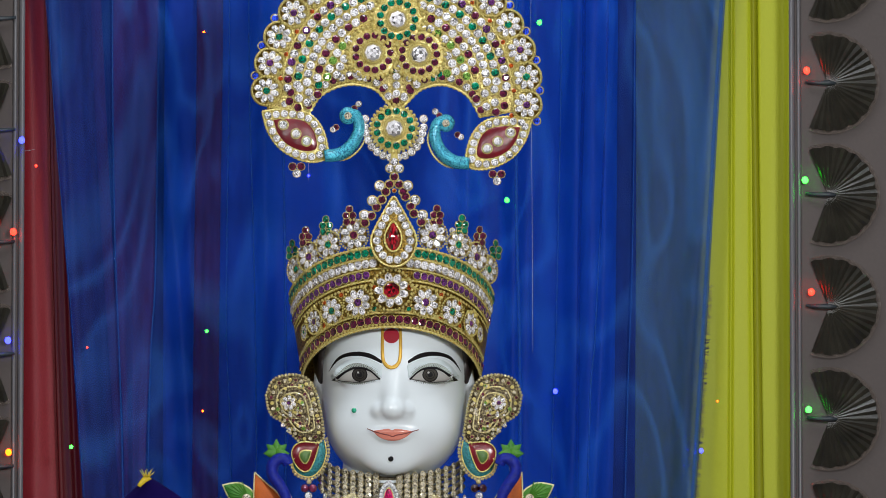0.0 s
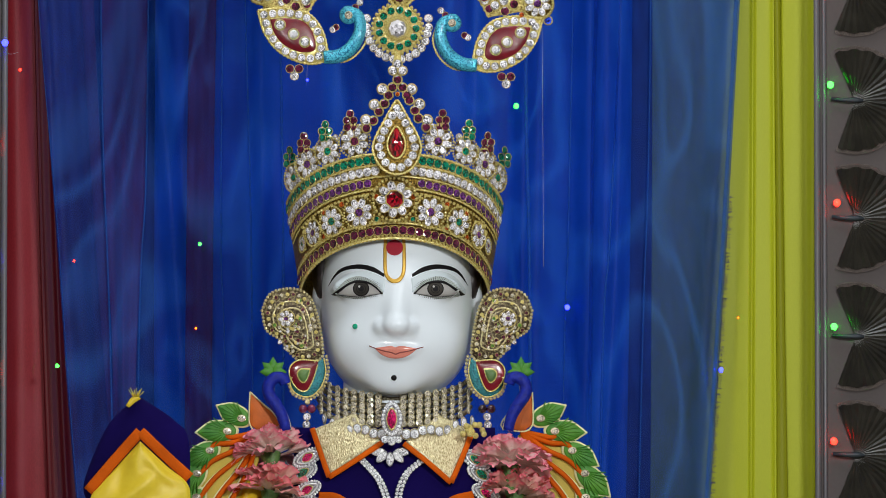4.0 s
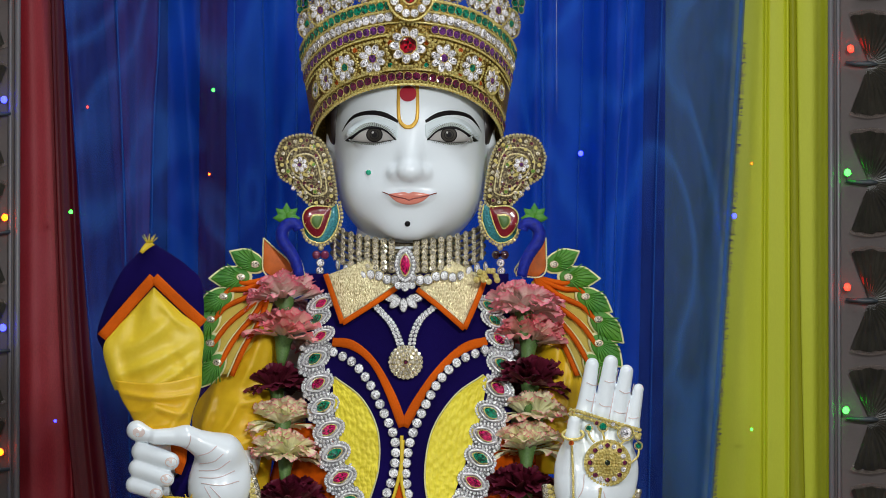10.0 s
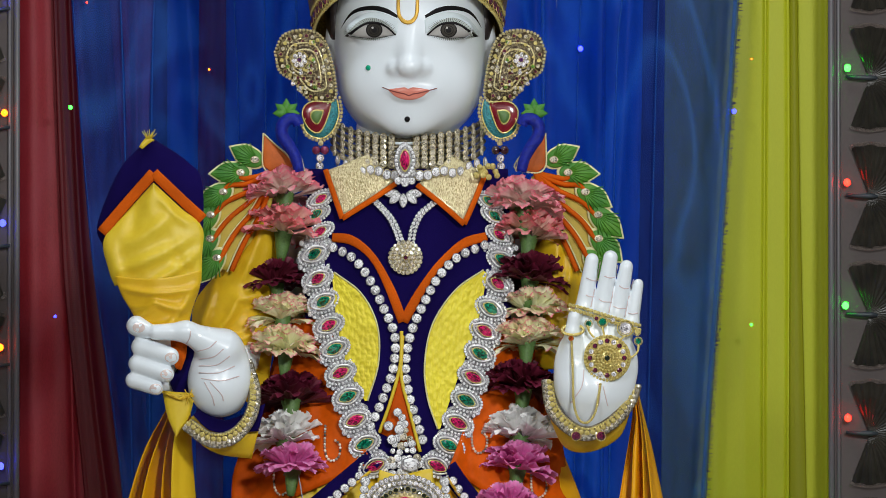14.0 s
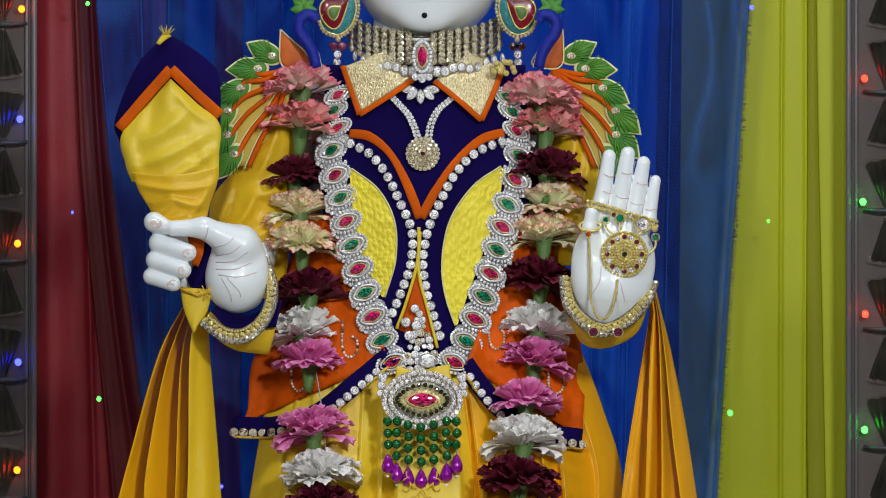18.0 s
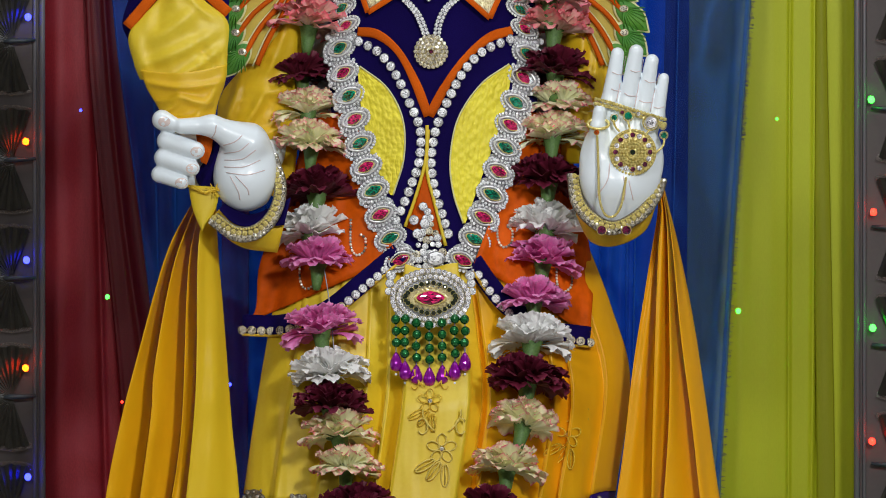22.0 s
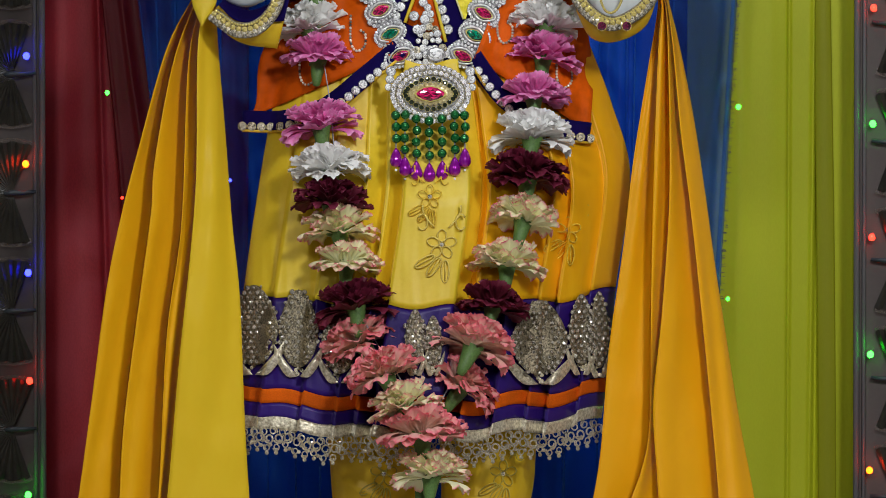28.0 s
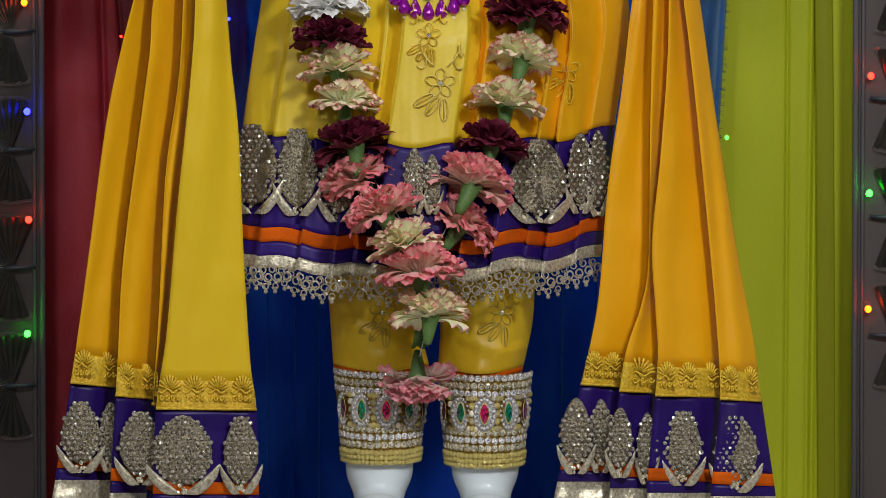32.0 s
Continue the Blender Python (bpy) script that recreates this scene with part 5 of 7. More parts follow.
def skirt_sheet(y0, y1, lift=0.0, nv=30, u0=0.0, u1=1.0, nu=190, amp=3.5):
    V = []
    for i in range(nv + 1):
        yy = y0 + (y1 - y0) * i / nv
        for j in range(nu + 1):
            u = u0 + (u1 - u0) * j / nu
            xl, xr = SK_L(yy), SK_R(yy)
            y = yy + 34 * (1 - (2 * u - 1) ** 2) + 5 * math.sin(31 * u)
            step = sum(1 for p in PLEAT[1:-1] if u > p)
            y += 3.0 * math.sin(step * 2.1)
            x = xl + (xr - xl) * u
            V.append((x, y, skirt_depth(u, yy) - lift + wrinkle(x, y, 50, amp, 0.03, 0.006)))
    n, w = len(V), nu + 1
    V += [(x, y, d + 2.5) for x, y, d in V]
    F = []
    for i in range(nv):
        for j in range(nu):
            q = i * w + j
            F += [(q, q + w, q + w + 1, q + 1), (n + q, n + q + 1, n + q + w + 1, n + q + w)]
        q, r = i * w, i * w + nu
        F += [(q, n + q, n + q + w, q + w), (r, r + w, n + r + w, n + r)]
    for j in range(nu):
        q, r = j, nv * w + j
        F += [(q, q + 1, n + q + 1, n + q), (r, n + r, n + r + 1, r + 1)]
    return V, F


def on_skirt(X, Y, lift=0.0):
    y = Y - 20
    u = (X - SK_L(y)) / (SK_R(y) - SK_L(y))
    return skirt_depth(min(1, max(0, u)), y) - lift


piece("skirt_body", skirt_sheet(850, 1284, 0, 40, 0.0, 0.60, 120), "lemon", skirt, "lemon yellow satin")
piece("skirt_body", skirt_sheet(850, 1284, 0, 40, 0.60, 1.0, 80), "saffron", skirt, "saffron satin side")
piece("violet_band", skirt_sheet(1284, 1448, -2, 16), "violet", skirt, "violet satin band")
piece("orange_stripe", skirt_sheet(1446, 1471, 0.5, 4), "orange", skirt, "orange velvet stripe")
piece("violet_stripe", skirt_sheet(1471, 1497, -1, 4), "violet", skirt, "violet satin stripe")
piece("silver_trim", skirt_sheet(1496, 1518, 1, 4), "lace", skirt, "silver woven trim")
for X, Y, w, h in ((404, 1344, 80, 126), (483, 1350, 66, 122), (556, 1368, 60, 110), (690, 1366, 34, 90), (722, 1372, 30, 80), (911, 1366, 92, 118), (985, 1352, 42, 112), (1016, 1352, 32, 120)):
    sequin_drop(skirt, X, Y + 4, w * 1.08, h * 1.14, on_skirt(X, Y, 5), 30 * (X - 705) / 330, at=lambda x, y: min(on_skirt(x - 6, y, 5), on_skirt(x, y, 5), on_skirt(x + 6, y, 5)))
# lace scallops
for k in range(40):
    u = (k + 0.5) / 40
    yy = 1526
    x = SK_L(yy) + (SK_R(yy) - SK_L(yy)) * u
    y = yy + 34 * (1 - (2 * u - 1) ** 2) + 5 * math.sin(31 * u)
    d = skirt_depth(u, yy) - 3
    low = 8 * abs(math.sin(math.pi * k / 3))
    f = 60 * (u - 0.5)
    stone(skirt, x - 4, y - 2, d, 7.5, "lace", "lace_scroll", "scroll", face=f, turn=40 * (k % 5))
    stone(skirt, x + 5, y + 8 + low * 0.5, d, 9.0, "lace", "lace_scroll", "scroll", face=f, turn=180 + 50 * (k % 4))
    stone(skirt, x + 1, y + 20 + low, d, 6.5, "lace", "lace_scroll", "scroll", face=f, turn=90 + 70 * (k % 3))
    stone(skirt, x + 1, y + 30 + low, d, 3.6, "lace", "lace_bead", "bead")
    stone(skirt, x - 9, y + 16 + low, d, 3.4, "lace", "lace_bead", "bead")
    if k % 3 == 0:
        stone(skirt, x - 3, y + 3, d - 3, 3.4, "sequin", "sequin", tip=random.uniform(-20, 20))

# skirts of the jacket, orange silk with navy hem
for A, B, hem, seed in (([(500, 610), (480, 700), (446, 800), (414, 880), (408, 955), (390, 984)], [(584, 610), (600, 700), (618, 780), (660, 866)], [(384, 984), (455, 984), (530, 962), (600, 908), (662, 856)], 3),
                        ([(866, 610), (850, 700), (826, 790), (794, 876)], [(958, 610), (970, 700), (1003, 880), (1000, 1006)], [(792, 872), (820, 912), (862, 958), (930, 994), (1000, 1006)], 4)):
    dep = lambda x, y, u, v: torso(x, y, 4) + (min(0.0, on_skirt(x, max(y, 880), 5) - torso(x, y, 0)) * min(1.0, max(0.0, (y - 760) / 100))) + wrinkle(x, y, seed, 9, 0.03, 0.011) - 5 * math.sin(0.05 * x + 0.02 * y + seed) ** 2
    piece("skirt_flap", strip(A, B, dep, 24, 24), "orange_silk", jacket, "orange silk flap")
    hd = lambda x, y: dep(x, y, 0, 0) - 4
    piece("flap_hem", ribbon(hem, 34, hd, 26), "navy", jacket, "navy velvet hem")
    low = [(x, y + 11) for x, y in hem]
    for x, y in along(low, 17):
        if not (abs(x - 722) < 78):
            stone(jacket, x, y, hd(x, y) - 4, 8.0, "rhinestone" if abs(x - 722) < 150 else "bronze_crystal", "rhinestone", turn=random.uniform(0, 360))
    piece("piping", tube([(x, y + 19, hd(x, y) - 2) for x, y in curve(hem, 30)], 2.6, 6), "thread", jacket, "gold piping")
    # paisley outlines in beads
    for cx, cy in (((500, 900), (590, 840)) if seed == 3 else ((850, 826), (955, 905))):
        lp = [(cx - 14, cy - 40), (cx - 14, cy + 5), (cx - 4, cy + 22), (cx + 10, cy + 14), (cx + 12, cy - 6), (cx + 4, cy - 14)]
        for x, y in along(lp, 5.5):
            stone(jacket, x, y, dep(x, y, 0, 0) - 4, 2.6, "bronze_crystal", "bead", "bead")

# embroidered flower sprays
def spray(parent, X, Y, scale, D, material="palecord"):
    geo = []
    for k in range(5):
        g = 2 * math.pi * k / 5 - 0.3
        cx, cy = X + 16 * scale * math.cos(g), Y + 16 * scale * math.sin(g)
        loop = [(cx + scale * (11 * math.cos(h) * math.cos(g) - 8 * math.sin(h) * math.sin(g)), cy + scale * (11 * math.cos(h) * math.sin(g) + 8 * math.sin(h) * math.cos(g)), D(cx, cy) - 2) for h in np.linspace(0, 6.2832, 13)]
        geo.append(tube(loop, 1.5 * scale, 5))
    for dx, dy, g in ((-14, 40, 2.2), (6, 48, 1.6), (-30, 30, 2.6)):
        cx, cy = X + dx * scale, Y + dy * scale
        loop = [(cx + scale * (20 * math.cos(h) * math.cos(g) - 7 * math.sin(h) * math.sin(g)), cy + scale * (20 * math.cos(h) * math.sin(g) + 7 * math.sin(h) * math.cos(g)), D(cx, cy) - 2) for h in np.linspace(0, 6.2832, 15)]
        geo += [tube(loop, 1.5 * scale, 5), tube([(cx - scale * 18 * math.cos(g), cy - scale * 18 * math.sin(g), D(cx, cy) - 2), (cx + scale * 16 * math.cos(g), cy + scale * 16 * math.sin(g), D(cx, cy) - 2)], 1.2 * scale, 5)]
    for sgn in (-1, 1):
        geo.append(tube([(X + sgn * scale * (12 + 22 * math.sin(h)), Y - scale * (30 + 22 * h), D(X, Y - 30) - 2) for h in np.linspace(0, 1.8, 12)], 2.0 * scale, 5))
        geo.append(tube([(X + sgn * scale * (34 - 9 * math.cos(h)), Y - scale * (40 + 14 * math.sin(h)), D(X, Y - 30) - 2) for h in np.linspace(-2.5, 2.5, 12)], 1.8 * scale, 5))
    piece("flower_spray", join(*geo), material, parent, "raised pale gold flower embroidery")
    stone(parent, X, Y, D(X, Y) - 5, 4, "bronze_crystal", "bead")


spray(skirt, 737, 1205, 1.0, lambda x, y: on_skirt(x, y, 1), "pale_thread")
spray(skirt, 716, 1120, 0.8, lambda x, y: on_skirt(x, y, 2), "thread")
spray(skirt, 960, 1180, 0.9, lambda x, y: on_skirt(x, y, 2), "thread")

# trousers
trousers = thing("trousers", 720, 1710, 0, "yellow satin trousers gathered at the ankle with an orange hem", "trousers")
for xc, seed, A, B in ((628, 61, [(530, 1500), (536, 1560), (541, 1630), (546, 1704)], [(712, 1500), (706, 1580), (702, 1640), (716, 1704)]),
                       (816, 62, [(732, 1500), (734, 1580), (736, 1640), (732, 1708)], [(905, 1500), (904, 1560), (900, 1630), (884, 1708)])):
    dep = lambda x, y, u, v: -92 * math.sqrt(max(0.03, 1 - 0.95 * (2 * u - 1) ** 2)) + wrinkle(x, y, seed, 7, 0.02, 0.035) - 6 * math.exp(-((y - 1650 - 22 * math.sin(3 * u + seed)) / 8) ** 2)
    piece("trouser_leg", strip(A, B, dep, 30, 30, warp=lambda x, y, u, v: (0, 14 * math.sin(math.pi * u) * v)), "yellow", trousers)
    piece("hem", strip([A[-1], (A[-1][0] + 2, A[-1][1] + 10)], [B[-1], (B[-1][0] - 2, B[-1][1] + 10)],
                       lambda x, y, u, v: -88 * math.sqrt(max(0.03, 1 - 0.95 * (2 * u - 1) ** 2)), 20, 2, warp=lambda x, y, u, v: (0, 14 * math.sin(math.pi * u))), "orange", trousers, "orange velvet hem")
    spray(trousers, xc + (6 if xc < 700 else 30), 1612, 0.9, lambda x, y: -88 * math.sqrt(max(0.05, 1 - ((x - xc) / 92) ** 2)) - 5, "ochre")

# cloth held in the closed hand
cloth = thing("hand_cloth", 300, 620, -200, "yellow satin cloth with navy velvet border held in closed hand", "cloth")
piece("velvet_back", strip([(258, 296), (212, 346), (173, 442), (182, 482)], [(270, 290), (332, 332), (359, 375), (358, 520)], lambda x, y, u, v: -196 + wrinkle(x, y, 70, 4) + 18 * (2 * u - 1) ** 2, 16, 20), "navy", cloth, "navy velvet border")
piece("frayed_tip", strip([(246, 306), (256, 292), (264, 288)], [(252, 310), (264, 300), (274, 294)], -200, 2, 6), "lemon", cloth, "frayed yellow corner")
for k in range(-2, 7):
    piece("frayed_thread", tube([(262 + k, 291, -200), (258 + 3.4 * k, 281 - 3 * (k % 3), -203)], [1.2, 0.6], 4), "lemon", cloth)
piece("velvet_trim", join(ribbon([(180, 458), (226, 404), (272, 352)], 19, lambda x, y: -206, 14), ribbon([(272, 352), (318, 396), (360, 434)], 19, lambda x, y: -206.5, 14)), "orange", cloth, "orange velvet trim")


FRONT_FOLDS = ((215, 525, 330, 468, 9, 11), (225, 480, 300, 425, 11, 9), (270, 548, 348, 490, 7, 11), (198, 480, 222, 545, 7, 8), (285, 395, 335, 440, 8, 8), (250, 400, 236, 470, 13, -8), (300, 470, 345, 540, 7, -7))


def cl(x, y, u, v):
    return -206 - 16 * math.sin(math.pi * u) + wrinkle(x, y, 71, 3, 0.025) - soft_folds(x, y, FRONT_FOLDS)


piece("satin_front", strip([(271, 370), (226, 420), (184, 470), (192, 522), (203, 552)], [(273, 370), (318, 412), (358, 448), (358, 500), (357, 545)], cl, 22, 30), "lemon", cloth, "lemon yellow satin")


BAND_FOLDS = ((215, 556, 340, 552, 6, 9), (240, 612, 270, 574, 7, 12), (270, 574, 330, 590, 7, 12), (300, 620, 345, 545, 7, 9), (255, 622, 325, 612, 5, 8), (225, 590, 262, 575, 6, 7))


def cl2(x, y, u, v):
    return -222 - 18 * math.sin(math.pi * u) + wrinkle(x, y, 72, 3, 0.025) - soft_folds(x, y, BAND_FOLDS) + 8 * v


piece("satin_fold", strip([(204, 534), (214, 565), (232, 596), (246, 622)], [(357, 524), (354, 556), (342, 590), (334, 624)], cl2, 22, 26,
      warp=lambda x, y, u, v: (0, 10 * math.sin(math.pi * u) * (1 - v))), "yellow", cloth, "folded yellow satin")
piece("satin_fold", strip([(288, 738), (296, 780), (311, 818)], [(345, 742), (337, 780), (314, 819)], lambda x, y, u, v: -214 - 5 * math.sin(3 * u), 6, 10), "lemon", cloth, "folded yellow corner")
piece("velvet_fold", strip([(330, 656), (318, 692), (302, 722), (312, 748)], [(352, 656), (358, 690), (362, 720), (352, 748)], lambda x, y, u, v: -204 + 8 * math.sin(0.2 * x + 0.1 * y), 10, 16), "navy", cloth, "navy velvet fold")
piece("velvet_trim", strip([(302, 648), (306, 678), (311, 698)], [(332, 648), (330, 676), (321, 702)], -214, 4, 8), "orange", cloth, "orange velvet trim")
piece("gold_cord", tube([(284, 738, -222), (318, 752, -224), (344, 742, -222)], 3, 6), "thread", cloth, "gold cord knot")
for g in np.linspace(0, 6, 8):
    piece("thread_end", tube([(334, 748, -224), (334 + 16 * math.cos(g), 748 + 14 * math.sin(g), -226)], 1.2, 4), "thread", cloth)

# ---- jewellery ----
def rosette(parent, X, Y, D, r, heart, petals="crystal", n=7, face=0.0, tip=0.0, ring="gold", heart_r=0.30):
    """A flower of stones in a ring of gold."""
    cf, sf = math.cos(radians(face)), math.sin(radians(face))
    stone(parent, X, Y, D - 3, r * 1.02, ring, "bezel", "bead_ring", face=face, tip=tip)
    for k in range(n):
        g = 2 * math.pi * k / n + 0.3
        dx, dy = 0.60 * r * math.cos(g), 0.60 * r * math.sin(g)
        stone(parent, X + dx * cf, Y + dy, D + dx * sf - 1, 2.0 * r / n, petals, face=face + random.uniform(-10, 10), tip=tip + random.uniform(-10, 10), turn=-math.degrees(g), long=1.42)
    stone(parent, X, Y, D - 2, heart_r * r, heart, face=face, tip=tip, turn=random.uniform(0, 360))


def wire(pts, r, parent, material="gold", name="gold_wire", n=40):
    """A twisted wire: a tube with a beaded swell."""
    size = sum(math.dist(a, b) for a, b in zip(pts[:-1], pts[1:]))
    p = line3(pts, max(12, int(size / (1.25 * r))))
    return piece(name, tube(p, [r * (0.62 if i % 2 else 1.2) for i in range(len(p))], 6), material, parent)


# crown
crown = thing("crown", 722, 90, 0, "tall gold crown set with crystals, maroon and green stones", "crown")


def crown_point(X, y0, out=0.0, sag=105.0):
    """Where the crown's front lies at X, for the row that is at height y0 in the middle."""
    R = 168 + 24 * min(1.2, max(0, (10 - y0) / 150))
    s = max(-0.99, min(0.99, (X - 722) / R))
    g = math.asin(s)
    return (X, y0 + sag * (1 - math.cos(g)), -R * 0.93 * math.cos(g) - 4 - out), math.degrees(g)


def crown_row(y0, step, r, material, gmax=84, name="stone", skip=0.0, out=2.0, alt=None):
    R = 168 + 24 * min(1.2, max(0, (10 - y0) / 150))
    n = int(2 * radians(gmax) * R / step)
    for k in range(n + 1):
        g = -gmax + 2 * gmax * k / n
        X = 722 + R * math.sin(radians(g))
        if abs(X - 722) < skip:
            continue
        (x, y, d), a = crown_point(X, y0, out)
        stone(crown, x, y, d, r, alt if alt and k % 2 else material, name, face=a, tip=random.uniform(-8, 8), turn=random.uniform(0, 360))


def crown_shell():
    V, F = [], []
    nu, nv = 72, 16
    for i in range(nv + 1):
        for j in range(nu):
            g = 2 * math.pi * j / nu - math.pi
            h = i / nv
            y0 = 8 - 150 * h
            R = 165 + 24 * min(1.2, max(0, (10 - y0) / 150))
            c = max(math.cos(g), -0.2)
            V.append((722 + R * math.sin(g), y0 + 105 * (1 - c), -R * 0.93 * math.cos(g)))
    for i in range(nv):
        for j in range(nu):
            a, b = i * nu + j, i * nu + (j + 1) % nu
            F.append((a, b, b + nu, a + nu))
    return V, F


piece("crown_shell", crown_shell(), "goldground", crown, "gold shell")
for y0, r in ((9, 3.0), (-18, 2.6), (-80, 2.6), (-101, 2.2), (-122, 2.4), (-142, 3.0)):
    p = [crown_point(722 + (168 + 24 * max(0, (10 - y0) / 150)) * math.sin(g), y0, 2)[0] for g in np.linspace(-1.5, 1.5, 41)]
    wire(p, r, crown, n=60)
crown_row(-5, 14.5, 8.8, "maroon_gem")
crown_row(4.5, 7, 2.6, "gold", name="bead")
crown_row(-22, 8, 3.0, "gold", name="bead")
crown_row(-72, 8, 3.0, "gold", name="bead", skip=36)
crown_row(-91, 13.5, 8.4, "purple_gem", skip=36)
crown_row(-112, 14, 9.0, "crystal", skip=24)
crown_row(-132, 14, 9.0, "green_gem", skip=34)
for X, y0, r, heart in ((659, -43, 28, "purple_gem"), (786, -44, 28, "purple_gem"), (610, -44, 26, "green_gem"), (836, -44, 26, "green_gem"), (577, -45, 23, "purple_gem"), (871, -45, 23, "purple_gem"),
                        (558, -46, 15, "green_gem"), (888, -46, 15, "purple_gem")):
    (x, y, d), a = crown_point(X, y0, 4)
    rosette(crown, x, y, d, r, heart, n=8, face=a)
(x, y, d), a = crown_point(722, -60, 10)
rosette(crown, x, y, d, 37, "red_gem", n=9, heart_r=0.46)
for X in (628, 690, 755, 815, 596, 850):
    for y0, c in ((-26, "green_gem" if X in (690, 755) else "amber_gem"), (-66, "amber_gem")):
        (x, y, d), a = crown_point(X, y0, 2)
        stone(crown, x, y, d, 5.5, c, face=a)
# filigree between the rosettes
for k in range(80):
    X, y0 = 722 + 164 * math.sin(radians(random.uniform(-80, 80))), random.choice((random.uniform(-72, -58), random.uniform(-30, -20), random.uniform(-60, -30)))
    if any(math.hypot((X - a) , y0 - b) < r for a, b, r in ((722, -60, 40), (659, -43, 28), (786, -44, 28), (610, -44, 25), (836, -44, 25), (577, -45, 17), (871, -45, 17))):
        continue
    (x, y, d), a = crown_point(X, y0, 3)
    stone(crown, x, y, d, random.uniform(2.6, 4.2), "gold", "bead", "bead")
for X in (634, 692, 752, 811, 594, 854):
    for y0 in (-30, -64):
        (x, y, d), a = crown_point(X, y0, 3)
        stone(crown, x, y, d, 8.5, "gold", "bezel", "bead_ring", face=a)
# scalloped rim
for X, Y, r, heart in ((651, -163, 28, "maroon_gem"), (799, -163, 28, "purple_gem"), (603, -145, 25, "green_gem"), (848, -145, 25, "green_gem"), (567, -122, 27, "purple_gem"), (882, -122, 27, "purple_gem"),
                       (543, -98, 25, "green_gem"), (905, -98, 25, "green_gem")):
    (x, y, d), a = crown_point(X, -140, 2)
    a *= 0.72
    stone(crown, X, Y, d + 4, r * 0.92, "goldground", "rim_plate", "disc", face=a)
    rosette(crown, X, Y, d, r, heart, n=8, face=a)
drop = [(726 + 44 * math.sin(g) * (1 - 0.62 * max(0, math.cos(g) + 0.15) ** 1.1), -170 - 66 * math.cos(g) + 6 * math.sin(g) ** 2) for g in np.linspace(0, 2 * math.pi, 29)[:-1]]
piece("drop_plate", plate(drop, -196, 10, 4), "goldground", crown, "gold drop plate")
wire([(x, y, -202) for x, y in drop + drop[:1]], 2.6, crown, n=60)
for x, y in along([(726 + (x - 726) * 0.74, -163 + (y + 163) * 0.80) for x, y in drop + drop[:1]], 15.0)[:-1]:
    stone(crown, x, y, -203, 8.0, "crystal", turn=random.uniform(0, 360), tip=random.uniform(-8, 8), face=random.uniform(-8, 8))
piece("drop_stone", facets(plate([(725 + 14 * math.sin(g) * (1 - 0.5 * max(0, math.cos(g))), -161 - 26 * math.cos(g)) for g in np.linspace(0, 2 * math.pi, 19)[:-1]], -206, 6, 9)), "red_gem", crown, "red drop stone", smooth=False)
wire([(725 + 16.5 * math.sin(g) * (1 - 0.5 * max(0, math.cos(g))), -161 - 28.5 * math.cos(g), -206) for g in np.linspace(0, 2 * math.pi, 19)], 2.2, crown)
stone(crown, 727, -213, -203, 7, "crystal")
for X, Y, c, r in ((727, -301, "crystal", 8), (719, -289, "crystal", 8), (736, -289, "crystal", 8), (727, -273, "maroon_gem", 8), (718, -259, "maroon_gem", 8), (736, -259, "maroon_gem", 8), (700, -256, "crystal", 9),
                   (752, -256, "crystal", 9), (711, -245, "maroon_gem", 8), (744, -245, "maroon_gem", 8), (704, -230, "maroon_gem", 8), (748, -236, "maroon_gem", 8), (686, -228, "crystal", 9), (766, -229, "crystal", 9),
                   (694, -216, "maroon_gem", 8), (758, -218, "maroon_gem", 8), (671, -201, "crystal", 9), (780, -201, "crystal", 9), (684, -200, "maroon_gem", 8), (764, -204, "maroon_gem", 8), (672, -186, "maroon_gem", 8),
                   (778, -188, "maroon_gem", 8), (727, -247, "amber_gem", 4)):
    stone(crown, X, Y, -192, r, c, turn=random.uniform(0, 360))
    stone(crown, X, Y, -190, r * 1.05, "gold", "bezel", "ring")
for X, Y, c in ((643, -203, "maroon_gem"), (807, -204, "maroon_gem"), (599, -184, "green_gem"), (854, -186, "green_gem"), (561, -163, "maroon_gem"), (887, -164, "maroon_gem"), (536, -138, "green_gem"), (917, -138, "green_gem")):
    (x, y, d), a = crown_point(X, Y, 0)
    for dx, dy in ((0, -9), (-6, 3), (6, 3), (-5, 15), (5, 15)):
        stone(crown, X + dx, Y + dy, d, 7.5, c, face=0.45 * a + random.uniform(-15, 15), tip=random.uniform(-10, 10))
    stone(crown, X + (18 if X < 722 else -18), Y + 16, d, 7.5, "crystal", face=a)

# crest above the crown
crest = thing("crest", 727, -310, -150, "gold fan-shaped crest set with crystals and coloured stones", "crest ornament")
KX, KY, KD = 732.0, -433.0, -150.0


def polar(r, deg):
    return KX + r * math.cos(radians(deg)), KY - r * math.sin(radians(deg))


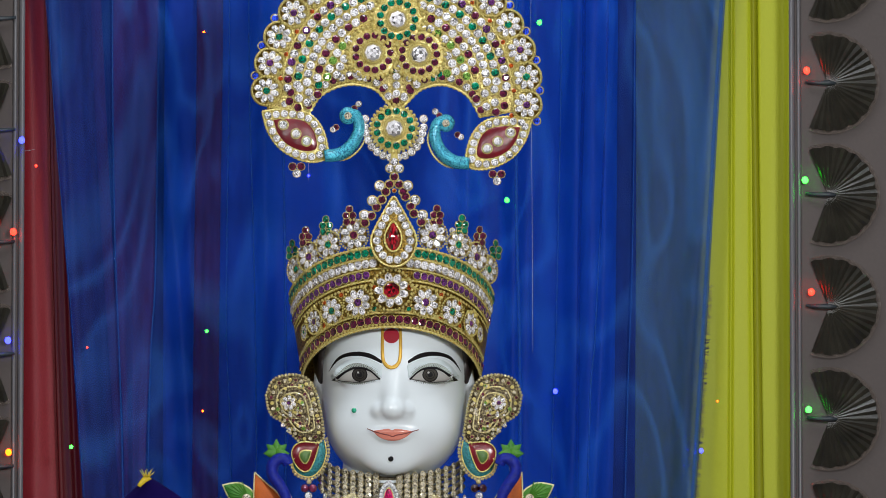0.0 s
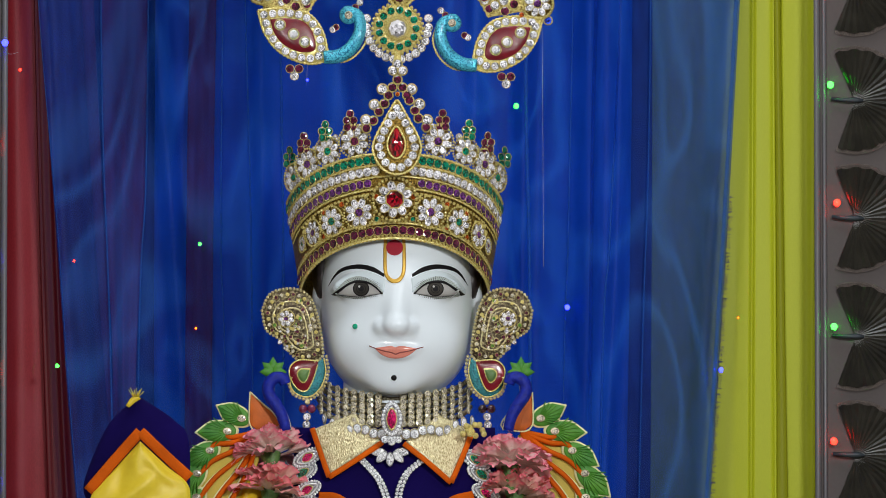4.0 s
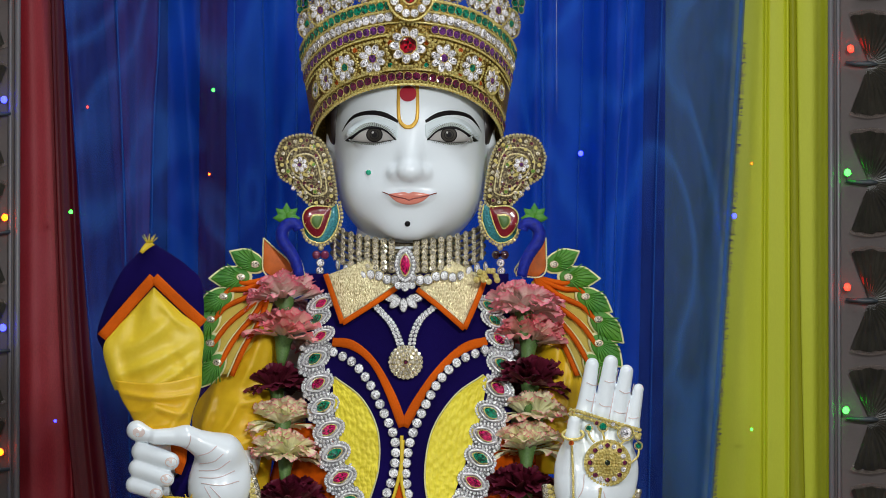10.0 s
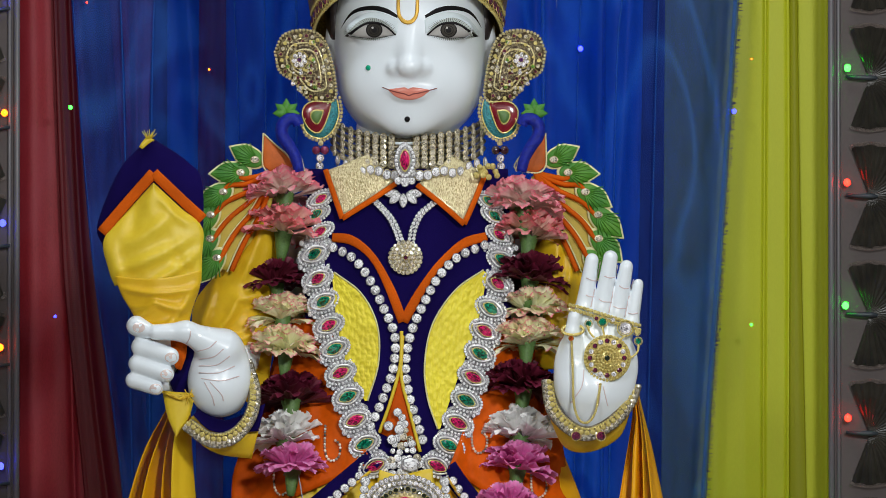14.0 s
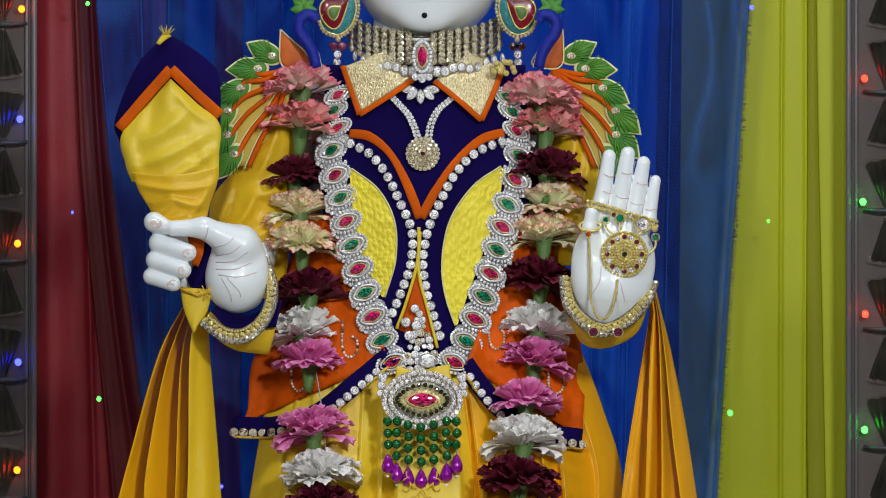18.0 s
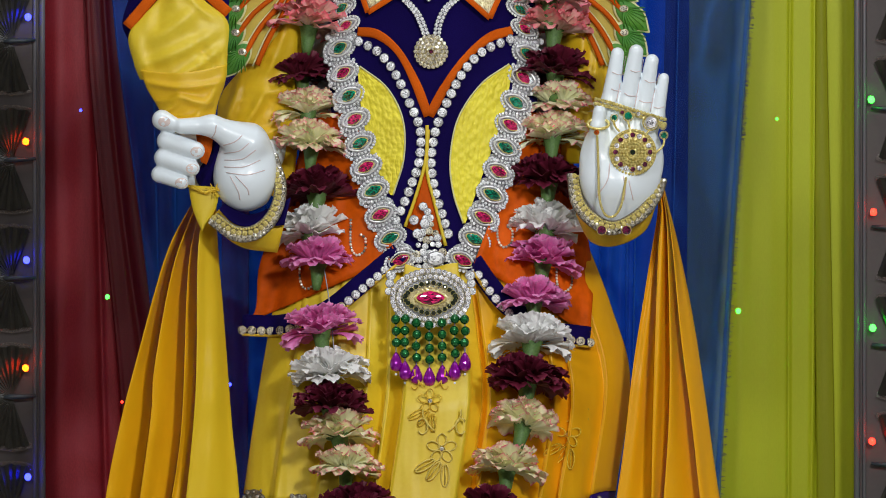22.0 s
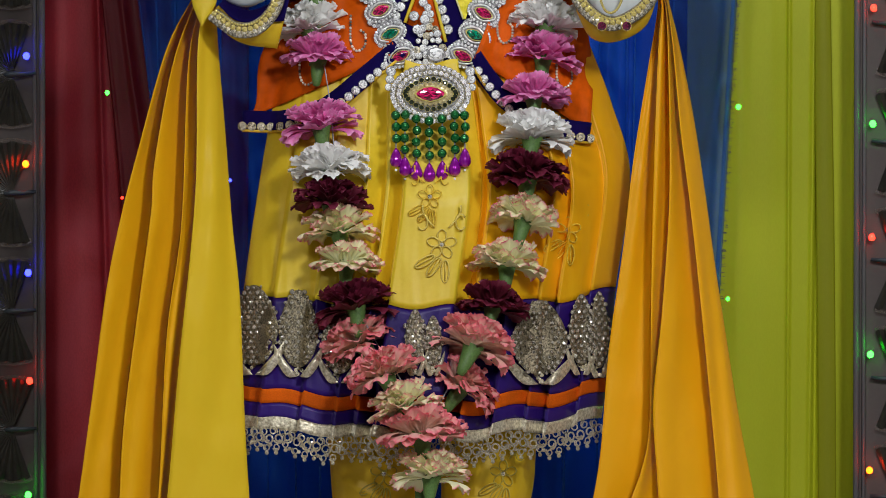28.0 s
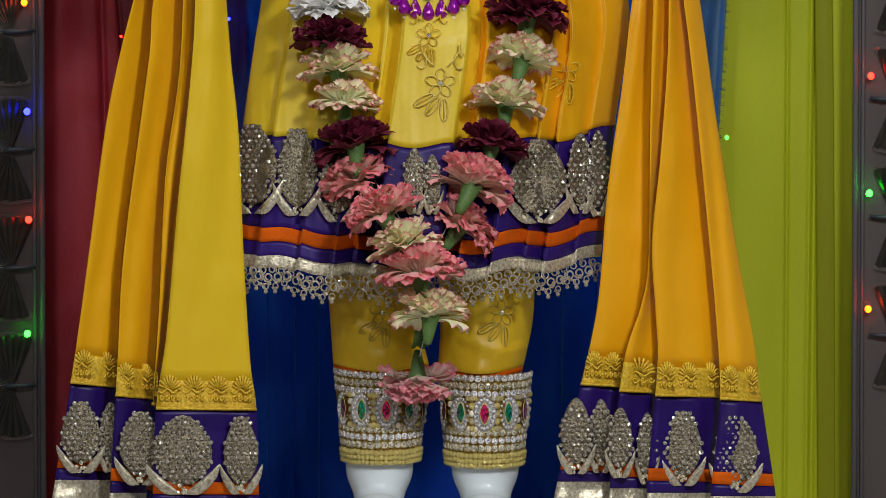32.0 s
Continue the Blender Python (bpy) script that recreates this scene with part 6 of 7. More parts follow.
ARCH = [(566, -392), (592, -428), (641, -447), (690, -438), (718, -408), (732, -402), (746, -408), (778, -438), (822, -446), (864, -426), (890, -384)]
piece("crest_plate", strip([polar(246, a) for a in np.linspace(188, -8, 25)], ARCH, lambda x, y, u, v: KD - 6 * math.sin(math.pi * u), 16, 80, thick=9), "crestgold", crest, "gold plate")
wire([(x, y, KD - 4) for x, y in curve(ARCH, 50)], 3.4, crest, n=70)
for k in range(16):
    a = 179.5 - 12.35 * k
    x, y = polar(245, a)
    stone(crest, x, y, KD + 1, 26, "goldground", "scallop_plate", "disc")
    rosette(crest, x, y, KD - 6, 26, ("green_gem", "purple_gem")[k % 2], n=8)
    stone(crest, x, y, KD - 3, 27.5, "gold", "bezel", "ring")
    x, y = polar(268, a - 6)
    stone(crest, x, y, KD, 7.5, "blue_gem")
    stone(crest, x, y, KD + 1, 8, "gold", "bezel", "ring")
    x, y = polar(220, a - 6)
    stone(crest, x, y, KD - 8, 5, "amber_gem")
for r, cols, step, amin in ((206, ("crystal", "maroon_gem", "crystal", "purple_gem"), 4.7, 2), (188, ("crystal", "green_gem"), 5.1, 4), (170, ("crystal",), 5.7, 6), (152, ("crystal", "maroon_gem"), 6.3, 10),
                            (134, ("lime_gem", "crystal"), 7.2, 12), (117, ("crystal",), 8.2, 16), (100, ("crystal", "lime_gem"), 9.5, 20), (83, ("crystal",), 11.5, 24), (66, ("crystal", "maroon_gem"), 14, 30), (48, ("crystal",), 19, 30)):
    k = 0
    a = 180 - amin
    while a >= amin:
        x, y = polar(r, a)
        arch_y = float(np.interp(x, [p[0] for p in ARCH], [p[1] for p in ARCH]))
        if y < arch_y - 22 and math.hypot(x - 733, y + 570) > 52 and min(math.hypot(x - 687, y + 507), math.hypot(x - 774, y + 504)) > 50:
            stone(crest, x, y, KD - 9, 8.9, cols[k % len(cols)], tip=random.uniform(-8, 8), face=random.uniform(-8, 8), turn=random.uniform(0, 360))
        k += 1
        a -= step * 0.98
for r in (216, 197, 179, 161, 143):
    pts = [(*polar(r, a), KD - 7) for a in np.linspace(172, 8, 40)]
    pts = [p for p in pts if p[1] < float(np.interp(p[0], [q[0] for q in ARCH], [q[1] for q in ARCH])) - 8]
    wire(pts, 2.4, crest, n=70)
pts = [p for p in along([(x, y - 15) for x, y in ARCH], 17)]
for k, (x, y) in enumerate(pts):
    stone(crest, x, y, KD - 7, 8, ("maroon_gem", "crystal")[k % 2])


def medal(parent, X, Y, D, big, ring_r, ring_c, n, small=7.6, plate_r=48):
    piece("medal_plate", plate([(X + plate_r * math.cos(g), Y + plate_r * math.sin(g)) for g in np.linspace(0, 6.2832, 25)[:-1]], D, 6, 2), "gold", parent)
    stone(parent, X, Y, D - 6, big, "crystal")
    stone(parent, X, Y, D - 5, big * 1.1, "gold", "bezel", "ring")
    for k in range(n):
        g = 2 * math.pi * k / n
        stone(parent, X + ring_r * math.cos(g), Y + ring_r * math.sin(g), D - 5, small, ring_c, turn=random.uniform(0, 360))
    stone(parent, X, Y, D - 4, plate_r, "gold", "bezel", "bead_ring")
    stone(parent, X, Y, D - 5, big * 1.28, "gold", "bezel", "bead_ring")


for x, y, c in ((532, -432, "maroon_gem"), (530, -415, "maroon_gem"), (546, -403, "maroon_gem"), (548, -421, "crystal"), (564, -413, "crystal"), (567, -432, "crystal"), (549, -440, "crystal"), (583, -428, "maroon_gem"), (585, -446, "green_gem")):
    stone(crest, x, y, KD - 9, 8.5, c, turn=random.uniform(0, 360))
    stone(crest, 1464 - x, y + (8 if y > -430 else 2), KD - 9, 8.5, c, turn=random.uniform(0, 360))
taken = [(*polar(245, 179.5 - 12.35 * k), 27) for k in range(16)] + [(687, -507, 44), (774, -504, 44), (733, -570, 44), (731, -450, 14)]
taken += [(KX + (o.matrix_basis.translation.x / UNIT + EYE_X - KX), EYE_Y - (o.matrix_basis.translation.z - EYE_Z) / UNIT, 8) for o in crest.children if o.name.startswith("stone")]
for i in range(40):
    for j in range(60):
        x, y = 480 + 9 * j + 4.5 * (i % 2), -690 + 8 * i
        if math.hypot(x - KX, y - KY) < 250 and y < float(np.interp(x, [p[0] for p in ARCH], [p[1] for p in ARCH])) - 8 and 556 < x < 902 + 0 * y or (y < -400 and math.hypot(x - KX, y - KY) < 232 and (x < 600 or x > 864)):
            if all(math.hypot(x - a, y - b) > r + 5.6 for a, b, r in taken) and y < float(np.interp(x, [p[0] for p in ARCH], [p[1] for p in ARCH])) - 6:
                taken.append((x, y, 5.6))
                stone(crest, x, y, KD - 8, 6.6, random.choice(("crystal", "crystal", "maroon_gem", "crystal", "green_gem")), face=random.uniform(-10, 10), tip=random.uniform(-10, 10))
medal(crest, 687, -507, KD - 10, 17, 33, "maroon_gem", 13)
medal(crest, 774, -504, KD - 10, 17, 33, "maroon_gem", 13)
medal(crest, 733, -570, KD - 12, 17, 33, "green_gem", 13)
medal(crest, 727, -364, KD - 8, 17, 33, "green_gem", 13, plate_r=44)
for k in range(12):
    g = math.pi * (k + 0.5) / 12
    stone(crest, 727 + 53 * math.cos(g), -362 + 53 * math.sin(g), KD - 6, 8, "crystal")
for s in (-1, 1):
    for dy in (-14, 2):
        stone(crest, 727 + s * 55, -368 + dy, KD - 6, 8, "crystal")
for y in (-430, -446, -462, -478):
    stone(crest, 731, y, KD - 10, 8, "crystal")
piece("stem", tube([(727, -404, KD + 6), (727, -310, KD - 8), (727, -285, KD - 20)], 7, 10), "gold", crest, "gold stem")
for s in (-1, 1):
    ax, dy = 732, (0 if s < 0 else 14)

    def mx(x, y):
        return (x, y) if s < 0 else (2 * ax - x, y + dy)
    leaf = [mx(*p) for p in ((479, -396), (523, -400), (567, -391), (594, -358), (600, -310), (563, -302), (518, -322), (491, -356))]
    ring = [tuple(p) for p in curve(leaf + leaf[:1], 40)[:-1]]
    if s > 0:
        ring = ring[::-1]
    piece("leaf_plate", plate(ring, KD - 4, 7, 3), "gold", crest, "gold leaf plate")
    cx, cy = np.mean(ring, axis=0)
    piece("leaf_enamel", plate([(cx + (x - cx) * 0.66, cy + (y - cy) * 0.62) for x, y in ring], KD - 9, 4, 2), "enamelred", crest, "red enamel")
    wire([(x, y, KD - 5) for x, y in ring + ring[:1]], 2.8, crest, n=50)
    for x, y in along([(cx + (x - cx) * 0.83, cy + (y - cy) * 0.82) for x, y in ring + ring[:1]], 15.5)[:-1]:
        stone(crest, x, y, KD - 9, 7.6, "crystal", turn=random.uniform(0, 360))
    for q in (-24, 0, 20):
        stone(crest, cx + q * (1 if s < 0 else -1), cy + q * 0.7, KD - 13, 8.5, "crystal")
        stone(crest, cx + q * (1 if s < 0 else -1), cy + q * 0.7, KD - 12, 9.5, "gold", "bezel", "ring")
    neck = [mx(*p) for p in ((596, -312), (626, -316), (650, -336), (661, -364), (656, -388), (640, -392), (632, -380))]
    piece("curl", tube([(x, y, KD - 6) for x, y in curve(neck, 30)], [13 - 4 * abs(q) for q in np.linspace(-0.2, 1, 31)], 10), "enamelblue", crest, "turquoise glitter curl")
    wire([(x + 13 * (1 if s < 0 else -1), y + 9, KD - 2) for x, y in curve(neck[:5], 30)], 2.2, crest, n=30)
    x, y = mx(640, -388)
    piece("curl_head", ball(x, y, KD - 8, 17, 17, 11), "enamelblue", crest, "turquoise glitter knob")
    stone(crest, x, y, KD - 19, 7, "bronze_crystal")
    for q, c in (((660, -410), "crystal"), ((652, -402), "maroon_gem"), ((618, -366), "maroon_gem"), ((612, -362), "crystal")):
        stone(crest, *mx(*q), KD - 6, 6, c)
    for q, c in (((536, -292), "maroon_gem"), ((552, -292), "maroon_gem"), ((544, -279), "crystal")):
        stone(crest, *mx(*q), KD - 6, 8, c)

# ear ornaments
for s in (-1, 1):
    ear = thing("ear_ornament", 726.5 + s * 190, 290, -60, "gold paisley ear ornament with beads and turquoise enamel", "earring", "ear ornaments")

    def mx(x, y):
        return (x, y) if s < 0 else (1453 - x, y)
    ring = [mx(*p) for p in ((487, 138), (502, 108), (537, 99), (567, 109), (583, 140), (594, 196), (592, 222), (560, 229), (538, 214), (520, 190), (495, 172))]
    ring = [tuple(p) for p in curve(ring + ring[:1], 44)[:-1]]
    rr = ring if s < 0 else ring[::-1]
    ED = -78
    piece("ear_plate", plate(rr, ED, 8, 5), "earplate", ear, "pale gold plate")
    for x, y in along(ring + ring[:1], 6.4)[:-1]:
        stone(ear, x, y, ED - 1, 2.9, "paleg", "bead", "bead")
    cx, cy = np.mean(ring, axis=0)
    for k, (x, y) in enumerate(along([(cx + (x - cx) * 0.82, cy + (y - cy) * 0.85) for x, y in ring + ring[:1]], 10.5)[:-1]):
        stone(ear, x, y, ED - 4, 3.6, ("maroon_gem", "bronze_crystal", "gold")[k % 3])
    for f, w in ((0.66, 2.2), (0.48, 2.4)):
        wire([(cx + (x - cx) * f, cy + (y - cy) * f, ED - 6) for x, y in ring + ring[:1]], w * 0.8, ear, "paleg", n=40)
    bx, by = mx(530, 152)
    rosette(ear, bx, by, ED - 9, 15, "purple_gem", "crystal", 7)
    rnd = random.Random(9)
    for k in range(120):
        x, y = mx(rnd.uniform(500, 584), rnd.uniform(110, 216))
        if math.hypot(x - bx, y - by) > 17 and math.hypot((x - cx) / 44, (y - cy) / 56) < 0.86:
            stone(ear, x, y, ED - 8, rnd.uniform(2.2, 4.2), rnd.choice(("bronze_crystal", "gold", "crystal", "maroon_gem", "lime_gem")))
    low = [mx(*p) for p in ((597, 222), (600, 248), (590, 276), (570, 291), (546, 284), (537, 266), (546, 250), (566, 236))]
    lowr = [tuple(p) for p in curve(low + low[:1], 30)[:-1]]
    piece("enamel_drop", plate(lowr if s < 0 else lowr[::-1], ED - 2, 7, 2), "enamelteal", ear, "turquoise enamel drop")
    qx, qy = mx(561, 251)
    def paisley(cx, cy, k):
        out = [(cx + k * (-20 + 23 * math.cos(g) * (1 - 0.25 * math.sin(g))) + k * 20, cy + k * (26 * math.sin(g)) - k * 18 * max(0, math.cos(g)) ** 3) for g in np.linspace(0, 6.2832, 29)[:-1]]
        return out if s < 0 else [(2 * cx - x, y) for x, y in out][::-1]
    for k, m, dd in ((1.08, "enamelred", 6), (0.52, "gold", 9), (0.42, "calyx", 11)):
        piece("enamel_heart", plate(paisley(qx, qy + 2, k), ED - dd, 4, 2), m, ear, "enamelled heart of the drop")
    wire([(x, y, ED - 8) for x, y in paisley(qx, qy + 2, 1.08)], 1.3, ear)
    wire([(x, y, ED - 5) for x, y in lowr], 1.6, ear)
    for x, y in along([(qx + 1.12 * (x - qx), qy + 1.1 * (y - qy)) for x, y in low[:6]], 6.6):
        stone(ear, x, y, ED - 3, 3.2, "paleg", "bead", "bead")
    for q, c, r in (((568, 300), "paleg", 5), ((560, 312), "maroon_gem", 8), ((575, 312), "maroon_gem", 8), ((567, 326), "crystal", 7), ((566, 340), "crystal", 7), ((570, 354), "crystal", 6)):
        stone(ear, *mx(*q), ED - 4, r, c, "bead", "bead" if c != "crystal" else "round")
    if s > 0:
        for k in range(16):
            stone(ear, 862 + rnd.uniform(-20, 20), 350 + rnd.uniform(-10, 12), ED - 70 + rnd.uniform(-4, 4), 5.5, "gold", "bead", "bead")

# shoulder wings with leaf tips and cords
for s in (-1, 1):
    wing = thing("shoulder_wing", 716 + s * 300, 520, -70, "embroidered shoulder wing with green leaf tips and orange cords", "shoulder ornament", "shoulder wings")

    def mx(x, y):
        return (x, y) if s > 0 else (1432 - x, y)

    def quadline(pts):
        return [mx(*p) for p in pts]
    WD = -86.0
    A, B = quadline([(950, 352), (1000, 365), (1040, 400), (1062, 450), (1064, 520)]), quadline([(940, 360), (955, 420), (975, 460), (1000, 490), (1020, 525)])
    if s > 0:
        A, B = B, A
    piece("wing_cloth", strip(A, B, WD + 4, 10, 16), "ochre", wing, "ochre cloth")
    for k in range(6):
        f = k / 5
        end = [(1008, 352), (1040, 388), (1058, 432), (1060, 478), (1046, 512), (1022, 526)][k]
        mid = (960 + 30 * (1 - f) + 10, 362 + 62 * f ** 1.2)
        pts = [(948, 352), mid, (0.45 * mid[0] + 0.55 * end[0] + 8 * (1 - f), 0.45 * mid[1] + 0.55 * end[1] - 6), end]
        piece("cord", tube([(*mx(x, y), WD - 3) for x, y in curve(pts, 18)], 4.6, 8), "orange", wing, "orange velvet cord")
        piece("thin_cord", tube([(*mx(x + 8, y + 2), WD) for x, y in curve(pts, 18)], 1.6, 6), "palecord", wing, "pale gold cord")
    for gx, gy, tx, ty, w in ((978, 330, 1027, 305, 20), (1003, 351, 1064, 354, 21), (1034, 384, 1085, 414, 21), (1057, 424, 1105, 469, 22), (1058, 466, 1103, 512, 22), (1046, 500, 1084, 550, 20)):
        ux, uy = tx - gx, ty - gy
        ln_ = math.hypot(ux, uy)
        ux, uy = ux / ln_, uy / ln_
        for sc, mat_, dd in ((1.0, "palecord", 0.0), (0.86, "greenleaf", 3.0)):
            out = []
            for g in np.linspace(0, 2 * math.pi, 25)[:-1]:
                lx = -math.cos(g)
                wy = math.sin(g) * (1 - 0.75 * max(0, lx) ** 1.6)
                a = (0.42 + 0.58 * lx * sc) * ln_ - (8 if lx < 0 else 0)
                b = wy * w * sc
                out.append(mx(gx + ux * a - uy * b, gy + uy * a + ux * b))
            piece("leaf_tip", plate(out if s > 0 else out[::-1], WD - 2 - dd, 4, 3), mat_, wing, "green embroidered leaf tip" if mat_ == "greenleaf" else "pale gold leaf edge")
        rays = []
        for g in np.linspace(-0.75, 0.75, 9):
            ca, sa = math.cos(g), math.sin(g)
            dx, dy = ux * ca - uy * sa, uy * ca + ux * sa
            p0, p1 = mx(gx + 9 * dx, gy + 9 * dy), mx(gx + (0.78 - 0.25 * abs(g)) * ln_ * dx, gy + (0.78 - 0.25 * abs(g)) * ln_ * dy)
            rays.append(tube([(*p0, WD - 9), (*p1, WD - 7)], [1.8, 1.0], 5))
        piece("leaf_stitch", join(*rays), "greenleaf", wing, "green satin stitches")
        x, y = mx(gx + 3 * ux, gy + 3 * uy)
        stone(wing, x, y, WD - 10, 6.4, "bronze_crystal", long=1.25)
    spike = [mx(*p) for p in ((966, 282), (967, 310), (966, 340), (950, 352), (912, 344), (922, 322), (944, 302))]
    piece("spike", plate(spike if s > 0 else spike[::-1], WD - 6, 5, 3), "orangeemb", wing, "orange embroidered spike")
    wire([(x, y, WD - 8) for x, y in spike + spike[:1]], 1.6, wing, "palecord", "edge_cord")
    nx = (lambda x, y: (x, y)) if s < 0 else (lambda x, y: (1453 - x, y))
    neck = [nx(*p) for p in ((529, 268), (524, 258), (511, 257), (500, 268), (500, 286), (513, 306), (524, 326), (530, 350))]
    piece("curl", tube([(x, y, WD - 30) for x, y in curve(neck, 28)], [8.5 + 3 * math.sin(0.4 + 2.4 * q) for q in np.linspace(0, 1, 29)], 10), "blueemb", wing, "blue embroidered curl")
    wire([(x + (9 if s < 0 else -9), y, WD - 31) for x, y in curve(neck[3:], 20)], 1.8, wing, "palecord", "edge_cord")
    for k, (a, b) in enumerate(((0, -27), (-0.9, -20), (0.9, -20), (-1.6, -16), (1.6, -16))):
        px, py = nx(507, 246)
        tipx, tipy = px + 25 * math.sin(a), py - 27 * math.cos(a)
        out = [(px - 8 * math.cos(a), py - 8 * math.sin(a)), ((px + tipx) / 2 - 8 * math.cos(a), (py + tipy) / 2 - 8 * math.sin(a)), (tipx, tipy), ((px + tipx) / 2 + 8 * math.cos(a), (py + tipy) / 2 + 8 * math.sin(a)), (px + 8 * math.cos(a), py + 8 * math.sin(a))]
        piece("tuft", plate(out, WD - 24 - k, 4, 4), "greenleaf", wing, "green embroidered tuft")

# choker
choker = thing("choker", 722, 360, -60, "crystal bead choker with a ruby centre stone", "necklace")


def choke(X):
    g = math.asin(max(-0.97, min(0.97, (X - 722) / 138)))
    return -6 - 82 * math.cos(g), math.degrees(g)


for X in np.arange(592, 856, 14.5):
    d, a = choke(X)
    c = 1 - math.cos(radians(a))
    top, low = 290 - 44 * c, 350 - 34 * c
    n = 6
    for k in range(n):
        y = top + (low - 12 - top) * k / (n - 1)
        r = 6.3 + 0.7 * (k == n - 1)
        if abs(X - 717) > 18:
            stone(choker, X, y, d - 9 * k, r, "bronze_crystal", "bead", face=a, turn=random.uniform(0, 360))
    stone(choker, X + 6, low + 2 + (5 if int(X) % 2 else 0), d - 54, 8.6, "rhinestone", face=a)
    stone(choker, X + 6, low + 2 + (5 if int(X) % 2 else 0), d - 53, 9.2, "paleg", "bezel", "ring", face=a)
band = [(722 + 136 * math.sin(g), 294 - 46 * (1 - math.cos(g)), 2 - 82 * math.cos(g)) for g in np.linspace(-1.4, 1.4, 30)]
piece("choker_band", join(*[tube([(x, y + q, d + 4 - 0.75 * q) for x, y, d in band], 5, 6) for q in (0, 13, 26, 39, 52)]), "bronzelace", choker, "gold wire band")
piece("centre_setting", plate([(717 + 20 * math.sin(g) * (1 - 0.2 * abs(math.cos(g))), 330 - 33 * math.cos(g)) for g in np.linspace(0, 6.2832, 25)[:-1]], -168, 8, 3), "silver", choker, "silver setting")
for g in np.linspace(0, 6.2832, 25)[:-1]:
    stone(choker, 717 + 15.5 * math.sin(g), 330 - 27 * math.cos(g), -172, 3.2, "rhinestone")
stone(choker, 717, 330, -174, 9.5, "pink_gem", "centre_stone", "marquise", turn=90, long=2.1, label="ruby marquise stone")
for dx in (-12, -4, 4, 12, 0):
    stone(choker, 717 + dx, 366 + 4 * (dx == 0), -166, 7, "rhinestone")

# pendant on two strands
pend = thing("pendant_necklace", 718, 530, -140, "crystal pendant on two fine rhinestone strands", "necklace")
for pts in ([(664, 402), (690, 430), (703, 455), (710, 476)], [(768, 405), (745, 425), (732, 452), (728, 476)]):
    for off in (-3.6, 3.6):
        for x, y in along(pts, 7.0):
            stone(pend, x + off, y, torso(x, y, 10), 3.7, "rhinestone", turn=random.uniform(0, 360))
piece("pendant_plate", plate([(718 + 28 * math.cos(g), 502 + 28 * math.sin(g)) for g in np.linspace(0, 6.2832, 29)[:-1]], torso(718, 502, 10), 8, 8), "paleg", pend, "pale gold round plate")
for R, n, r in ((27, 22, 4.0), (20, 16, 4.0), (13, 10, 3.9), (6, 5, 3.6)):
    for k in range(n):
        g = 2 * math.pi * k / n
        stone(pend, 718 + R * math.cos(g), 502 + R * math.sin(g), torso(718, 502, 14 + (30 - R) * 0.35), r, "bronze_crystal", face=12 * math.cos(g), tip=-12 * math.sin(g))
stone(pend, 718, 502, torso(718, 502, 26), 4.5, "maroon_gem")
for k, g in enumerate((0.15, 0.8, 1.57, 2.34, 3.0)):
    stone(pend, 714 + 21 * math.cos(g), 386 + 15 * math.sin(g), torso(714, 390, 14), 7.5, "rhinestone", "petal_stone", "marquise", turn=-math.degrees(g), long=1.7)

# long necklace of oval links
neckl = thing("long_necklace", 717, 1000, -150, "long silver crystal necklace with ruby and emerald links and bead tassel", "necklace")
LINK_L = [(568, 398, "red"), (560, 425, "green"), (567, 456, "red"), (556, 496, "green"), (562, 540, "red"), (572, 580, "green"), (582, 622, "red"), (592, 664, "green"), (603, 706, "red"), (616, 748, "green"), (629, 790, "red"), (646, 832, "green"), (664, 871, "red")]
LINK_R = [(866, 402, "green"), (876, 428, "green"), (884, 462, "red"), (889, 506, "green"), (882, 548, "red"), (869, 592, "green"), (859, 632, "red"), (850, 672, "green"), (838, 714, "red"), (826, 755, "green"), (811, 795, "red"), (795, 834, "green"), (774, 871, "red")]
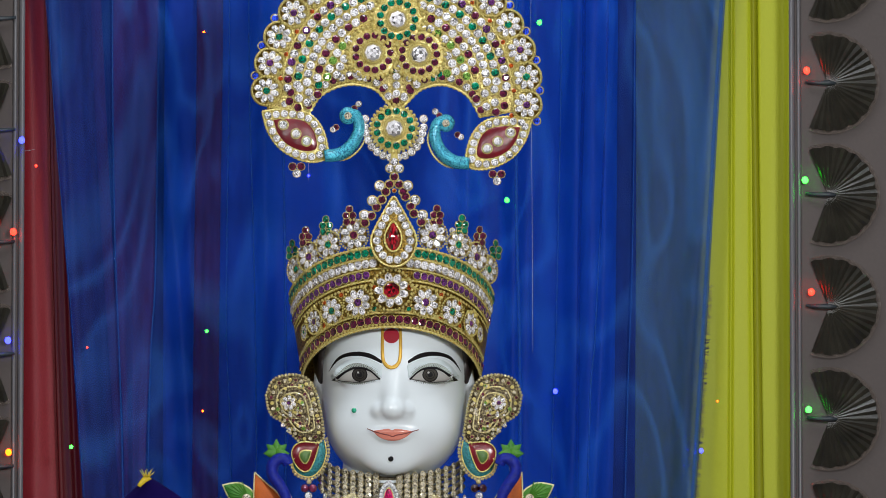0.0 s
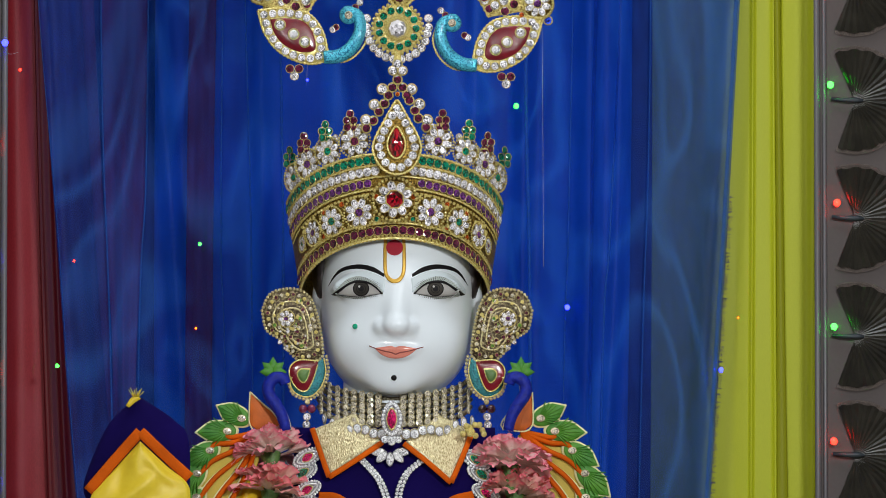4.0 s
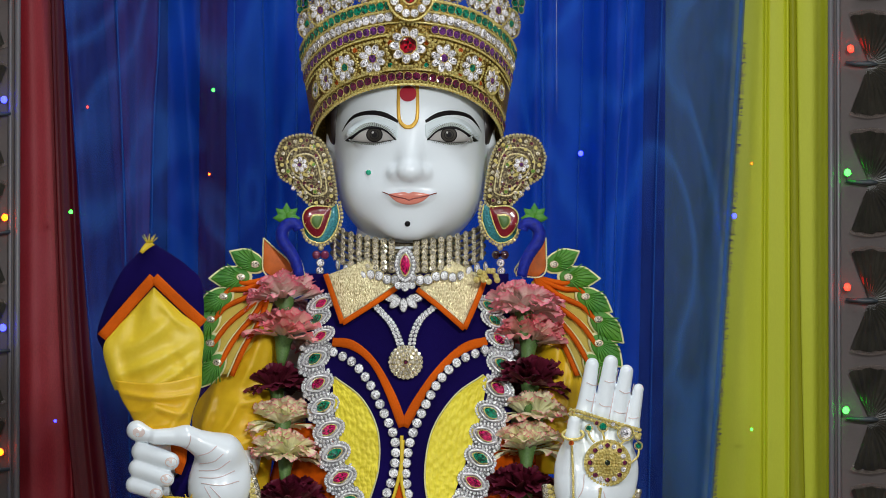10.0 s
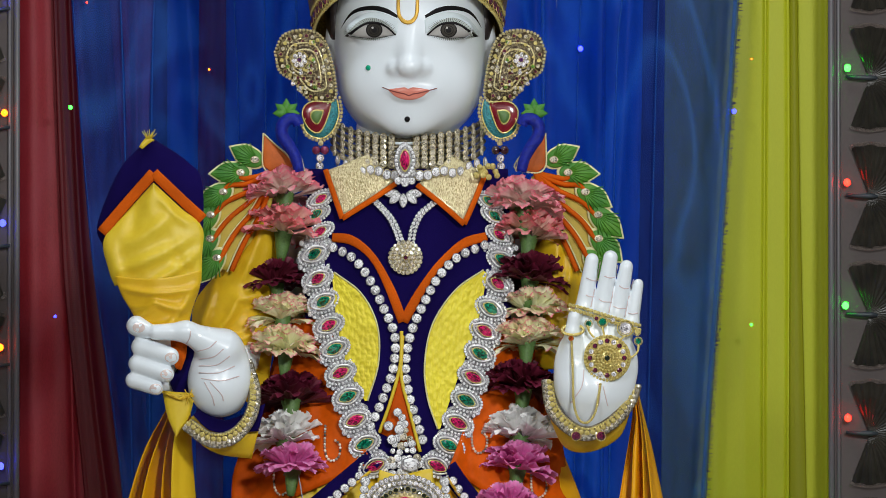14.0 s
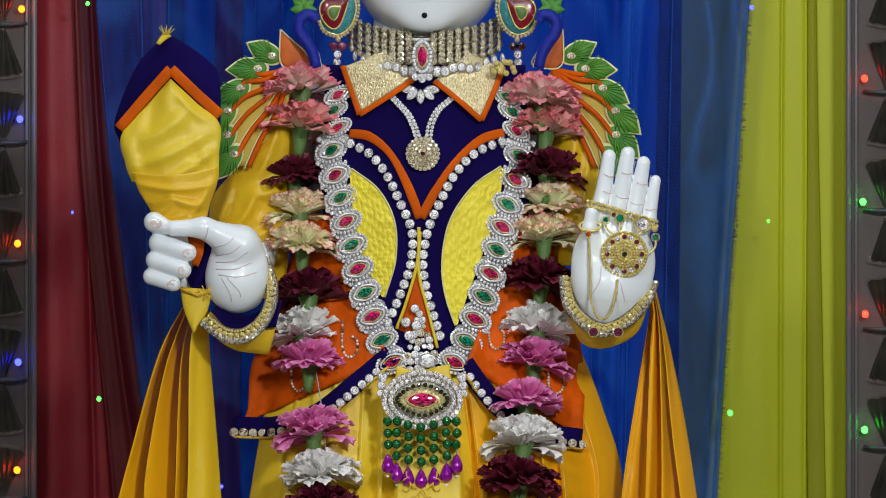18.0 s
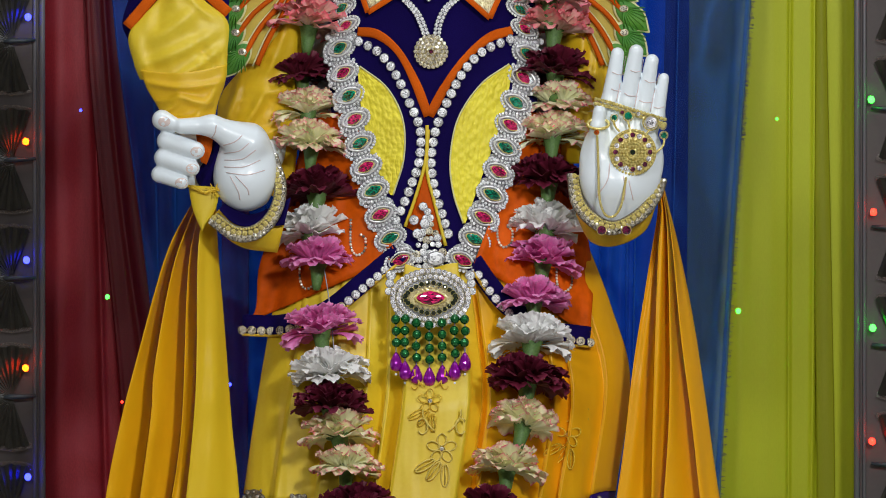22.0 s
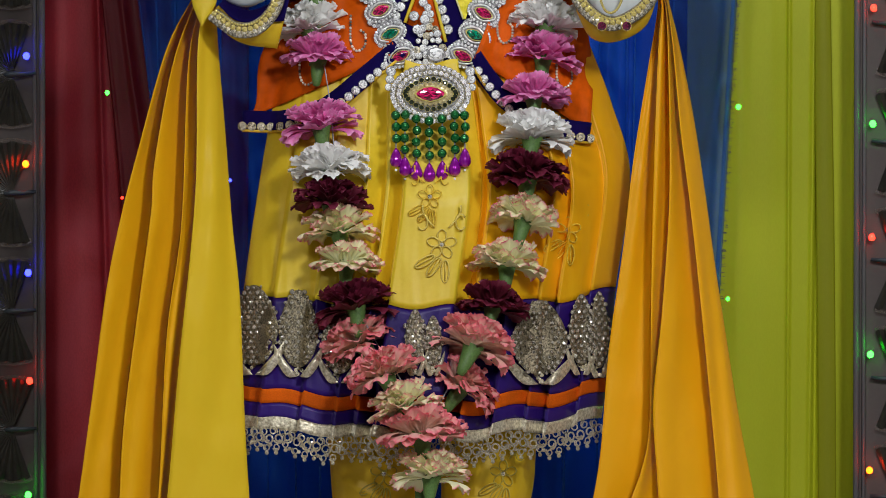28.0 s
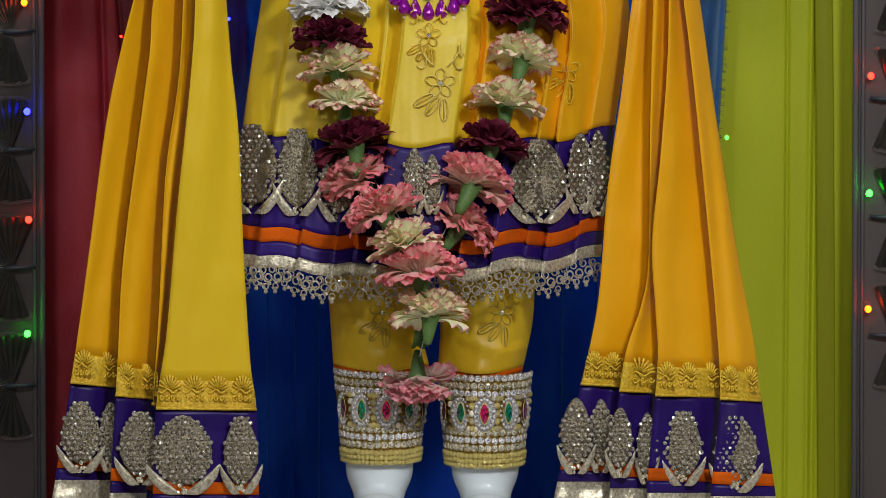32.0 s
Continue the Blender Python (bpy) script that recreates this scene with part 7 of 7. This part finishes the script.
for links, lean in ((LINK_L, 24), (LINK_R, -26)):
    for i, (X, Y, c) in enumerate(links):
        D = torso(X, Y, 16)
        a = math.degrees(math.asin((X - 722) / 235)) * 0.8
        t = lean if i > 2 else lean * 1.1
        ct, st = math.cos(radians(-t)), math.sin(radians(-t))

        def spin(x, y):
            return X + x * ct - y * st, Y + x * st + y * ct
        w, h = (30.5, 20) if i > 2 else (28, 14)
        piece("link_plate", plate([spin(w * math.cos(g), h * math.sin(g)) for g in np.linspace(0, 6.2832, 21)[:-1]], D, 6, 0.5), "silver", neckl, "silver oval link")
        for k in range(26):
            g = 2 * math.pi * k / 26
            x, y = spin(0.93 * w * math.cos(g), 0.93 * h * math.sin(g))
            stone(neckl, x, y, D - 2.5, 2.9, "rhinestone", face=a + random.uniform(-12, 12), tip=random.uniform(-12, 12), turn=random.uniform(0, 360))
        rim_ = [spin(0.72 * w * math.cos(g), 0.66 * h * math.sin(g) * (1 - 0.3 * abs(math.cos(g)) ** 1.5)) for g in np.linspace(0, 6.2832, 29)]
        piece("bright_rim", tube([(x, y, D - 4) for x, y in rim_], 1.6, 6, False), "bright_silver", neckl, "polished silver rim")
        stone(neckl, X, Y, D - 5, 9.4 if i > 2 else 7.5, "pink_gem" if c == "red" else "green_gem", "oval_stone", "marquise", turn=t, face=a, long=1.9)
        if i + 1 < len(links) and i > 1:
            nx_, ny_ = links[i + 1][:2]
            mx_, my_ = (X + nx_) / 2, (Y + ny_) / 2
            o = -1 if lean > 0 else 1
            piece("link_bridge", plate([(mx_ + 30 * math.cos(g), my_ + 13 * math.sin(g)) for g in np.linspace(0, 6.2832, 17)[:-1]], D + 4, 4, 0.5), "silver", neckl, "silver bridge between links")
            for dx, dy, r in ((27, 1, 5.4), (20, 7, 3.6), (19, -6, 3.4), (-22, -1, 4.4), (-28, 5, 3.4), (-16, 4, 3.0)):
                stone(neckl, mx_ + o * dx, my_ + dy, D + 1, r, "rhinestone", face=a + random.uniform(-8, 8), turn=random.uniform(0, 360))
BX, BY, BD = 717, 938, -190
piece("belt_plate", plate([(BX + 72 * math.cos(g), BY + 52 * math.sin(g)) for g in np.linspace(0, 6.2832, 37)[:-1]], BD, 8, 2), "silver", neckl, "silver oval medallion")
for rx, ry, n, r, c in ((67, 48, 42, 5.4, "crystal"), (56, 38, 36, 4.8, "crystal"), (45, 27, 26, 4.8, "dark_gem"), (36, 19, 24, 3.4, "paleg")):
    for k in range(n):
        g = 2 * math.pi * k / n
        pinch = 1 - (0.35 * abs(math.cos(g)) ** 2 if rx < 50 else 0)
        stone(neckl, BX + rx * math.cos(g), BY + ry * math.sin(g) * pinch, BD - 6 - (67 - rx) * 0.08, r, c, face=random.uniform(-15, 15), tip=random.uniform(-15, 15))
piece("belt_stone_plate", plate([(BX + 40 * math.cos(g), BY + 20 * math.sin(g) * (1 - 0.3 * abs(math.cos(g)))) for g in np.linspace(0, 6.2832, 25)[:-1]], BD - 7, 4, 2), "paleg", neckl, "gold bed of the centre stone")
stone(neckl, BX, BY, BD - 10, 14, "pink_gem", "centre_stone", "marquise", long=2.0, label="ruby marquise stone")
for i in range(9):
    y = 798 + 12 * i
    half = 8 + 4.2 * i
    m = int(2 * half / 13) + 1
    for k in range(m):
        x = 714 - half + 2 * half * (k + 0.5) / m + random.uniform(-2, 2)
        stone(neckl, x, y + random.uniform(-3, 3), torso(x, y, 16), random.choice((5.0, 6.2, 7.4)), random.choice(("rhinestone", "rhinestone", "bronze_crystal")), face=random.uniform(-10, 10), tip=random.uniform(-10, 10))
stone(neckl, 727, 868, torso(727, 868, 24), 13, "rhinestone", "oval_stone", long=1.3)
for x, y, r in ((704, 776, 8), (688, 800, 9), (707, 806, 9), (694, 824, 9), (712, 785, 7)):
    stone(neckl, x, y, torso(x, y, 18), r, "rhinestone")
for s in (-1, 1):
    for q in (0, 1, 2):
        stone(neckl, BX + s * (70 + 2 * q), BY - 40 + 14 * q, BD, 9 - q, "rhinestone")
TASSEL = (656, 672, 692, 715, 738, 760, 778)
for i, X in enumerate(TASSEL):
    e = abs(i - 3) / 3
    y = 996 - 20 * e ** 1.5
    piece("thread", tube([(X, y - 14, BD - 4), (X, y + 76, BD - 8)], 1.2, 5), "white_wire", neckl)
    for k in range(4 if i in (1, 2, 3, 4, 5) else 3):
        stone(neckl, X + random.uniform(-1, 1), y + 20.5 * k - (10 if i in (1, 2, 3, 4, 5) else 0), BD - 8, 8.6, "green_bead", "green_bead", "bead")
    yy = y + (20.5 * 3 + 12 if i in (1, 2, 3, 4, 5) else 20.5 * 2 + 26)
    stone(neckl, X, yy + 8, BD - 8, 11.5, "purple_bead", "violet_drop", "drop", label="violet pearl drop")
    stone(neckl, X, yy + 30, BD - 8, 2.5, "rhinestone", "bead", "bead")

# bracelets
for pts, lift, nm in (([(436, 690, -196), (450, 740, -214), (440, 786, -232), (410, 818, -240), (372, 822, -240), (334, 796, -228)], 0, "left"),
                      ([(972, 722, -214), (980, 768, -238), (1008, 800, -252), (1043, 812, -256), (1086, 790, -250), (1112, 758, -236), (1122, 730, -222)], 0, "right")):
    br = thing("bracelet", pts[3][0], pts[3][1], pts[3][2], "gold and crystal bracelet around the statue's wrist", "bracelet", "bracelets")
    cx, cy = (385, 730) if nm == "left" else (1048, 730)
    for f, r, c, st in ((0.92, 2.6, "gold", 5.0), (1.0, 5.0, "gold", 10.5), (1.065, 4.6, "bronze_crystal", 9.5), (1.125, 4.4, "sequin", 9.0)):
        line = [(cx + (x - cx) * f, cy + (y - cy) * f, d - 4 * (f - 1)) for x, y, d in pts]
        piece("band", tube(line3(line, 40), 5.0, 6), "bronzelace", br, "dark gold band")
        for x, y, d in along(line, st):
            stone(br, x, y, d - 4, r, c, "bead" if c == "gold" else "stone", "bead" if c == "gold" else "round", face=random.uniform(-20, 20), tip=random.uniform(-20, 20))
    if nm == "right":
        stone(br, 1020, 818, -262, 9, "maroon_gem")
        stone(br, 1064, 818, -262, 9, "maroon_gem")

# hand jewel
hj = thing("hand_jewel", 1075, 680, -262, "gold hand jewel with a round medallion, finger band and chains", "hand jewellery")
HD = -266
piece("medallion", plate([(1075 + 42 * math.cos(g), 680 + 41 * math.sin(g)) for g in np.linspace(0, 6.2832, 33)[:-1]], HD, 7, 4), "gold", hj, "gold medallion")
for R, n, r, cs in ((39, 40, 2.8, ("gold",)), (30.5, 16, 5.0, ("maroon_gem", "crystal")), (22, 26, 2.4, ("gold",)), (17, 20, 2.4, ("gold",)), (11, 12, 2.6, ("gold",))):
    for k in range(n):
        g = 2 * math.pi * k / n
        stone(hj, 1075 + R * math.cos(g), 680 + R * math.sin(g), HD - 4 - (40 - R) * 0.25, r, cs[k % len(cs)], "bead" if r < 3 else "stone", "bead" if r < 3 else "round")
stone(hj, 1075, 680, HD - 14, 5.5, "dark_gem")
for off in (0, 8):
    for x, y in along([(1010, 586 + off), (1034, 592 + off), (1068, 603 + off), (1104, 614 + off), (1132, 622 + off)], 6.4):
        stone(hj, x, y, HD + 8, 3.6, "gold", "bead", "bead")
for x, y, r, c in ((1042, 619, 5.5, "green_gem"), (1067, 616, 7.5, "green_gem"), (1107, 627, 11.5, "crystal"), (1130, 650, 6, "green_gem"), (1085, 612, 4, "crystal"), (1056, 610, 4, "maroon_gem"), (1128, 634, 5, "gold")):
    stone(hj, x, y, HD + 2, r, c)
    stone(hj, x, y, HD + 3, r * 1.2, "gold", "bezel", "ring")
for pts in ([(1040, 622), (1044, 634), (1052, 644)], [(1066, 624), (1068, 632), (1070, 640)], [(1106, 640), (1100, 646), (1096, 650)], [(1131, 656), (1128, 670), (1116, 680)]):
    piece("chain", tube([(x, y, HD + 2) for x, y in curve(pts, 10)], 2.0, 6), "gold", hj)
piece("thumb_ring", tube([(1014 + 19 * math.cos(g), 630 + 9 * math.sin(g), HD + 6 - 10 * math.sin(g)) for g in np.linspace(0, 6.2832, 25)], 2.6, 6), "gold", hj, "gold thumb ring")
stone(hj, 1011, 645, HD - 8, 5, "amber_gem")
for x, y in along([(1012, 652), (1014, 700), (1016, 760), (1026, 790), (1042, 793), (1054, 775), (1060, 745), (1063, 726)], 3.7):
    stone(hj, x, y, HD + 4 - 12 * math.exp(-((y - 715) / 50) ** 2) - 14 * math.exp(-((y - 780) / 40) ** 2), 2.4, "gold", "chain_bead", "bead")
stone(hj, 1064, 724, HD, 5, "gold", "bead", "bead")

# anklets
for xc, nm in ((631, 0), (815, 1)):
    an = thing("anklet", xc, 1880, -60, "wide crystal anklet with a row of coloured marquise stones", "anklet", "anklets")
    dx0 = 0 if nm == 0 else 2

    def band_x(y):
        return 84 - 16 * (y - 1708) / 172

    def on(g, y):
        R = band_x(y)
        return xc + R * math.sin(g), y + 10 * math.cos(g) + (6 if nm else 0), -R * math.cos(g) - 4
    piece("cuff_band", (lambda n=30, m=8: ([on(-1.57 + 3.14 * j / n, 1712 + 160 * i / m) for i in range(m + 1) for j in range(n + 1)],
                                           [(i * (n + 1) + j, (i + 1) * (n + 1) + j, (i + 1) * (n + 1) + j + 1, i * (n + 1) + j + 1) for i in range(m) for j in range(n)]))(), "goldground", an, "dull gold band")
    for y, r, c, st in ((1714, 6.6, "crystal", 13), (1728, 6.6, "bronze_crystal", 13), (1742, 6.6, "crystal", 13), (1811, 6.6, "bronze_crystal", 13), (1825, 6.6, "crystal", 13), (1839, 6.6, "bronze_crystal", 13),
                        (1853, 5.6, "gold", 9), (1862, 5.4, "gold", 9), (1871, 5.0, "gold", 9)):
        n = int(math.pi * band_x(y) / st)
        for k in range(n + 1):
            g = -1.45 + 2.9 * k / n
            x, yy, d = on(g, y + random.uniform(-1, 1))
            stone(an, x, yy, d - 2, r, c, "bead" if c == "gold" else "stone", "bead" if c == "gold" else "round", face=math.degrees(g) + random.uniform(-8, 8), turn=random.uniform(0, 360))
    for k, c in enumerate(("maroon_gem", "green_gem", "pink_gem", "green_gem", "maroon_gem")):
        g = -1.16 + 0.58 * k + (0.12 if nm == 0 else 0.0)
        x, y, d = on(g, 1777)
        f = math.degrees(g)
        cg = math.cos(g)
        piece("marquise_setting", plate([(x + 22 * cg * math.sin(h), y - 32 * math.cos(h)) for h in np.linspace(0, 6.2832, 21)[:-1]], d - 3, 5, 3), "silver", an, "silver setting")
        for h in np.linspace(0, 6.2832, 19)[:-1]:
            stone(an, x + 17.5 * cg * math.sin(h) * (1 - 0.15 * abs(math.cos(h))), y - 26 * math.cos(h), d - 7, 2.9, "crystal", face=f)
        stone(an, x, y, d - 8, 9, c, "marquise_stone", "marquise", turn=90, face=f, long=2.2)
        for dy, dr in ((-27, 0.29), (27, 0.29), (-14, 0.29), (14, 0.29), (0, 0.29), (-27, 0.2), (27, 0.2), (-27, 0.38), (27, 0.38)):
            x2, y2, d2 = on(g + dr, 1777 + dy)
            stone(an, x2, y2, d2 - 2, 6 if dr == 0.29 else 4.5, random.choice(("gold", "paleg", "bronze_crystal")), "bead", "bead", face=f + 16)


# ---- flower garland ----
def carnation_geo(seed):
    rnd = random.Random(seed)
    V, F, rim = [], [], []
    layers = ((8, 12, 1.0, 0.0), (8, 24, 1.03, 0.02), (8, 36, 1.02, 0.04), (7, 49, 0.97, 0.06), (7, 61, 0.92, 0.08), (6, 72, 0.86, 0.10), (4, 83, 0.80, 0.11))
    for n, lift, reach, base in layers:
        for k in range(n):
            yaw = 2 * math.pi * (k + rnd.uniform(-0.35, 0.35)) / n + lift * 0.13
            el = radians(lift + rnd.uniform(-10, 10))
            L = reach * rnd.uniform(0.84, 1.05)
            half = 5.0 / n * rnd.uniform(0.8, 1.15)
            curl = rnd.uniform(-0.5, 0.15)
            ph, fq, amp = rnd.uniform(0, 6.28), rnd.uniform(6.0, 10.0), rnd.uniform(0.05, 0.10)
            m, w = 8, 32
            o = len(V)
            nick = [0.06 * (j % 2) * rnd.random() + rnd.uniform(0.0, 0.025) for j in range(w + 1)]
            streak = [rnd.uniform(-0.10, 0.10) for _ in range(w + 1)]
            for i in range(m + 1):
                r = i / m
                for j in range(w + 1):
                    s = 2 * j / w - 1
                    spread = half * (0.16 + 0.84 * r ** 0.85)
                    a = yaw + s * spread
                    edge = 1.0 - 0.09 * s * s - nick[j] * (i == m) + 0.04 * math.sin(3.1 * s + ph)
                    rr = L * r * edge
                    e = el + curl * r * r
                    ruff = amp * r ** 2.2 * math.sin(fq * s + ph) + 0.022 * r ** 3 * math.sin(2.9 * fq * s + 2 * ph)
                    V.append((rr * math.cos(e) * math.cos(a) - ruff * math.sin(e) * math.cos(a), rr * math.cos(e) * math.sin(a) - ruff * math.sin(e) * math.sin(a), base + rr * math.sin(e) + ruff * math.cos(e)))
                    rim.append(max(0.0, r ** 4 * (0.88 + 0.12 * abs(s)) + streak[j] * r * r))
            for i in range(m):
                for j in range(w):
                    q = o + i * (w + 1) + j
                    F.append((q, q + 1, q + w + 2, q + w + 1))
    return V, F, rim


def calyx_geo(seed):
    rnd = random.Random(seed)
    V, F = [], []
    prof = ((0.0, -0.66), (0.09, -0.64), (0.13, -0.50), (0.17, -0.30), (0.20, -0.10), (0.23, 0.04))
    n = 15
    for i, (r, z) in enumerate(prof):
        for k in range(n):
            g = 2 * math.pi * k / n
            tooth = 0.10 * abs(math.sin(2.5 * g)) if i == len(prof) - 1 else 0
            V.append(((r + tooth * 0.5) * math.cos(g), (r + tooth * 0.5) * math.sin(g), z + tooth))
    for i in range(len(prof) - 1):
        for k in range(n):
            a, b = i * n + k, i * n + (k + 1) % n
            F.append((a, b, b + n, a + n))
    return V, F


PETALS = []
for q in range(5):
    v, f, rim = carnation_geo(300 + q)
    me = mesh_of("petals", v, f, "c_pink", True, flat=True)
    at = me.attributes.new("rim", "FLOAT", "POINT")
    at.data.foreach_set("value", rim)
    PETALS.append(me)
CALYX = mesh_of("calyx", *calyx_geo(1), "calyx", True, flat=True)

garland = thing("flower_garland", 718, 1780, -180, "garland of pink, cream, maroon and white carnations strung in two strands", "flower garland")
FLOWERS = [  # X, Y, kind, radius, lean to the right, tip away
    (504, 378, "pink", 72, -8, 28), (502, 442, "coral", 72, 6, 14), (490, 532, "maroon", 60, -6, 20), (500, 596, "cream", 62, 0, 38), (506, 654, "cream", 66, 4, 22), (516, 742, "maroon", 72, 0, 34),
    (506, 812, "white", 74, -4, 22), (518, 862, "magenta", 66, 4, 24), (524, 984, "magenta", 70, -4, 16), (540, 1062, "white", 72, -6, 22), (542, 1122, "maroon", 72, 4, 14), (556, 1168, "cream", 70, -6, 18),
    (568, 1228, "cream", 64, 4, 18), (586, 1304, "maroon", 72, -6, 24), (600, 1366, "coral", 74, -26, 18), (640, 1424, "coral", 74, -24, 10), (674, 1478, "cream", 66, -18, 16), (702, 1530, "coral", 78, -4, 14), (718, 1604, "cream", 68, 6, 20),
    (928, 398, "pink", 72, 4, 32), (936, 450, "coral", 70, 6, 20), (938, 526, "maroon", 70, 6, 16), (946, 586, "cream", 66, 4, 18), (932, 640, "cream", 66, 2, 20), (926, 720, "maroon", 70, 4, 22), (920, 806, "white", 74, 4, 30),
    (916, 860, "magenta", 68, 6, 16), (900, 932, "magenta", 64, 0, 26), (896, 1004, "white", 74, 8, 28), (888, 1076, "maroon", 74, 4, 26), (880, 1150, "cream", 68, 14, 32), (852, 1228, "cream", 68, 4, 24),
    (826, 1302, "maroon", 64, 12, 30), (790, 1372, "coral", 76, 26, 34), (768, 1444, "coral", 70, 34, 22)]


def carnation(X, Y, D, kind, r, lean, tip, q):
    m = Matrix.Translation(P(X, Y + 6, D)) @ pose(0, 0, 0, -tip, lean, 0) @ pose(0, 0, 0, 0, 0, 71 * q) @ Matrix.Diagonal((1.03 * r * UNIT, 1.03 * r * UNIT, 0.88 * r * UNIT, 1))
    ob = hang(new("petals", PETALS[q % 5]), garland, m)
    ob.name = "carnation"
    PLACE[ob.name] = m
    ob.material_slots[0].link = "OBJECT"
    ob.material_slots[0].material = M["c_" + kind]
    tagged(ob, {"pink": "pink", "coral": "coral pink", "maroon": "dark maroon", "cream": "cream with pink edges", "white": "white", "magenta": "magenta pink"}[kind] + " carnation")
    cm = Matrix.Translation(P(X, Y + 6, D)) @ pose(0, 0, 0, -tip, lean, 0) @ Matrix.Diagonal((r * UNIT, r * UNIT, r * UNIT, 1))
    cal = new("calyx", CALYX)
    cal.parent = ob
    cal.matrix_parent_inverse = m.inverted()
    cal.matrix_basis = cm
    return ob


def front(X, Y):
    d = torso(X, Y, 0) if Y < 900 else on_skirt(X, min(Y, 1500), 0)
    if 850 < Y < 1000:
        d = min(d, torso(X, 850) - 40 * (Y - 850) / 150)
    return d


for q, (X, Y, kind, r, lean, tip) in enumerate(FLOWERS):
    carnation(X, Y + 14, front(X, Y) - 52, kind, r, lean, 0.5 * tip, q)
carnation(696, 1716, -150, "pink", 66, 180, 0, 3)
for pts in ([(500, 330), (500, 600), (515, 800), (540, 960), (560, 1200), (600, 1340), (690, 1490), (716, 1600), (700, 1690)], [(925, 350), (940, 600), (920, 850), (890, 1050), (850, 1250), (790, 1380), (716, 1520)]):
    piece("string", tube([(x, y, front(x, y) - 40) for x, y in curve(pts, 60)], 1.2, 5), "white_wire", garland, "white cotton string")
for X, Y, D in ((704, 1640, -160), (700, 1668, -156)):
    m = Matrix.Translation(P(X, Y, D)) @ pose(0, 0, 0, 10, 180, 0) @ Matrix.Diagonal((60 * UNIT, 60 * UNIT, 60 * UNIT, 1))
    hang(new("calyx", CALYX), garland, m)
